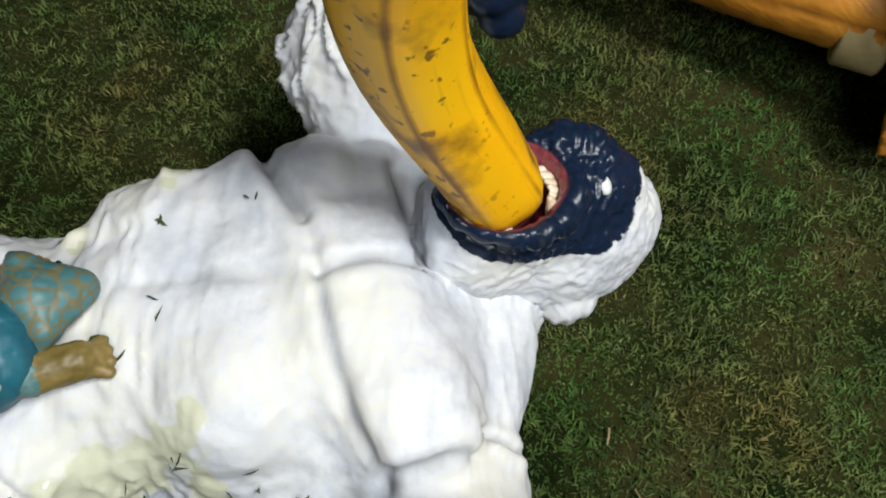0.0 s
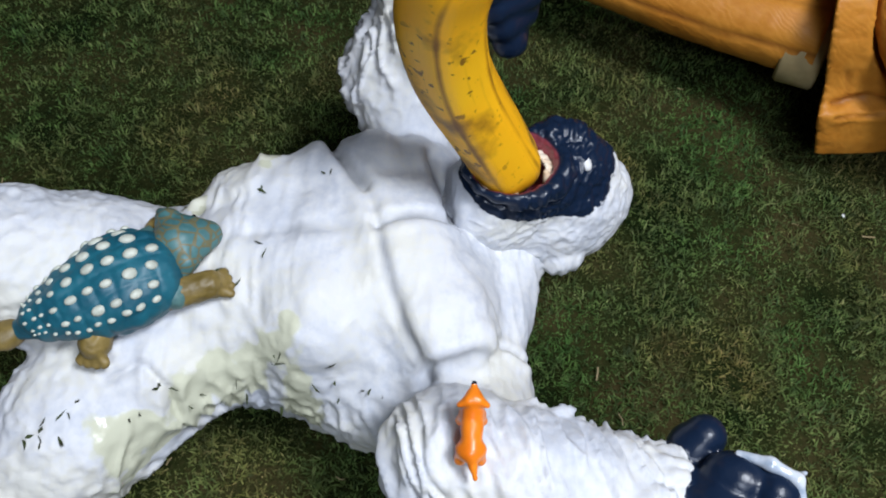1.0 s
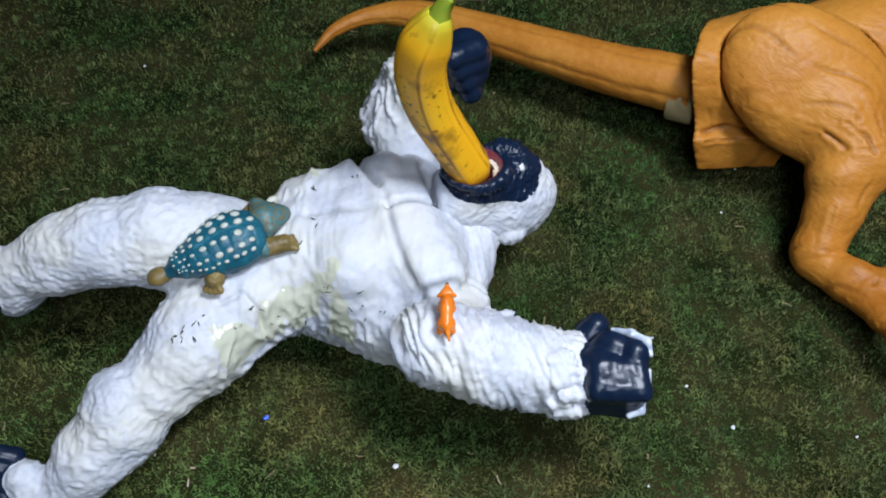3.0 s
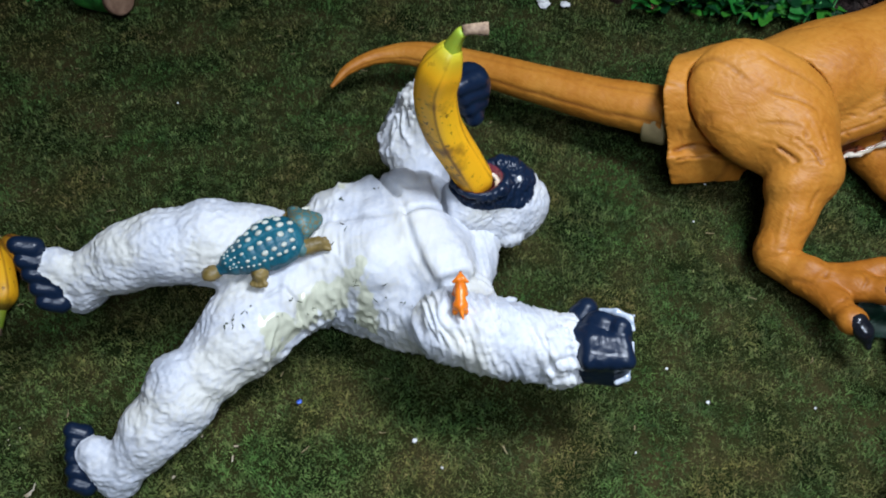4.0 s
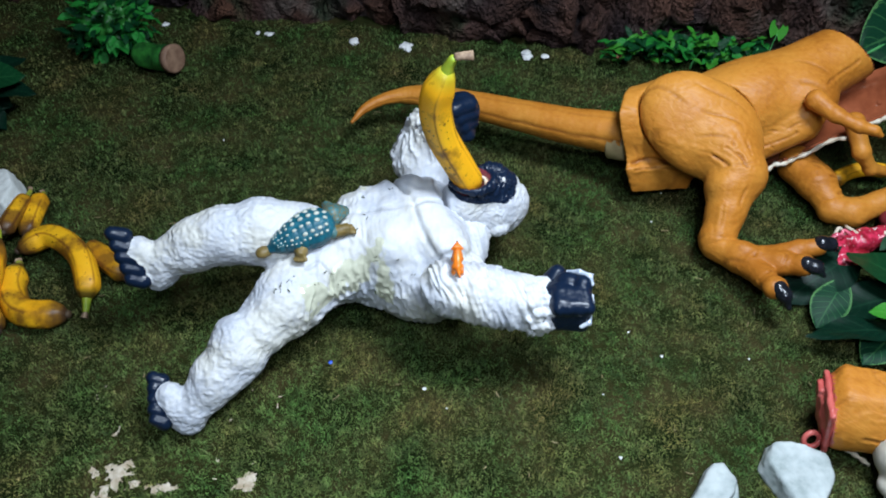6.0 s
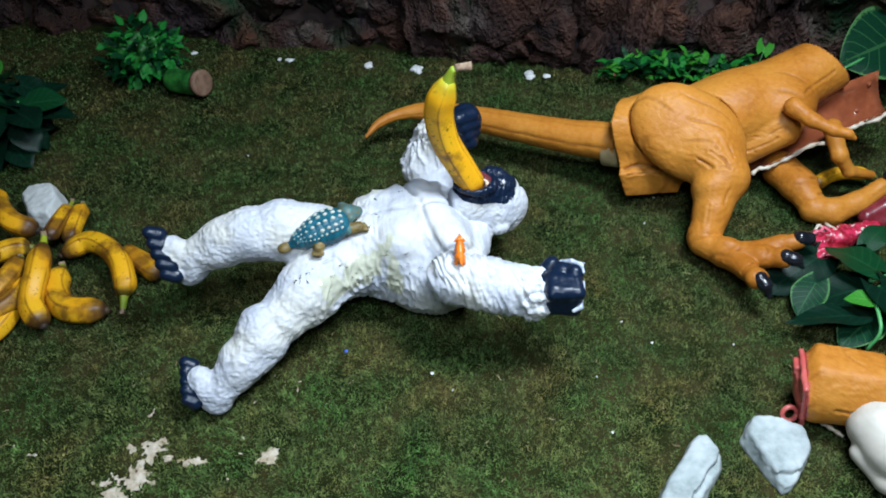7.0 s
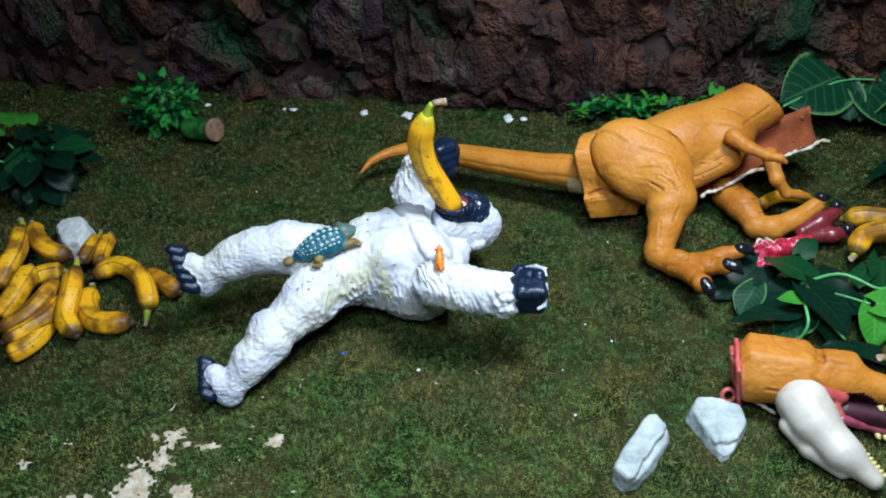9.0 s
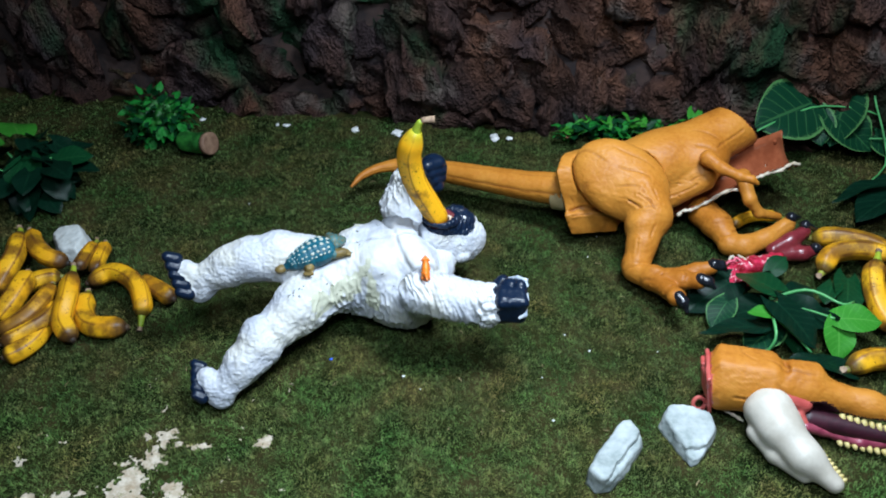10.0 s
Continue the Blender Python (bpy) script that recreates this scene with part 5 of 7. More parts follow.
# ---- tiny orange dog ----
def dog():
    q = []
    o, f = np.array((0.036, 0.0435, 0.1512)), np.array((0.02, 0.98, 0.25))
    f /= np.linalg.norm(f)
    s = np.array((1.0, 0, 0))
    u = np.cross(s, f)

    def at(a, b, h):
        return o + 0.72 * (s * a + f * b + u * h)

    q += rope([at(0, -0.013, 0.011), at(0.0, 0.0, 0.012), at(0, 0.009, 0.013)], [0.0045, 0.0038, 0.0044], 0, 0.003)
    q += rope([at(0, 0.008, 0.015), at(0, 0.0145, 0.019), at(0, 0.021, 0.0185)], [0.0036, 0.0034, 0.0013], 0, 0.002)
    q += rope([at(0.0005, -0.016, 0.012), at(0.0015, -0.021, 0.01), at(0.003, -0.027, 0.008)], [0.0016, 0.0013, 0.0010], 0, 0.002)
    for sx in (-1, 1):
        q.append(cap(at(0.003 * sx, 0.013, 0.021), at(0.0075 * sx, 0.011, 0.019), 0.0022, 0.0012, 0, 0.001))
        q += rope([at(0.004 * sx, -0.012, 0.009), at(0.0055 * sx, -0.017, 0.003), at(0.006 * sx, -0.0165, -0.004)], [0.0034, 0.0020, 0.0018], 0, 0.002)
        q += rope([at(0.004 * sx, 0.007, 0.009), at(0.0058 * sx, 0.004, 0.002), at(0.006 * sx, 0.005, -0.004)], [0.0027, 0.0018, 0.0016], 0, 0.002)
    q.append(egg(at(0, 0.0225, 0.0187), (0.0012, 0.0012, 0.0012), (0, 0, 0), 1, 0.0005))
    mesh = grown("toy_dog", q, 0.0006)
    alone("toy_dog", mesh, [ORANGE, BLACK], (0.036, 0.036, 0.153), "tiny bright orange plastic dog standing on the ape's arm", "toy dog")


dog()


# ---- big orange toy dinosaur without its head ----
def pad(c, r, along, face, mat=0, k=0.012, sign=1):
    """An ellipsoid laid along one direction and facing another."""
    x = Vector(along).normalized()
    z = (Vector(face) - x * x.dot(Vector(face))).normalized()
    m = np.array(Matrix((x, z.cross(x), z)).transposed())
    c, r = np.array(c, float), np.array(r, float)

    def dist(p):
        q = (p - c) @ m
        k0 = np.linalg.norm(q / r, axis=1)
        k1 = np.linalg.norm(q / (r * r), axis=1) + 1e-9
        return k0 * (k0 - 1) / k1

    return dist, c - r.max(), c + r.max(), mat, k, sign


def from_path(p, pts):
    """Distance of the rows of p from a broken line in space."""
    best = np.full(len(p), 9.0)
    for a, b in zip(pts[:-1], pts[1:]):
        a, b = np.array(a), np.array(b)
        ab = b - a
        t = np.clip((p - a) @ ab / (ab @ ab), 0, 1)
        best = np.minimum(best, np.linalg.norm(p - a - t[:, None] * ab, axis=1))
    return best


def strokes(p, axis, seed):
    """Parallel creases along an axis, broken here and there."""
    f = Vector(axis).normalized()
    e = f.cross(Vector((0.31, 0.2, 0.93))).normalized()
    g = f.cross(e)
    warp = 2.6 * cloudy(p * 11, seed, 2)
    u, v, w = p @ np.array(f), p @ np.array(e), p @ np.array(g)
    wave = np.sin(v * 260 + w * 60 + warp + 0.8 * np.sin(u * 60))
    line = np.clip((wave - 0.8) / 0.2, 0, 1)
    gate = np.clip(0.1 + 2.0 * cloudy(p * np.array([22, 26, 26]), seed + 5, 2), 0, 1)
    return line * gate


def creased(p, creases):
    """How deep each place lies in the drawn folds, 0 to 1, and how far it is pushed up beside them."""
    deep, lip = np.zeros(len(p)), np.zeros(len(p))
    wob = p + 0.0022 * np.stack([cloudy(p * 70, 301, 2), cloudy(p * 70, 302, 2), cloudy(p * 70, 303, 2)], 1)
    for pts, strong, wide in creases:
        d = from_path(wob, pts)
        deep = np.maximum(deep, strong * np.exp(-((d / wide) ** 2)))
        lip = np.maximum(lip, strong * np.exp(-(((d - 2.6 * wide) / (1.5 * wide)) ** 2)))
    return deep, lip


def wrinkled(amount, axis=(1, 0.3, 0.1), creases=()):
    """Broad muscle swelling with drawn folds, creases along the limb and fine skin lines."""
    def push(p, n, slot):
        lines = np.exp(-((cloudy(p * np.array([70, 95, 95]), 83, 2) / 0.12) ** 2))
        deep, lip = creased(p, creases)
        return np.where(slot == 0, amount * (0.55 * cloudy(p * 16, 87, 2) - 0.5 * strokes(p, axis, 81) - 0.15 * lines - 1.1 * deep + 0.35 * lip) + 0.0003 * cloudy(p * 150, 85, 2), 0)
    return push


def washed(axis=(1, 0.3, 0.1), creases=()):
    """Where the brown wash of the paint has run into the creases."""
    def run(p, n, lead):
        lines = np.exp(-((cloudy(p * np.array([70, 95, 95]), 83, 2) / 0.08) ** 2))
        return {"wash": np.clip(0.4 * strokes(p, axis, 81) ** 1.3 + 0.1 * lines + 0.85 * creased(p, creases)[0], 0, 1)}
    return run


def beyond(spot, n, lo, hi, mat=0, k=0.001):
    """Carves away all that lies behind a plane."""
    spot, n = np.array(spot, float), np.array(n, float)
    n = n / np.linalg.norm(n)
    return (lambda p: (p - spot) @ n), np.array(lo, float), np.array(hi, float), mat, k, -1


def trunk_forms():
    """Hips with their flared cut edge, ribs and the hollow neck."""
    return [egg((0.327, 0.341, 0.09), (0.05, 0.047, 0.057), (0, 0, 15), 0, 0.02), cap((0.25, 0.338, 0.1), (0.322, 0.343, 0.098), 0.038, 0.049, 0, 0.02), egg((0.41, 0.355, 0.1), (0.085, 0.055, 0.058), (0, -8, 16), 0, 0.03),
            cap((0.45, 0.365, 0.108), (0.57, 0.41, 0.143), 0.05, 0.041, 0, 0.03), egg((0.497, 0.343, 0.118), (0.04, 0.036, 0.036), (0, 0, 16), 0, 0.02),
            slab((0.285, 0.306, 0.08), (0.06, 0.008, 0.05), (-19, 5, 6), 0, 0.014, 0.004), slab((0.297, 0.291, 0.042), (0.0535, 0.009, 0.02), (-4, 2, 5), 0, 0.006, 0.003),
            egg((0.37, 0.312, 0.062), (0.05, 0.03, 0.034), (0, 0, 0), 0, 0.016), cap((0.425, 0.305, 0.062), (0.49, 0.312, 0.1), 0.016, 0.02, 0, 0.014),
            pad((0.351, 0.297, 0.116), (0.0865, 0.0632, 0.036), (0.8, -0.43, -0.42), (-0.1, -0.72, 0.68), 0, 0.001, -1),
            beyond((0.261, 0.2935, 0.076), (0.87, -0.38, 0.31), (0.15, 0.2, 0.0), (0.3, 0.42, 0.2)),
            slab((0.5875, 0.4175, 0.164), (0.03, 0.09, 0.09), (0, -32, 34), 1, 0.001, 0.002, -1), pad((0.572, 0.411, 0.146), (0.07, 0.034, 0.034), (0.7, 0.47, 0.53), (0, -0.7, 0.7), 1, 0.001, -1)]


def leg_forms():
    """The broad disc of the thigh, the knee, the calf and the ankle."""
    forms = [pad((0.351, 0.297, 0.116), (0.083, 0.06, 0.03), (0.8, -0.43, -0.42), (-0.1, -0.72, 0.68), 0, 0.012), cap((0.378, 0.274, 0.1), (0.392, 0.243, 0.083), 0.036, 0.033, 0, 0.02)]
    forms += rope([(0.389, 0.238, 0.078), (0.372, 0.207, 0.056), (0.361, 0.184, 0.034)], [0.032, 0.0225, 0.0215], 0, 0.01)
    forms += [egg((0.371, 0.227, 0.074), (0.024, 0.022, 0.028), (30, 0, 0), 0, 0.008), egg((0.355, 0.178, 0.03), (0.019, 0.018, 0.02), (0, 0, 0), 0, 0.008)]
    return forms


THIGH_FOLDS = [([(0.3206, 0.304, 0.1515), (0.3428, 0.287, 0.1417), (0.363, 0.277, 0.1322), (0.3773, 0.2466, 0.1242)], 0.9, 0.0015), ([(0.301, 0.282, 0.117), (0.33, 0.265, 0.108), (0.354, 0.2507, 0.1114), (0.37, 0.23, 0.106)], 1.0, 0.0018),
               ([(0.3346, 0.31, 0.1577), (0.3584, 0.2936, 0.1473), (0.377, 0.28, 0.1354)], 0.5, 0.0012), ([(0.3675, 0.2295, 0.102), (0.385, 0.2266, 0.1105), (0.403, 0.2294, 0.111)], 0.7, 0.0014), ([(0.3946, 0.2214, 0.1074), (0.3896, 0.209, 0.0915), (0.3758, 0.1905, 0.0704)], 0.5, 0.0016),
               ([(0.363, 0.1954, 0.073), (0.358, 0.1783, 0.0565), (0.354, 0.161, 0.0354)], 0.9, 0.0016), ([(0.381, 0.2687, 0.1352), (0.392, 0.252, 0.126), (0.3967, 0.2366, 0.1166)], 0.7, 0.0013), ([(0.3677, 0.2465, 0.1212), (0.3827, 0.2347, 0.1162), (0.3893, 0.2235, 0.1094)], 0.9, 0.0014)]
TRUNK_FOLDS = [([(0.4, 0.308, 0.131), (0.427, 0.3055, 0.117)], 0.7, 0.0014), ([(0.4267, 0.304, 0.0884), (0.45, 0.304, 0.0964), (0.4846, 0.308, 0.1185), (0.497, 0.307, 0.123)], 1.0, 0.002), ([(0.429, 0.304, 0.109), (0.4385, 0.3026, 0.089), (0.4484, 0.291, 0.082)], 0.6, 0.0013),
               ([(0.4567, 0.3355, 0.1476), (0.462, 0.3226, 0.1307), (0.461, 0.317, 0.113)], 0.35, 0.0015), ([(0.5116, 0.331, 0.1486), (0.542, 0.3574, 0.1505), (0.5616, 0.3674, 0.1576)], 0.7, 0.0016), ([(0.2696, 0.2907, 0.066), (0.2934, 0.295, 0.0688), (0.3232, 0.291, 0.0613), (0.341, 0.287, 0.0563)], 1.0, 0.0022),
               ([(0.2714, 0.2815, 0.062), (0.3, 0.2844, 0.061), (0.331, 0.2858, 0.053)], 0.7, 0.0015), ([(0.2613, 0.3, 0.107), (0.271, 0.297, 0.085), (0.2767, 0.2934, 0.071)], 0.5, 0.0016), ([(0.2757, 0.316, 0.117), (0.2828, 0.298, 0.0945), (0.3045, 0.297, 0.071)], 0.5, 0.0016), ([(0.435, 0.3054, 0.1005), (0.4617, 0.3, 0.1017), (0.48, 0.302, 0.114)], 0.8, 0.0013), ([(0.43, 0.2954, 0.0793), (0.452, 0.2935, 0.089), (0.474, 0.2946, 0.1026)], 0.7, 0.0013)]


def trex():
    root = thing("toy_dinosaur", (0.42, 0.32, 0.0), "large headless orange tan toy dinosaur crouching on the turf", "toy dinosaur")
    way = (0.75, -0.1, 0.65)
    part("body", grown("body", trunk_forms(), 0.002, wrinkled(0.0024, way, TRUNK_FOLDS), marks=washed(way, TRUNK_FOLDS)), [TAN, BROWN], root, "wrinkled orange tan body with an open neck")
    path = bow([(-0.104, 0.424, 0.045), (-0.082, 0.446, 0.055), (-0.046, 0.462, 0.06), (0.0, 0.463, 0.06), (0.074, 0.432, 0.062), (0.134, 0.4, 0.066), (0.197, 0.368, 0.07), (0.268, 0.336, 0.077)], 200)
    s = np.linspace(0, 1, 200)
    rad = np.interp(s, [0, 0.05, 0.15, 0.3, 0.46, 0.6, 0.8, 1], [0.0016, 0.004, 0.007, 0.0095, 0.0168, 0.02, 0.0235, 0.028])
    rad = np.convolve(np.pad(rad, 8, "edge"), np.ones(17) / 17, "valid")

    def tail_form(a, u):
        turn = a + 0.12 * noise.noise(Vector((u * 14, 3, 0)))
        groove = math.exp(-(((turn - 0.32) / 0.07) ** 2)) + 0.5 * math.exp(-(((turn - 1.5) / 0.06) ** 2))
        ring = noise.noise(Vector((u * 90, math.cos(a) * 1.5, math.sin(a) * 1.5)))
        return 1 - 0.06 * groove + 0.02 * ring + 0.03 * noise.noise(Vector((u * 22, math.cos(a) * 2, math.sin(a) * 2)))

    tail_bm = swept("tail", path, rad, 56, tail_form)
    tail_mesh = bpy.data.meshes.new("tail")
    tail_bm.to_mesh(tail_mesh)
    tail_bm.free()
    angle = np.tile(2 * math.pi * np.arange(56) / 56, 200)
    ripple = np.array([0.12 * noise.noise(Vector((u * 14, 3, 0))) for u in s]).repeat(56)
    wash = 0.85 * np.exp(-(((angle + ripple - 0.32) / 0.07) ** 2)) + 0.35 * np.exp(-(((angle + ripple - 1.5) / 0.06) ** 2))
    tail_mesh.attributes.new("wash", "FLOAT", "POINT").data.foreach_set("value", np.clip(wash, 0, 1))
    tail = part("tail", tail_mesh, TAN, root, "long tapering orange tan tail")
    ring = path[-20] - path[-1]
    ring /= np.linalg.norm(ring)
    e = np.array((0.262, 0.336, 0.068))
    part("ring", swept("ring", [e - ring * 0.012, e - ring * 0.01, e + ring * 0.012, e + ring * 0.014], [0.0255, 0.0272, 0.027, 0.025], 30), TAN_RING, tail, "pale plastic joint ring")
    way = (0.8, -0.43, -0.42)
    leg = part("leg", grown("leg", leg_forms(), 0.0018, wrinkled(0.0026, way, THIGH_FOLDS), marks=washed(way, THIGH_FOLDS)), TAN, root, "muscular wrinkled leg")
    foot_q = rope([(0.358, 0.174, 0.028), (0.378, 0.148, 0.03), (0.392, 0.108, 0.041), (0.397, 0.084, 0.047)], [0.02, 0.0175, 0.0125, 0.0115], 0, 0.007)
    foot_q += rope([(0.378, 0.15, 0.031), (0.415, 0.124, 0.045), (0.436, 0.112, 0.053)], [0.0175, 0.0135, 0.0115], 0, 0.006) + rope([(0.4, 0.14, 0.036), (0.44, 0.139, 0.05), (0.462, 0.138, 0.056)], [0.015, 0.0115, 0.0105], 0, 0.006)
    foot_q += [egg((0.396, 0.084, 0.049), (0.0135, 0.0125, 0.0125), (0, 0, 0), 0, 0.004), egg((0.436, 0.112, 0.055), (0.0135, 0.0125, 0.0125), (0, 0, 0), 0, 0.004), egg((0.379, 0.15, 0.035), (0.024, 0.014, 0.0185), (0, -20, -35), 0, 0.002)]
    cuffs = [([(0.402, 0.146, 0.05), (0.386, 0.132, 0.05), (0.372, 0.128, 0.036)], 1.0, 0.0014), ([(0.398, 0.104, 0.056), (0.39, 0.1, 0.056), (0.383, 0.098, 0.048)], 0.7, 0.0012), ([(0.42, 0.13, 0.062), (0.418, 0.118, 0.06), (0.412, 0.112, 0.05)], 0.7, 0.0012)]
    part("foot", grown("foot", foot_q, 0.0018, wrinkled(0.0018, (0.8, -0.5, 0.2), cuffs), marks=washed((0.8, -0.5, 0.2), cuffs)), TAN, leg, "three toed foot")
    for a, b in (((0.398, 0.079, 0.053), (0.408, 0.062, 0.038)), ((0.437, 0.108, 0.06), (0.456, 0.098, 0.05)), ((0.464, 0.138, 0.062), (0.485, 0.138, 0.05))):
        part("claw", grown("claw", rope([a, tuple(0.5 * (np.array(a) + b) + (0, 0, 0.004)), b], [0.0095, 0.008, 0.003], 0, 0.004), 0.0012), BLACK, leg, "glossy black claw")
    leg2_q = rope([(0.5, 0.312, 0.034), (0.513, 0.274, 0.034), (0.524, 0.244, 0.026)], [0.026, 0.0225, 0.0155], 0, 0.01) + [egg((0.52, 0.25, 0.026), (0.018, 0.017, 0.019), (0, 0, 0), 0, 0.006)]
    folds2 = [([(0.5, 0.26, 0.055), (0.516, 0.262, 0.058), (0.53, 0.268, 0.05)], 1.0, 0.0015), ([(0.505, 0.29, 0.06), (0.52, 0.285, 0.058)], 0.7, 0.0014), ([(0.512, 0.23, 0.04), (0.524, 0.24, 0.046), (0.536, 0.25, 0.036)], 0.9, 0.0014), ([(0.55, 0.222, 0.042), (0.552, 0.236, 0.042)], 0.9, 0.0014)]
    leg2 = part("leg", grown("leg", leg2_q, 0.002, wrinkled(0.0024, (0.3, -0.9, -0.1), folds2), marks=washed((0.3, -0.9, -0.1), folds2)), TAN, root, "folded far leg")
    foot2_q = rope([(0.523, 0.237, 0.022), (0.545, 0.226, 0.024), (0.58, 0.234, 0.033), (0.618, 0.25, 0.046)], [0.019, 0.0175, 0.0145, 0.012], 0, 0.007) + [egg((0.543, 0.226, 0.026), (0.021, 0.015, 0.018), (0, -12, 12), 0, 0.003), egg((0.612, 0.247, 0.046), (0.013, 0.011, 0.012), (0, 0, 0), 0, 0.004)]
    part("foot", grown("foot", foot2_q, 0.002, wrinkled(0.0018, (0.9, 0.3, 0.2), folds2), marks=washed((0.9, 0.3, 0.2), folds2)), TAN, leg2, "far foot turned on its side")
    sole_q = rope([(0.585, 0.212, 0.026), (0.615, 0.222, 0.034), (0.64, 0.235, 0.042)], [0.011, 0.014, 0.01], 0, 0.004) + rope([(0.6, 0.207, 0.02), (0.63, 0.204, 0.022), (0.648, 0.207, 0.024)], [0.012, 0.012, 0.009], 0, 0.004)
    part("sole", grown("sole", sole_q, 0.0022, wrinkled(0.001), marks=washed()), RED, leg2, "dark red inside of the foot")
    for a, b in (((0.622, 0.253, 0.058), (0.64, 0.262, 0.05)), ((0.642, 0.24, 0.05), (0.662, 0.242, 0.04)), ((0.65, 0.206, 0.03), (0.668, 0.205, 0.02))):
        part("claw", grown("claw", rope([a, b], [0.009, 0.0035], 0, 0.004), 0.0015), BLACK, leg2, "glossy black claw")
    arm_q = rope([(0.487, 0.3, 0.148), (0.505, 0.276, 0.142), (0.527, 0.258, 0.138), (0.543, 0.25, 0.137)], [0.0135, 0.0088, 0.0072, 0.0062], 0, 0.006)
    arm_q += [cap((0.543, 0.25, 0.137), (0.551, 0.247, 0.132), 0.0055, 0.003, 0, 0.003), cap((0.543, 0.25, 0.137), (0.549, 0.254, 0.128), 0.005, 0.0025, 0, 0.003)]
    part("arm", grown("arm", arm_q, 0.0016, wrinkled(0.0012), marks=washed()), TAN, root, "small bent arm")
    arm2_q = rope([(0.556, 0.315, 0.1), (0.562, 0.285, 0.075), (0.58, 0.28, 0.05), (0.618, 0.288, 0.035)], [0.013, 0.01, 0.008, 0.006], 0, 0.006)
    part("arm", grown("arm", arm2_q, 0.0016, wrinkled(0.0012), marks=washed()), TAN, root, "small bent arm")
    # the loose belly half, a trough with a cream rim
    bm = bmesh.new()
    rings = []
    count, arc = 18, 13
    near_line = bow([(0.449, 0.288, 0.046), (0.49, 0.296, 0.063), (0.56, 0.312, 0.085), (0.61, 0.33, 0.097), (0.66, 0.346, 0.1)], count)
    far_line = bow([(0.44, 0.36, 0.062), (0.54, 0.385, 0.1), (0.643, 0.403, 0.13)], count)
    sink = Vector((0.12, 0.3, -0.95)).normalized()
    for i in range(count):
        for inner in (0, 1):
            ring_verts = []
            for j in range(arc):
                f = j / (arc - 1)
                spot = Vector(near_line[i]).lerp(Vector(far_line[i]), f) + sink * (0.034 * math.sin(math.pi * f) ** 0.7)
                ring_verts.append(bm.verts.new(spot - sink * 0.004 * inner))
            rings.append(ring_verts)
    for i in range(count - 1):
        for inner in (0, 1):
            a, b = rings[2 * i + inner], rings[2 * i + 2 + inner]
            for j in range(arc - 1):
                bm.faces.new((a[j], a[j + 1], b[j + 1], b[j])).smooth = True
        for j in (0, arc - 1):
            bm.faces.new((rings[2 * i][j], rings[2 * i + 1][j], rings[2 * i + 3][j], rings[2 * i + 2][j]))
    for i in (0, count - 1):
        for j in range(arc - 1):
            bm.faces.new((rings[2 * i][j], rings[2 * i][j + 1], rings[2 * i + 1][j + 1], rings[2 * i + 1][j]))
    bmesh.ops.recalc_face_normals(bm, faces=bm.faces)
    rim_path = [rings[2 * i][0].co.copy() for i in range(count)]
    end_path = [rings[2 * (count - 1)][j].co.copy() for j in range(arc)]
    belly = part("belly_half", bm, BROWN, root, "glossy brown inside of the opened belly")
    part("rim", swept("rim", bow([tuple(v + Vector((0, 0.0022 * math.sin(i * 2.1), 0.003 * math.sin(i * 1.3)))) for i, v in enumerate(rim_path)], 60), [0.0028 + 0.0008 * math.sin(i * 1.7) for i in range(60)], 8), CREAM, belly, "rough cream seam")
    part("rim", swept("rim", [tuple(v) for v in end_path], [0.0022] * arc, 8), BROWN, belly)
    ledge = [tuple(Vector(near_line[i]).lerp(Vector(far_line[i]), 0.16) + sink * 0.015) for i in range(1, count - 3)]
    part("ledge", swept("ledge", ledge, [0.0024] * len(ledge), 8), BROWN, belly, "raised inner ledge")
    for i, f in ((3, 0.1), (5, 0.1), (16, 0.12), (16, 0.9), (14, 0.55)):
        foot_at = Vector(near_line[i]).lerp(Vector(far_line[i]), f) + sink * (0.034 * math.sin(math.pi * f) ** 0.7)
        part("peg", swept("peg", [foot_at + sink * 0.001, foot_at - sink * 0.006, foot_at - sink * 0.0075], [0.0038, 0.0034, 0.0024], 10), BROWN, belly, "small round peg")


trex()


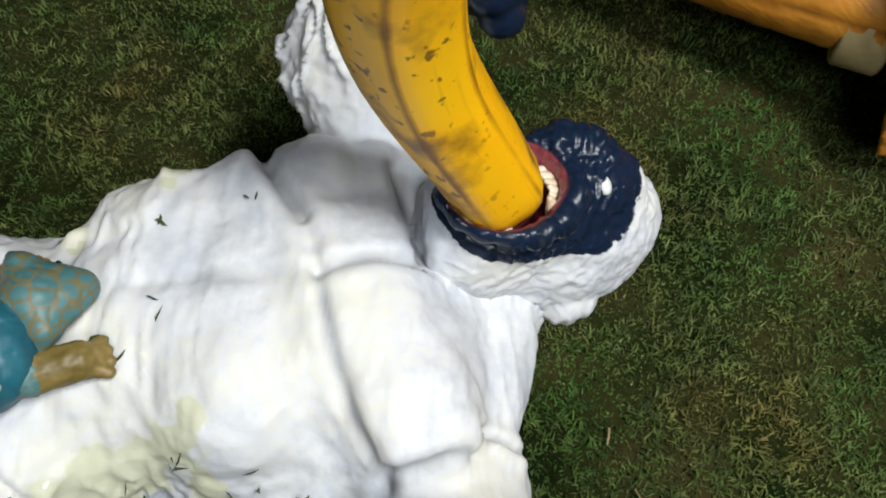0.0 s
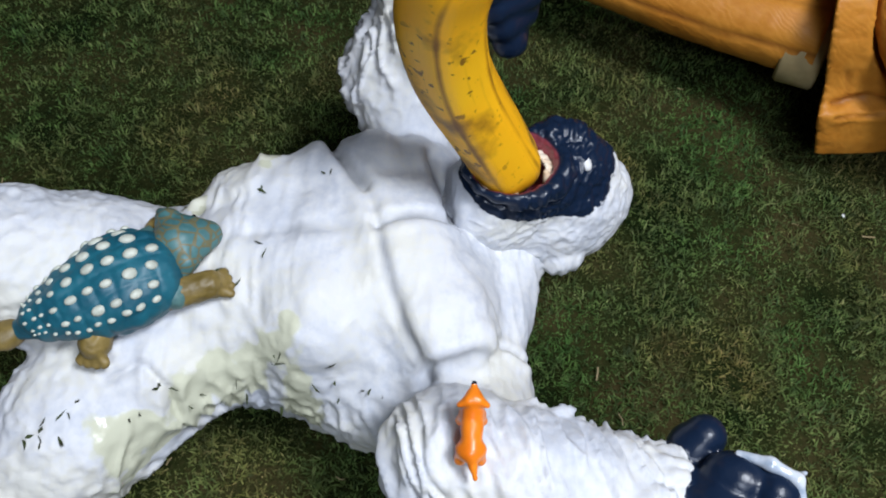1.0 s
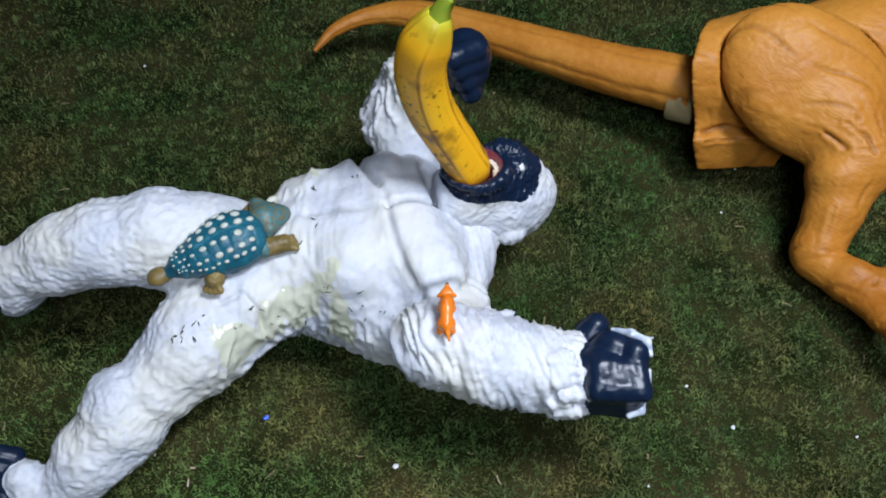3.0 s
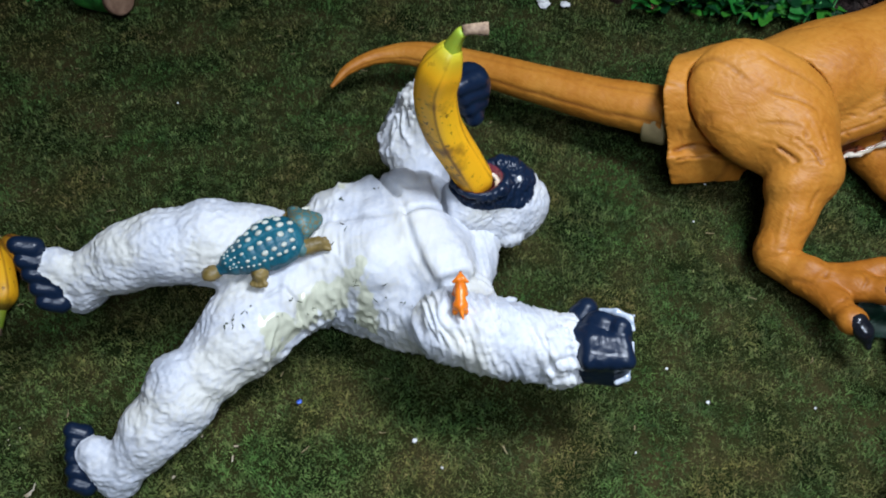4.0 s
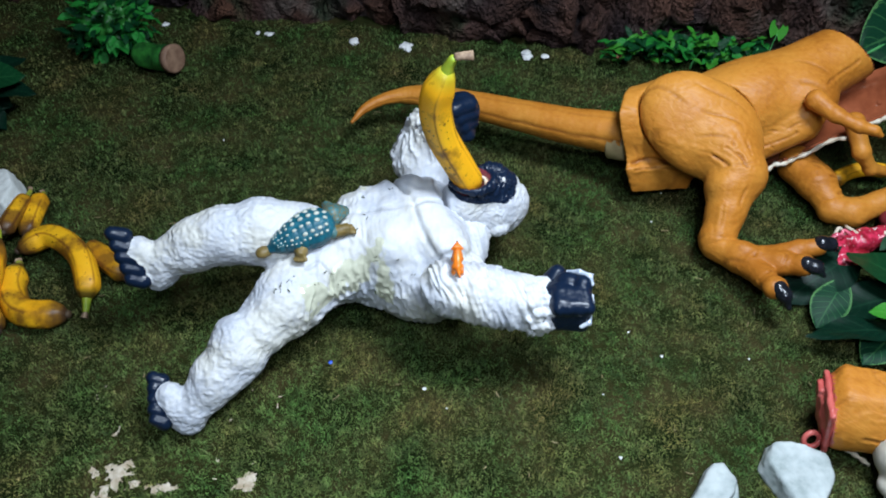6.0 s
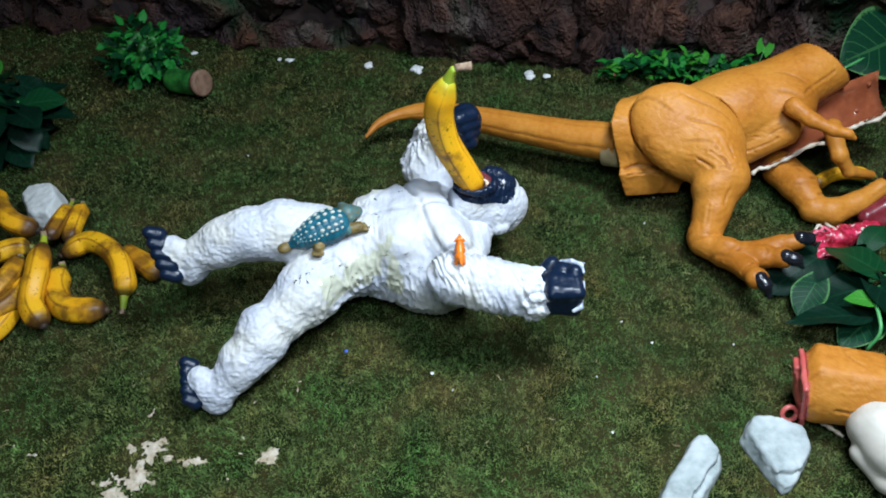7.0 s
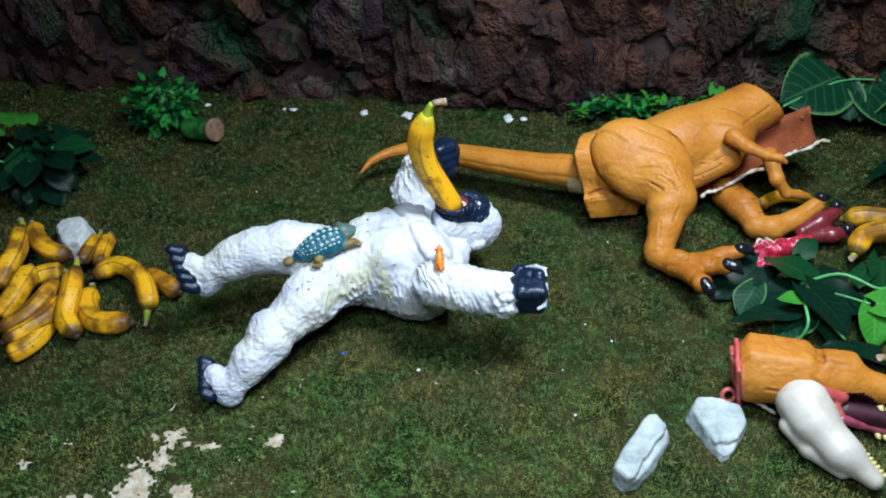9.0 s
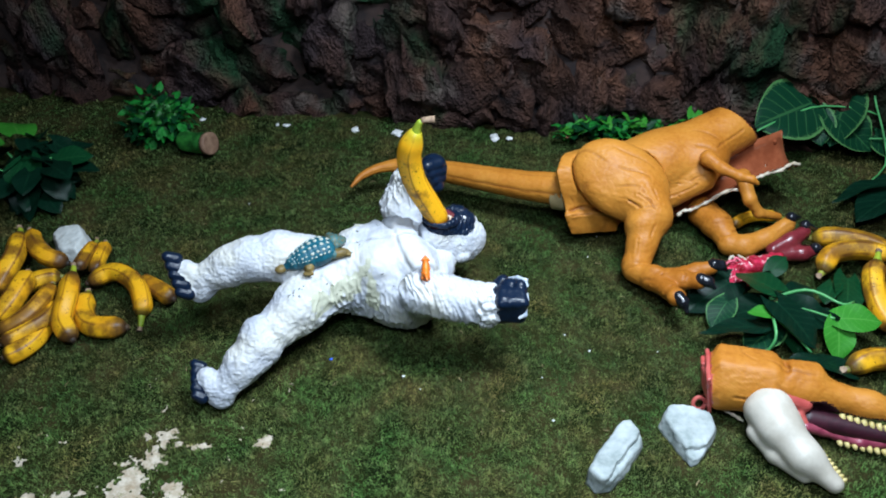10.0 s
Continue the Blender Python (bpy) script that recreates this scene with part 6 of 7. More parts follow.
# ---- the loose head ----
def loose_head():
    root = thing("broken_dinosaur_toy", (0.5, -0.11, 0.0), "torn off orange toy dinosaur head with open jaws on turf", "broken toy")
    q = [cap((0.418, -0.078, 0.042), (0.47, -0.092, 0.045), 0.037, 0.035, 0, 0.02), egg((0.5, -0.1, 0.049), (0.042, 0.03, 0.03), (0, 0, -12), 0, 0.015),
         cap((0.52, -0.106, 0.05), (0.585, -0.13, 0.043), 0.022, 0.0175, 0, 0.015), cap((0.585, -0.13, 0.043), (0.67, -0.166, 0.033), 0.0175, 0.014, 0, 0.015), slab((0.513, -0.093, 0.069), (0.02, 0.012, 0.011), (0, 3, -8), 0, 0.014, 0.006),
         slab((0.443, -0.074, 0.072), (0.036, 0.022, 0.01), (0, 3, -15), 0, 0.018, 0.006), egg((0.488, -0.088, 0.087), (0.004, 0.03, 0.009), (0, 0, -12), 0, 0.006, -1),
         slab((0.381, -0.075, 0.045), (0.02, 0.06, 0.06), (0, -9, -14), 1, 0.002, 0.002, -1),
         egg((0.6, -0.162, 0.022), (0.095, 0.022, 0.018), (0, 0, -20), 2, 0.002, -1), egg((0.52, -0.145, 0.034), (0.032, 0.021, 0.024), (0, 0, -16), 2, 0.002, -1)]
    folds = [([(0.42, -0.1, 0.07), (0.45, -0.108, 0.072), (0.475, -0.118, 0.066)], 0.8, 0.0014), ([(0.42, -0.115, 0.05), (0.44, -0.12, 0.052), (0.46, -0.128, 0.05)], 0.7, 0.0014), ([(0.44, -0.06, 0.083), (0.452, -0.085, 0.083), (0.455, -0.11, 0.072)], 0.5, 0.0012),
             ([(0.487, -0.07, 0.082), (0.49, -0.095, 0.08), (0.482, -0.118, 0.066)], 1.0, 0.0016), ([(0.53, -0.1, 0.074), (0.56, -0.115, 0.062), (0.6, -0.135, 0.054)], 0.6, 0.0014), ([(0.43, -0.055, 0.08), (0.46, -0.06, 0.085), (0.48, -0.07, 0.083)], 0.5, 0.0012)]
    skull = part("skull", grown("skull", q, 0.002, wrinkled(0.0022, (1, -0.3, 0), folds), marks=washed((1, -0.3, 0), folds)), [TAN, CORAL, MAROON], root, "wrinkled orange tan skull")
    part("collar", grown("collar", [slab((0.3995, -0.076, 0.042), (0.003, 0.029, 0.032), (0, -9, -14), 0, 0.003, 0.0025), egg((0.397, -0.076, 0.041), (0.006, 0.02, 0.02), (0, -9, -14), 0, 0.003), slab((0.395, -0.06, 0.056), (0.003, 0.008, 0.01), (0, -9, -14), 0, 0.002, 0.002)], 0.0015, lambda p, n, slot: 0.001 * cloudy(p * 120, 44, 2)), CORAL, root, "coral red neck joint")
    part("torn_edge", swept("torn_edge", bow([(0.399, -0.082, 0.013), (0.41, -0.092, 0.011), (0.424, -0.104, 0.011), (0.437, -0.12, 0.012)], 24), [0.0022 + 0.0008 * math.sin(i * 1.9) for i in range(24)], 8), CREAM, skull, "torn pale pink edge")
    part("ring", swept("ring", [(0.386 + 0.008 * math.cos(a), -0.094 + 0.008 * math.sin(a) * 0.4, 0.02 + 0.008 * math.sin(a)) for a in np.linspace(0, 2 * math.pi, 18)], [0.0028] * 18, 8), CORAL, root, "small red loop")
    part("palate", grown("palate", [cap((0.512, -0.132, 0.026), (0.655, -0.176, 0.015), 0.015, 0.009, 0, 0.01)], 0.0025), MAROON, root, "dark red inside of the mouth")
    part("cheek", grown("cheek", [cap((0.482, -0.116, 0.054), (0.505, -0.128, 0.048), 0.012, 0.009, 0, 0.006), cap((0.497, -0.135, 0.036), (0.503, -0.146, 0.028), 0.008, 0.006, 0, 0.006)], 0.002), CORAL, root, "coral red cheek")
    part("gum", grown("gum", rope([(0.503, -0.147, 0.028), (0.525, -0.148, 0.02), (0.543, -0.151, 0.015), (0.57, -0.163, 0.012), (0.605, -0.166, 0.013), (0.66, -0.18, 0.012)], [0.007, 0.006, 0.006, 0.0065, 0.0065, 0.006], 0, 0.004), 0.002), GUM, root, "pink gum line")
    for i in range(15):
        f = i / 14
        a = np.array((0.55 + 0.112 * f, -0.137 - 0.041 * f, 0.037 - 0.008 * f))
        part("tooth", swept("tooth", [a, a + (0, -0.0055, -0.003), a + (0.0005, -0.0085, -0.005)], [0.0038, 0.0035, 0.0016], 8), TOOTH, skull, "yellowed tooth")
        b = np.array((0.545 + 0.112 * f, -0.157 - 0.026 * f - 0.006 * math.sin(f * 3), 0.011))
        part("tooth", swept("tooth", [b, b + (0, -0.0045, -0.001), b + (0.0005, -0.0075, -0.002)], [0.0036, 0.0033, 0.0014], 8), TOOTH, skull, "yellowed tooth")
    jaw_q = [egg((0.461, -0.127, 0.041), (0.026, 0.024, 0.026), (0, 0, -30), 0, 0.008)]
    jaw_q += rope([(0.462, -0.13, 0.04), (0.467, -0.157, 0.036), (0.485, -0.191, 0.027), (0.512, -0.222, 0.014)], [0.0255, 0.023, 0.018, 0.011], 0, 0.02)
    jaw_q += rope([(0.443, -0.147, 0.022), (0.457, -0.178, 0.017), (0.484, -0.207, 0.011)], [0.012, 0.0115, 0.0085], 0, 0.004)
    jaw = part("jaw", grown("jaw", jaw_q, 0.002, lambda p, n, s: 0.0006 * cloudy(p * 40, 91, 2) - 0.0004 * strokes(p, (0.4, -0.9, -0.2), 95) - 0.0022 * creased(p, [([(0.446, -0.127, 0.05), (0.458, -0.156, 0.045), (0.485, -0.187, 0.033), (0.515, -0.222, 0.02)], 1.0, 0.003)])[0]), BONE, root, "smooth white bone coloured jaw")
    for i in range(9):
        a = np.array((0.502 + 0.02 * i / 8, -0.185 - 0.036 * i / 8, 0.031 - 0.014 * i / 8))
        part("tooth", swept("tooth", [a, a + (0.003, 0.001, 0.002), a + (0.005, 0.0015, 0.003)], [0.003, 0.0026, 0.001], 8), TOOTH, jaw, "yellowed tooth")



loose_head()


# ---- stones, meat ----
def boulder(outline, height, tilt, steps, seed, label, skin=None):
    """A broken stone: a many-sided block with worn edges, a sloping top and flat chips; steps: (x, y, angle, drop) of a ledge."""
    cx, cy = np.mean([v[0] for v in outline]), np.mean([v[1] for v in outline])
    sides = []
    for i in range(len(outline)):
        a, b = np.array(outline[i]) - (cx, cy), np.array(outline[(i + 1) % len(outline)]) - (cx, cy)
        n = np.array((b[1] - a[1], a[0] - b[0]))
        n = n / np.linalg.norm(n)
        n = n if n @ a > 0 else -n
        sides.append((n, n @ a))
    rng = random.Random(seed)
    leans = [rng.uniform(0.1, 0.32) for _ in sides]

    def dist(p):
        q = p - (cx, cy, 0)
        walls = [(q[:, 0] * n[0] + q[:, 1] * n[1] - d + lean * (q[:, 2] - 0.3 * height)) / math.hypot(1, lean) for (n, d), lean in zip(sides, leans)]
        top = q[:, 2] - height - tilt[0] * q[:, 0] - tilt[1] * q[:, 1]
        for x, y, turn, drop in steps:
            side = (q[:, 0] - x) * math.cos(radians(turn)) + (q[:, 1] - y) * math.sin(radians(turn))
            top = np.where(side > 0.001 * np.sin(q[:, 0] * 300), top + drop, top)
        walls += [top, -q[:, 2] - 0.002]
        share = np.stack(walls) / 0.0016
        most = share.max(0)
        return 0.0016 * (most + np.log(np.exp(share - most).sum(0)))

    reach = max(math.hypot(v[0] - cx, v[1] - cy) for v in outline) + 0.012
    block = (dist, np.array((cx - reach, cy - reach, -0.006)), np.array((cx + reach, cy + reach, height * 1.6)), 0, 0.004, 1)
    mesh = grown("rock", [block], 0.0016, lambda p, n, slot: 0.002 * cloudy(p * 34, seed, 2) + 0.0009 * cloudy(p * 130, seed + 3, 2))
    return alone("rock", mesh, [skin or ROCK], (cx, cy, 0.0), label, "rock", "pale stones")


def meat():
    q = rope([(0.505, 0.168, 0.018), (0.54, 0.178, 0.022), (0.585, 0.19, 0.026)], [0.01, 0.013, 0.009], 0, 0.01) + [egg((0.52, 0.155, 0.012), (0.022, 0.012, 0.01), (0, 0, 20), 0, 0.006)]
    mesh = grown("meat_scrap", q, 0.002, lambda p, n, s: 0.003 * np.abs(cloudy(p * 120, 7, 2)))
    root = thing("meat_scrap", (0.545, 0.185, 0.0), "glistening red and pink meat scrap at the dinosaur's feet", "meat")
    flesh = part("flesh", mesh, MEAT, root)
    part("fat_edge", swept("fat_edge", bow([(0.5, 0.162, 0.018), (0.525, 0.168, 0.02), (0.55, 0.176, 0.018), (0.58, 0.188, 0.03)], 24), [0.0022] * 24, 8), CREAM, flesh, "whitish fat edge")

    rng = random.Random(8)
    for i in range(9):
        x, y = 0.505 + 0.07 * rng.random(), 0.158 + 0.03 * rng.random()
        part("ribbon", swept("ribbon", bow([(x, y, 0.026), (x + rng.uniform(-0.012, 0.012), y + rng.uniform(-0.008, 0.008), 0.034), (x + rng.uniform(-0.02, 0.02), y + rng.uniform(-0.012, 0.012), 0.03)], 10), [0.0022] * 10, 7), PINK if i % 3 else CREAM, flesh, "pink torn strip")


boulder([(0.222, -0.195), (0.231, -0.173), (0.28, -0.113), (0.294, -0.113), (0.304, -0.136), (0.3, -0.154), (0.252, -0.21), (0.235, -0.213)], 0.024, (0.05, -0.1), [(0.012, -0.004, -38, 0.0075)], 3, "long pale grey stone lying on the turf")
boulder([(0.331, -0.116), (0.344, -0.092), (0.363, -0.091), (0.4, -0.11), (0.4, -0.134), (0.367, -0.177), (0.355, -0.18), (0.342, -0.149)], 0.021, (-0.05, 0.08), [(0.004, -0.03, -80, 0.006)], 8, "angular pale grey stone beside the loose head")
boulder([(-0.623, 0.34), (-0.612, 0.364), (-0.573, 0.366), (-0.55, 0.326), (-0.556, 0.287), (-0.592, 0.293)], 0.036, (0.1, 0.1), [], 14, "white stone behind the heap of bananas", ROCK_WHITE)
meat()


# ---- leaves ----
def leaf_mesh(name, length, width, heart=0.25, fold=0.12, curl=0.25):
    """A pointed leaf along +x from its stalk, slightly folded and curled, with its own length and breadth as UV."""
    nu, nv = 12, 7
    verts, uvs = [], []
    for i in range(nu + 1):
        u = i / nu
        half = width / 2 * (math.sin(math.pi * min(1, u * 0.92 + 0.1)) ** 0.75) * (1 - 0.25 * u) * 1.1
        if i == nu:
            half = 0.0004
        for j in range(nv):
            v = 2 * j / (nv - 1) - 1
            back = heart * width * abs(v) ** 1.6 * max(0, 1 - u * 2.6)
            z = fold * half * abs(v) + 0.03 * length * math.sin(9 * u + 3 * v) * abs(v) - curl * length * u * u * 0.7
            verts.append((length * u - back, half * v, z))
            uvs.append((u, j / (nv - 1)))
    faces = [(i * nv + j, (i + 1) * nv + j, (i + 1) * nv + j + 1, i * nv + j + 1) for i in range(nu) for j in range(nv - 1)]
    mesh = mesh_of(name, verts, faces)
    layer = mesh.uv_layers.new(name="UVMap")
    idx = np.zeros(len(mesh.loops), np.int32)
    mesh.loops.foreach_get("vertex_index", idx)
    layer.data.foreach_set("uv", np.array(uvs)[idx].ravel())
    return mesh


LEAVES = {}


def leaf(parent, at, yaw, pitch, roll, size, material, kind="heart"):
    key = (kind, material.name)
    if key not in LEAVES:
        LEAVES[key] = leaf_mesh("leaf", 1, {"heart": 0.85, "long": 0.45, "small": 0.6, "round": 1.0}[kind], 0.3 if kind in ("heart", "round") else 0.05, curl=0.1 if kind == "round" else 0.25)
        LEAVES[key].materials.append(material)
    m = Matrix.LocRotScale(at, Euler((radians(roll), radians(-pitch), radians(yaw))), (size, size, size))
    part("leaf", LEAVES[key], None, parent, m=m)


def stalk(parent, pts, r=0.0022, material=None):
    part("stem", swept("stem", bow(pts, 14), np.linspace(r, r * 0.7, 14), 8), material or VINE, parent, "light green stem")


def vine():
    root = thing("vine_plant", (0.545, 0.04, 0.0), "green heart leaved vine lying between the dinosaur's foot and head", "plant")
    for base, tip, roll, mat, kind in (
            ((0.542, 0.087, 0.05), (0.506, 0.144, 0.04), 10, LEAF_MID, "heart"), ((0.492, 0.133, 0.03), (0.424, 0.097, 0.008), -10, LEAF_DARK, "heart"), ((0.475, 0.09, 0.03), (0.445, 0.055, 0.012), 0, LEAF_EDGE, "heart"),
            ((0.515, 0.028, 0.034), (0.425, 0.037, 0.026), 12, LEAF_DARK, "long"), ((0.517, 0.035, 0.054), (0.488, 0.044, 0.05), 0, LEAF_LIME, "heart"), ((0.532, 0.055, 0.055), (0.57, -0.01, 0.03), -12, LEAF_DARK, "heart"),
            ((0.545, 0.06, 0.045), (0.605, 0.03, 0.03), 10, LEAF_DARK, "heart"), ((0.61, 0.022, 0.05), (0.665, 0.014, 0.046), 15, LEAF_LIME, "heart"), ((0.606, 0.018, 0.045), (0.599, -0.024, 0.014), -8, LEAF_LIME, "heart"),
            ((0.575, -0.025, 0.022), (0.515, -0.028, 0.018), 10, LEAF_DARK, "long"), ((0.572, -0.03, 0.022), (0.612, -0.056, 0.014), -10, LEAF_DARK, "heart"), ((0.635, 0.105, 0.042), (0.61, 0.074, 0.034), 20, LEAF_MID, "heart"),
            ((0.658, 0.112, 0.045), (0.642, 0.058, 0.026), -20, LEAF_MID, "heart"), ((0.56, 0.152, 0.032), (0.59, 0.172, 0.042), 20, LEAF_MID, "heart"), ((0.54, 0.08, 0.03), (0.475, 0.075, 0.012), 0, LEAF_DARK, "heart"),
            ((0.53, 0.04, 0.022), (0.48, 0.005, 0.01), 0, LEAF_EDGE, "heart"), ((0.54, 0.03, 0.02), (0.555, -0.015, 0.008), 0, LEAF_MID, "long"), ((0.57, 0.09, 0.03), (0.61, 0.12, 0.025), 10, LEAF_DARK, "heart"), ((0.59, 0.06, 0.024), (0.635, 0.045, 0.014), 0, LEAF_DARK, "heart")):
        d = Vector(tip) - Vector(base)
        leaf(root, base, math.degrees(math.atan2(d.y, d.x)), math.degrees(math.asin(d.z / d.length)) + 8, roll, d.length * 1.02, mat, kind)
    stalk(root, [(0.535, 0.06, 0.05), (0.519, 0.035, 0.054), (0.512, -0.004, 0.046), (0.5, -0.012, 0.02)], 0.0026)
    stalk(root, [(0.53, 0.075, 0.045), (0.585, 0.08, 0.054), (0.621, 0.048, 0.053), (0.645, 0.06, 0.045)], 0.0026)
    stalk(root, [(0.522, 0.03, 0.05), (0.54, 0.004, 0.042), (0.562, -0.014, 0.022)], 0.0026)
    stalk(root, [(0.602, 0.022, 0.05), (0.57, 0.05, 0.045), (0.54, 0.065, 0.04)], 0.0018)


def back_leaves():
    root = thing("creeper_plant", (0.78, 0.5, 0.0), "large variegated green creeper leaves before the rock wall", "plant")
    for base, tip, roll, mat, kind in (
            ((0.762, 0.56, 0.097), (0.627, 0.5, 0.068), -38, LEAF_EDGE, "round"),
            ((0.771, 0.55, 0.08), (0.773, 0.5, 0.024), 20, LEAF_EDGE, "round"),
            ((0.827, 0.56, 0.105), (0.783, 0.5, 0.017), 20, LEAF_EDGE, "round"),
            ((0.803, 0.54, 0.078), (0.868, 0.48, 0.016), 20, LEAF_EDGE, "round"),
            ((0.807, 0.57, 0.074), (0.896, 0.58, 0.117), 38, LEAF_EDGE, "round"),
            ((0.777, 0.57, 0.087), (0.749, 0.57, 0.118), 10, LEAF_MID, "heart"),
            ((0.878, 0.52, 0.043), (0.926, 0.48, 0.003), 20, LEAF_EDGE, "round"),
            ((0.84, 0.36, 0.05), (0.735, 0.347, 0.03), 20, LEAF_DARK, "long"), ((0.85, 0.33, 0.05), (0.75, 0.29, 0.03), 20, LEAF_DARK, "heart"), ((0.88, 0.37, 0.05), (0.8, 0.32, 0.02), 10, LEAF_DARK, "heart"),
            ((0.88, 0.606, 0.265), (0.782, 0.606, 0.25), 35, LEAF_MID, "long"), ((0.91, 0.45, 0.12), (0.87, 0.4, 0.09), 30, LEAF_DARK, "heart")):
        d = Vector(tip) - Vector(base)
        leaf(root, base, math.degrees(math.atan2(d.y, d.x)), math.degrees(math.asin(d.z / d.length)) + 6, roll, d.length * (0.85 if kind == "round" else 1.05), mat, kind)
    stalk(root, [(0.644, 0.5, 0.077), (0.7, 0.53, 0.083), (0.763, 0.55, 0.093), (0.821, 0.54, 0.095), (0.867, 0.53, 0.086), (0.928, 0.52, 0.058)], 0.0021)
    stalk(root, [(0.733, 0.55, 0.085), (0.775, 0.53, 0.053), (0.817, 0.52, 0.04), (0.889, 0.5, 0.047), (0.945, 0.5, 0.039)], 0.0021)
    stalk(root, [(0.862, 0.56, 0.152), (0.865, 0.53, 0.109), (0.877, 0.5, 0.066), (0.879, 0.46, 0.018), (0.816, 0.4, 0.011), (0.78, 0.38, -0.0)], 0.0021)
    stalk(root, [(0.88, 0.6, 0.262), (0.92, 0.56, 0.2), (0.9, 0.45, 0.1), (0.89, 0.4, -0.004)], 0.003)


def left_plant():
    root = thing("leafy_plant", (-0.72, 0.51, 0.0), "dark green broad leaved plant on the turf", "plant")
    rng = random.Random(5)
    for i in range(44):
        a = i * 137.5
        r = 0.01 + 0.06 * rng.random()
        leaf(root, (-0.71 + r * math.cos(radians(a)), 0.515 + r * math.sin(radians(a)), 0.02 + 0.075 * rng.random()), a + rng.uniform(-20, 20), rng.uniform(-45, 10), rng.uniform(-30, 30), rng.uniform(0.045, 0.07), LEAF_DARK if i % 9 else LEAF_MID, "heart")
    for i in range(5):
        stalk(root, [(-0.72, 0.52, 0.0), (-0.72 + 0.02 * math.cos(i * 1.3), 0.52 + 0.02 * math.sin(i * 1.3), 0.05), (-0.72 + 0.05 * math.cos(i * 1.3), 0.52 + 0.05 * math.sin(i * 1.3), 0.08)], 0.002)
    leaf(root, (-0.76, 0.6, 0.09), 120, 0, 20, 0.09, LEAF_LIME, "heart")
    leaf(root, (-0.8, 0.56, 0.08), 160, 0, -20, 0.09, LEAF_LIME, "heart")


def shrub():
    root = thing("plastic_shrub", (-0.51, 0.72, 0.0), "bright green plastic shrub lying with its cut stump", "shrub")
    rng = random.Random(9)
    for i in range(295):
        d = Vector((rng.gauss(0, 1), rng.gauss(0, 1), rng.gauss(0, 1))).normalized()
        rad = 0.022 + 0.043 * rng.random()
        at = Vector((-0.525, 0.715, 0.052)) + Vector((d.x * rad * 1.15, d.y * rad * 0.9, d.z * rad * 0.85))
        yaw = math.degrees(math.atan2(d.y, d.x)) + rng.uniform(-60, 60)
        leaf(root, at, yaw, rng.uniform(-30, 40) + 30 * d.z, rng.uniform(-50, 50), rng.uniform(0.016, 0.028), (LEAF_BRIGHT, LEAF_BRIGHT, LEAF_MID, LEAF_BRIGHT, LEAF_MID)[i % 5], "small")
    for i in range(7):
        a = i * 0.9
        stalk(root, [(-0.45, 0.67, 0.03), (-0.49, 0.7, 0.045 + 0.01 * math.sin(a)), (-0.53 + 0.03 * math.cos(a), 0.73 + 0.03 * math.sin(a), 0.06 + 0.03 * math.sin(a * 2))], 0.003, MOSS)
    part("inner_tuft", grown("inner_tuft", [egg((-0.525, 0.715, 0.05), (0.045, 0.036, 0.034), (0, 0, 0), 0, 0.01)], 0.003, lambda p, n, s: 0.012 * cloudy(p * 70, 6, 2)), MOSS, root, "tangled green middle")
    base = grown("stump", [cap((-0.462, 0.655, 0.026), (-0.424, 0.638, 0.028), 0.02, 0.021, 0, 0.01)], 0.003, lambda p, n, s: 0.002 * cloudy(p * 60, 4, 2))
    part("stump", base, MOSS, root, "mossy green stump")
    part("cut_face", swept("cut_face", [(-0.413, 0.634, 0.029), (-0.403, 0.631, 0.031), (-0.4015, 0.6305, 0.0313)], [0.024, 0.025, 0.022], 20, lambda a, u: 1 + 0.08 * math.sin(2 * a + 1)), STUMP, root, "pale brown cut face")


def sprigs():
    """Low plastic sprigs along the foot of the wall."""
    rng = random.Random(21)
    for n, (x, y) in enumerate(((0.33, 0.625), (0.365, 0.628), (0.4, 0.63), (0.46, 0.62), (0.43, 0.6), (0.52, 0.6), (0.49, 0.615))):
        root = thing("fern_sprig", (x, y, 0.0), "low bright green plastic sprig at the wall's foot", "plant", "sprigs along the wall")
        for i in range(38):
            a = rng.uniform(0, 360)
            leaf(root, (x + rng.uniform(-0.035, 0.035), y + rng.uniform(-0.02, 0.02), 0.008 + 0.03 * rng.random()), a, rng.uniform(0, 50), rng.uniform(-40, 40), rng.uniform(0.016, 0.032), (LEAF_BRIGHT, LEAF_MID, LEAF_LIME)[i % 3], "small" if i % 2 else "long")
        stalk(root, [(x, y, -0.002), (x + 0.004, y, 0.015), (x + 0.01, y - 0.006, 0.035)], 0.0015)
    root = thing("round_leaf_sprig", (0.56, 0.6, 0.0), "single round bright green leaf by the wall", "plant")
    leaf(root, (0.555, 0.6, 0.055), 60, 30, 20, 0.035, LEAF_LIME, "heart")
    stalk(root, [(0.55, 0.598, -0.002), (0.552, 0.599, 0.03), (0.556, 0.6, 0.056)], 0.0012)
    root = thing("pink_flower", (0.318, 0.622, 0.0), "tiny pink flower in the sprigs", "flower")
    for i in range(5):
        small_egg("petal", (0.318 + 0.004 * math.cos(i * 1.257), 0.62 + 0.004 * math.sin(i * 1.257), 0.014), (0.0035, 0.0025, 0.0015), (0, 0, i * 72), CORAL, root, "", 5)
    stalk(root, [(0.318, 0.622, -0.002), (0.318, 0.621, 0.006), (0.318, 0.62, 0.013)], 0.001)


vine()
back_leaves()
left_plant()
shrub()
sprigs()


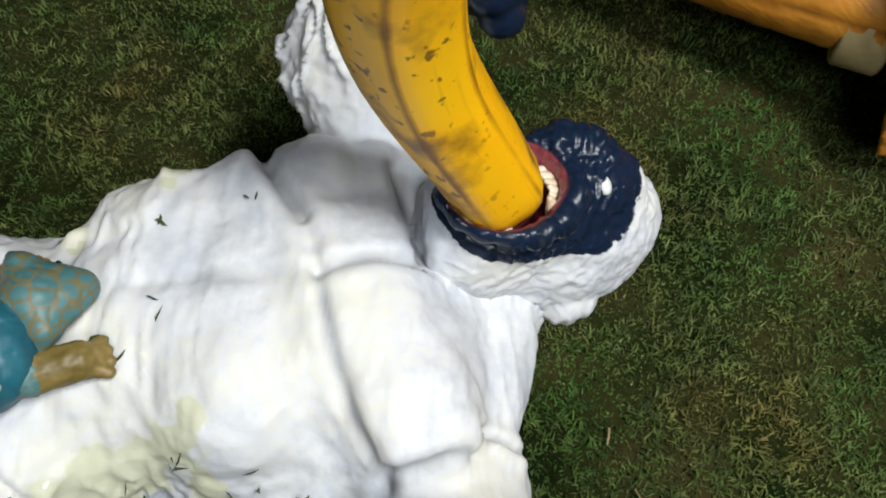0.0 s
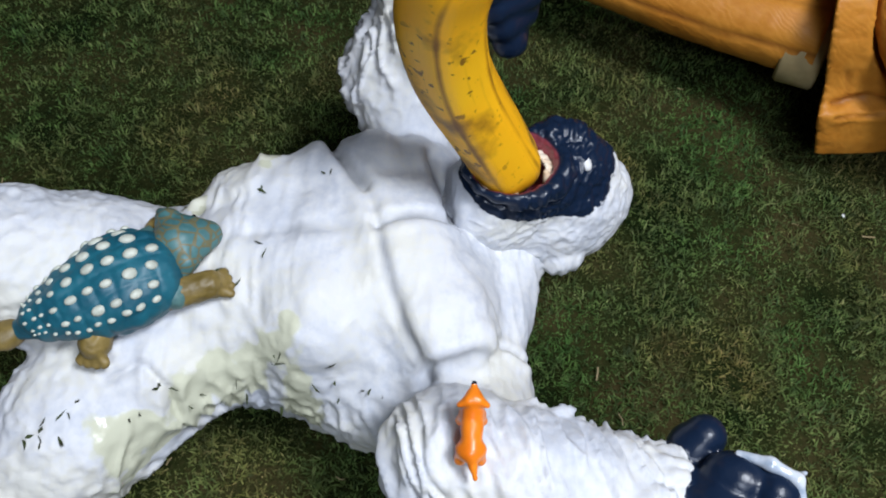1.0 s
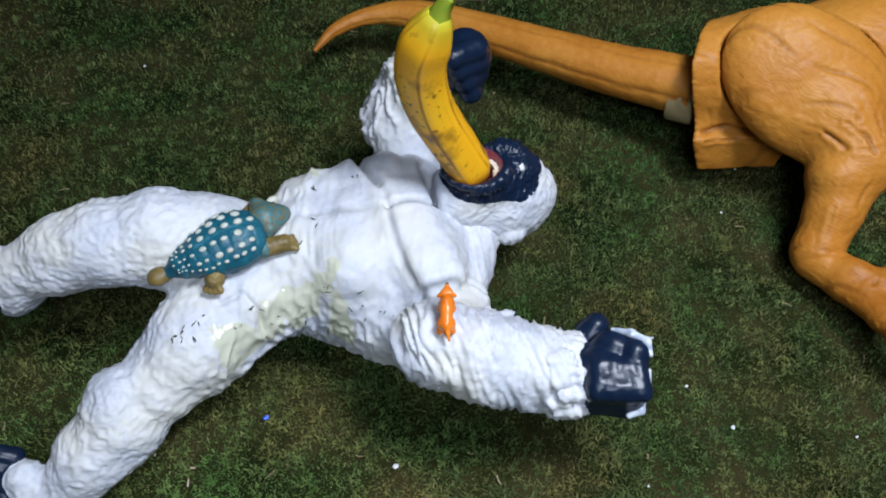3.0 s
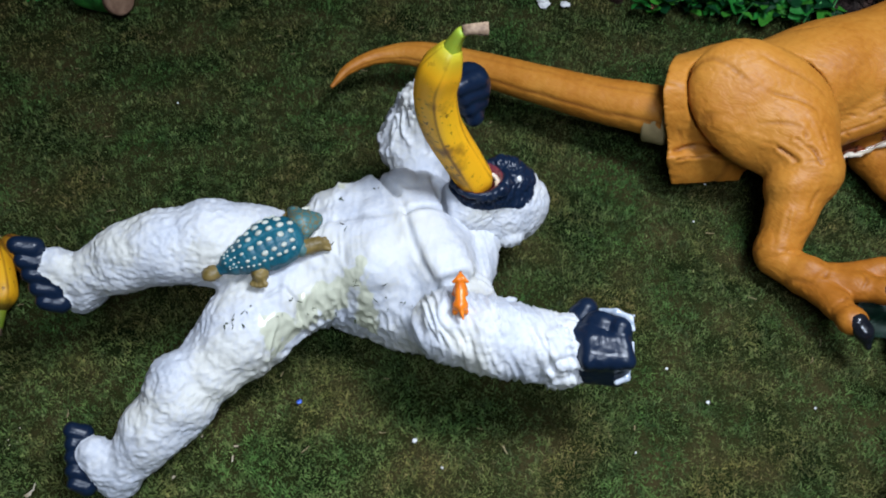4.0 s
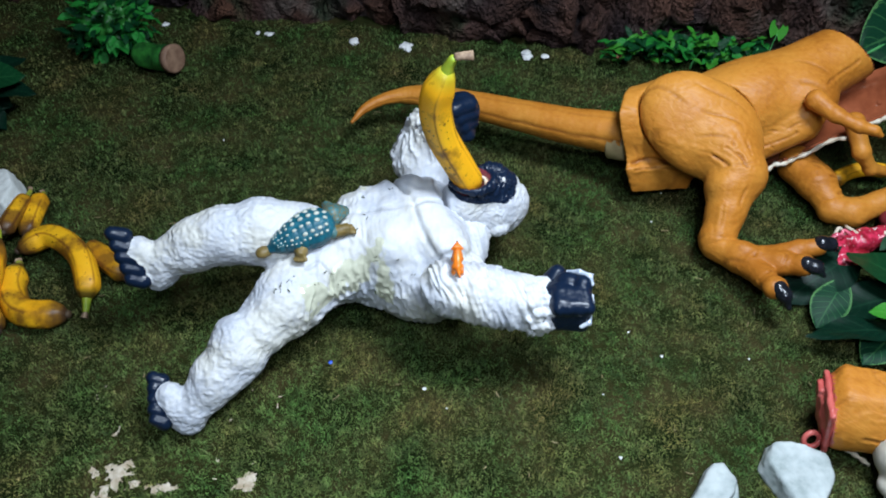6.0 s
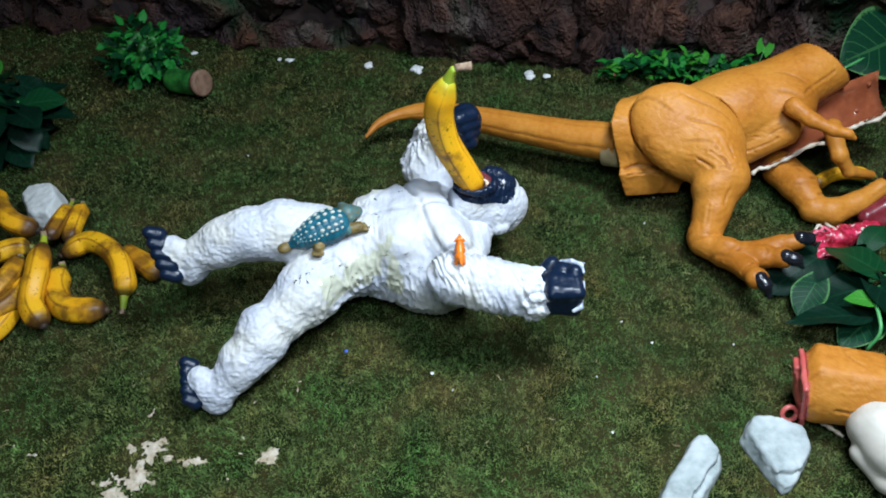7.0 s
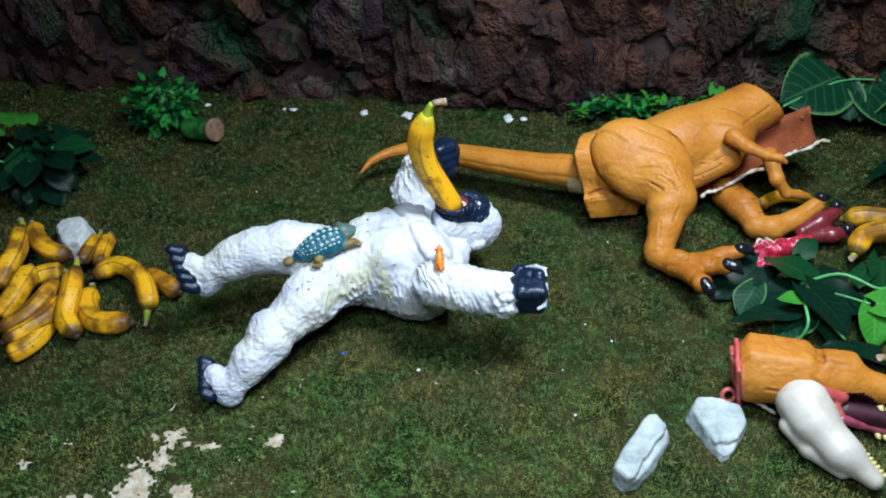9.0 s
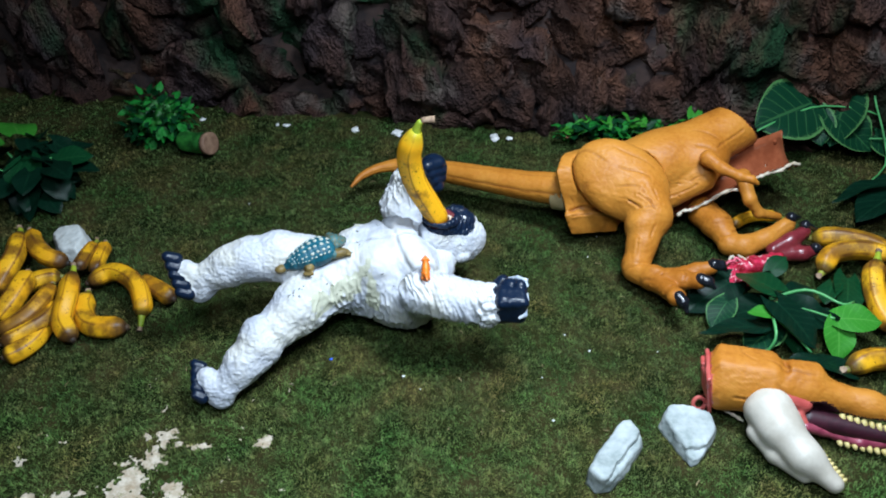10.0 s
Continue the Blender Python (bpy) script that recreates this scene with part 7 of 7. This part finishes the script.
# ---- crumbs and flecks ----
def crumb(name, x, y, r, material, label, z=None):
    bm = bmesh.new()
    bmesh.ops.create_icosphere(bm, subdivisions=2, radius=r)
    for v in bm.verts:
        v.co *= 1 + 0.9 * noise.noise(v.co * (1.1 / r) + Vector((x * 90, y * 90, 0)))
        v.co.z *= 0.5
    mesh = bpy.data.meshes.new(name)
    bm.to_mesh(mesh)
    bm.free()
    mesh.materials.append(material)
    ob = new(name, mesh)
    ob.matrix_basis = Matrix.Translation((x, y, 0.002 if z is None else z))
    tagged(ob, label, "crumb", "crumbs on the turf")


for x, y, r in ((-0.004, -0.005, 0.0028), (0.264, 0.028, 0.0022), (0.233, 0.064, 0.0018), (0.196, -0.097, 0.0026), (0.296, 0.245, 0.0018), (0.09, 0.26, 0.0026), (0.32, 0.3, 0.002), (0.02, -0.031, 0.0016),
                (-0.12, 0.71, 0.009), (-0.03, 0.69, 0.011), (0.17, 0.65, 0.011), (0.2, 0.645, 0.007), (-0.27, 0.745, 0.007), (-0.29, 0.75, 0.004), (-0.46, 0.79, 0.006), (0.62, 0.47, 0.003), (0.19, -0.02, 0.0015), (0.36, 0.02, 0.0016), (-0.3, 0.45, 0.002), (0.1, 0.5, 0.002)):
    crumb("white_crumb", x, y, r * (0.65 if y < 0.6 else 0.9), WHITE_BIT, "tiny white crumb on the turf")
crumb("blue_crumb", -0.11, 0.035, 0.0022, BLUE_BIT, "tiny blue crumb on the turf")


# ---- rock wall behind, stone by stone ----
def stone_shape(seed):
    rng = random.Random(seed)
    bm = bmesh.new()
    bmesh.ops.create_cube(bm, size=1)
    bmesh.ops.subdivide_edges(bm, edges=bm.edges, cuts=8, use_grid_fill=True)
    off = Vector((rng.uniform(-9, 9), rng.uniform(-9, 9), rng.uniform(-9, 9)))
    planes = [(Vector((rng.uniform(-1, 1), rng.uniform(-1, 0.2), rng.uniform(-1, 1))).normalized(), rng.uniform(0.6, 0.95)) for _ in range(7)]
    for v in bm.verts:
        p = v.co * 2
        r = (abs(p.x) ** 6 + abs(p.y) ** 6 + abs(p.z) ** 6) ** (1 / 6)
        p = p / max(r, 1e-6) * max(abs(p.x), abs(p.y), abs(p.z))
        p *= 1 + 0.3 * noise.noise(p * 0.9 + off)
        for n, d in planes:
            over = p.dot(n) - d
            if over > 0:
                p -= n * over * 0.85
        p += p.normalized() * (0.2 * noise.noise(p * 3.1 + off) + 0.1 * noise.noise(p * 6.5 - off))
        v.co = (p + Vector((noise.noise(p * 1.7 + off), noise.noise(p * 1.7 - off), noise.noise(p * 1.7 + off * 2))) * 0.3) * 0.5
    mesh = bpy.data.meshes.new("stone")
    bm.to_mesh(mesh)
    bm.free()
    for f in mesh.polygons:
        f.use_smooth = True
    mesh.materials.append(STONE)
    return mesh


def rock_wall():
    lean = math.degrees(math.atan(-0.24))
    mesh = box_mesh("rock_wall", (0, 0, 0), (1.35, 0.1, 0.45))
    mesh.materials.append(GROUT)
    wall = new("rock_wall", mesh)
    wall.matrix_basis = pose(0.03, 0.87, 0.4, 0, 0, lean)
    tagged(wall, "dark reddish brown rough stone wall with green moss", "wall", kind="structure")
    shapes = [stone_shape(i) for i in range(10)]
    rng = random.Random(4)
    z = -0.03
    while z < 0.66:
        h = rng.uniform(0.05, 0.1)
        x = -1.3 + rng.uniform(0, 0.08)
        while x < 1.3:
            w = rng.uniform(0.045, 0.12)
            tall = h * rng.uniform(1.2, 2.3)
            m = pose(x + w / 2, -0.075 + rng.uniform(-0.025, 0.02), z + h / 2 - 0.4 + rng.uniform(-0.02, 0.02), rng.uniform(-12, 12), rng.uniform(-16, 16), rng.uniform(-12, 12)) @ Matrix.Diagonal((w * rng.uniform(1.25, 1.6), rng.uniform(0.1, 0.15), tall, 1))
            ob = part("stone", shapes[rng.randrange(10)], None, wall)
            ob.matrix_parent_inverse = Matrix()
            ob.matrix_basis = m
            x += w
        z += h


rock_wall()
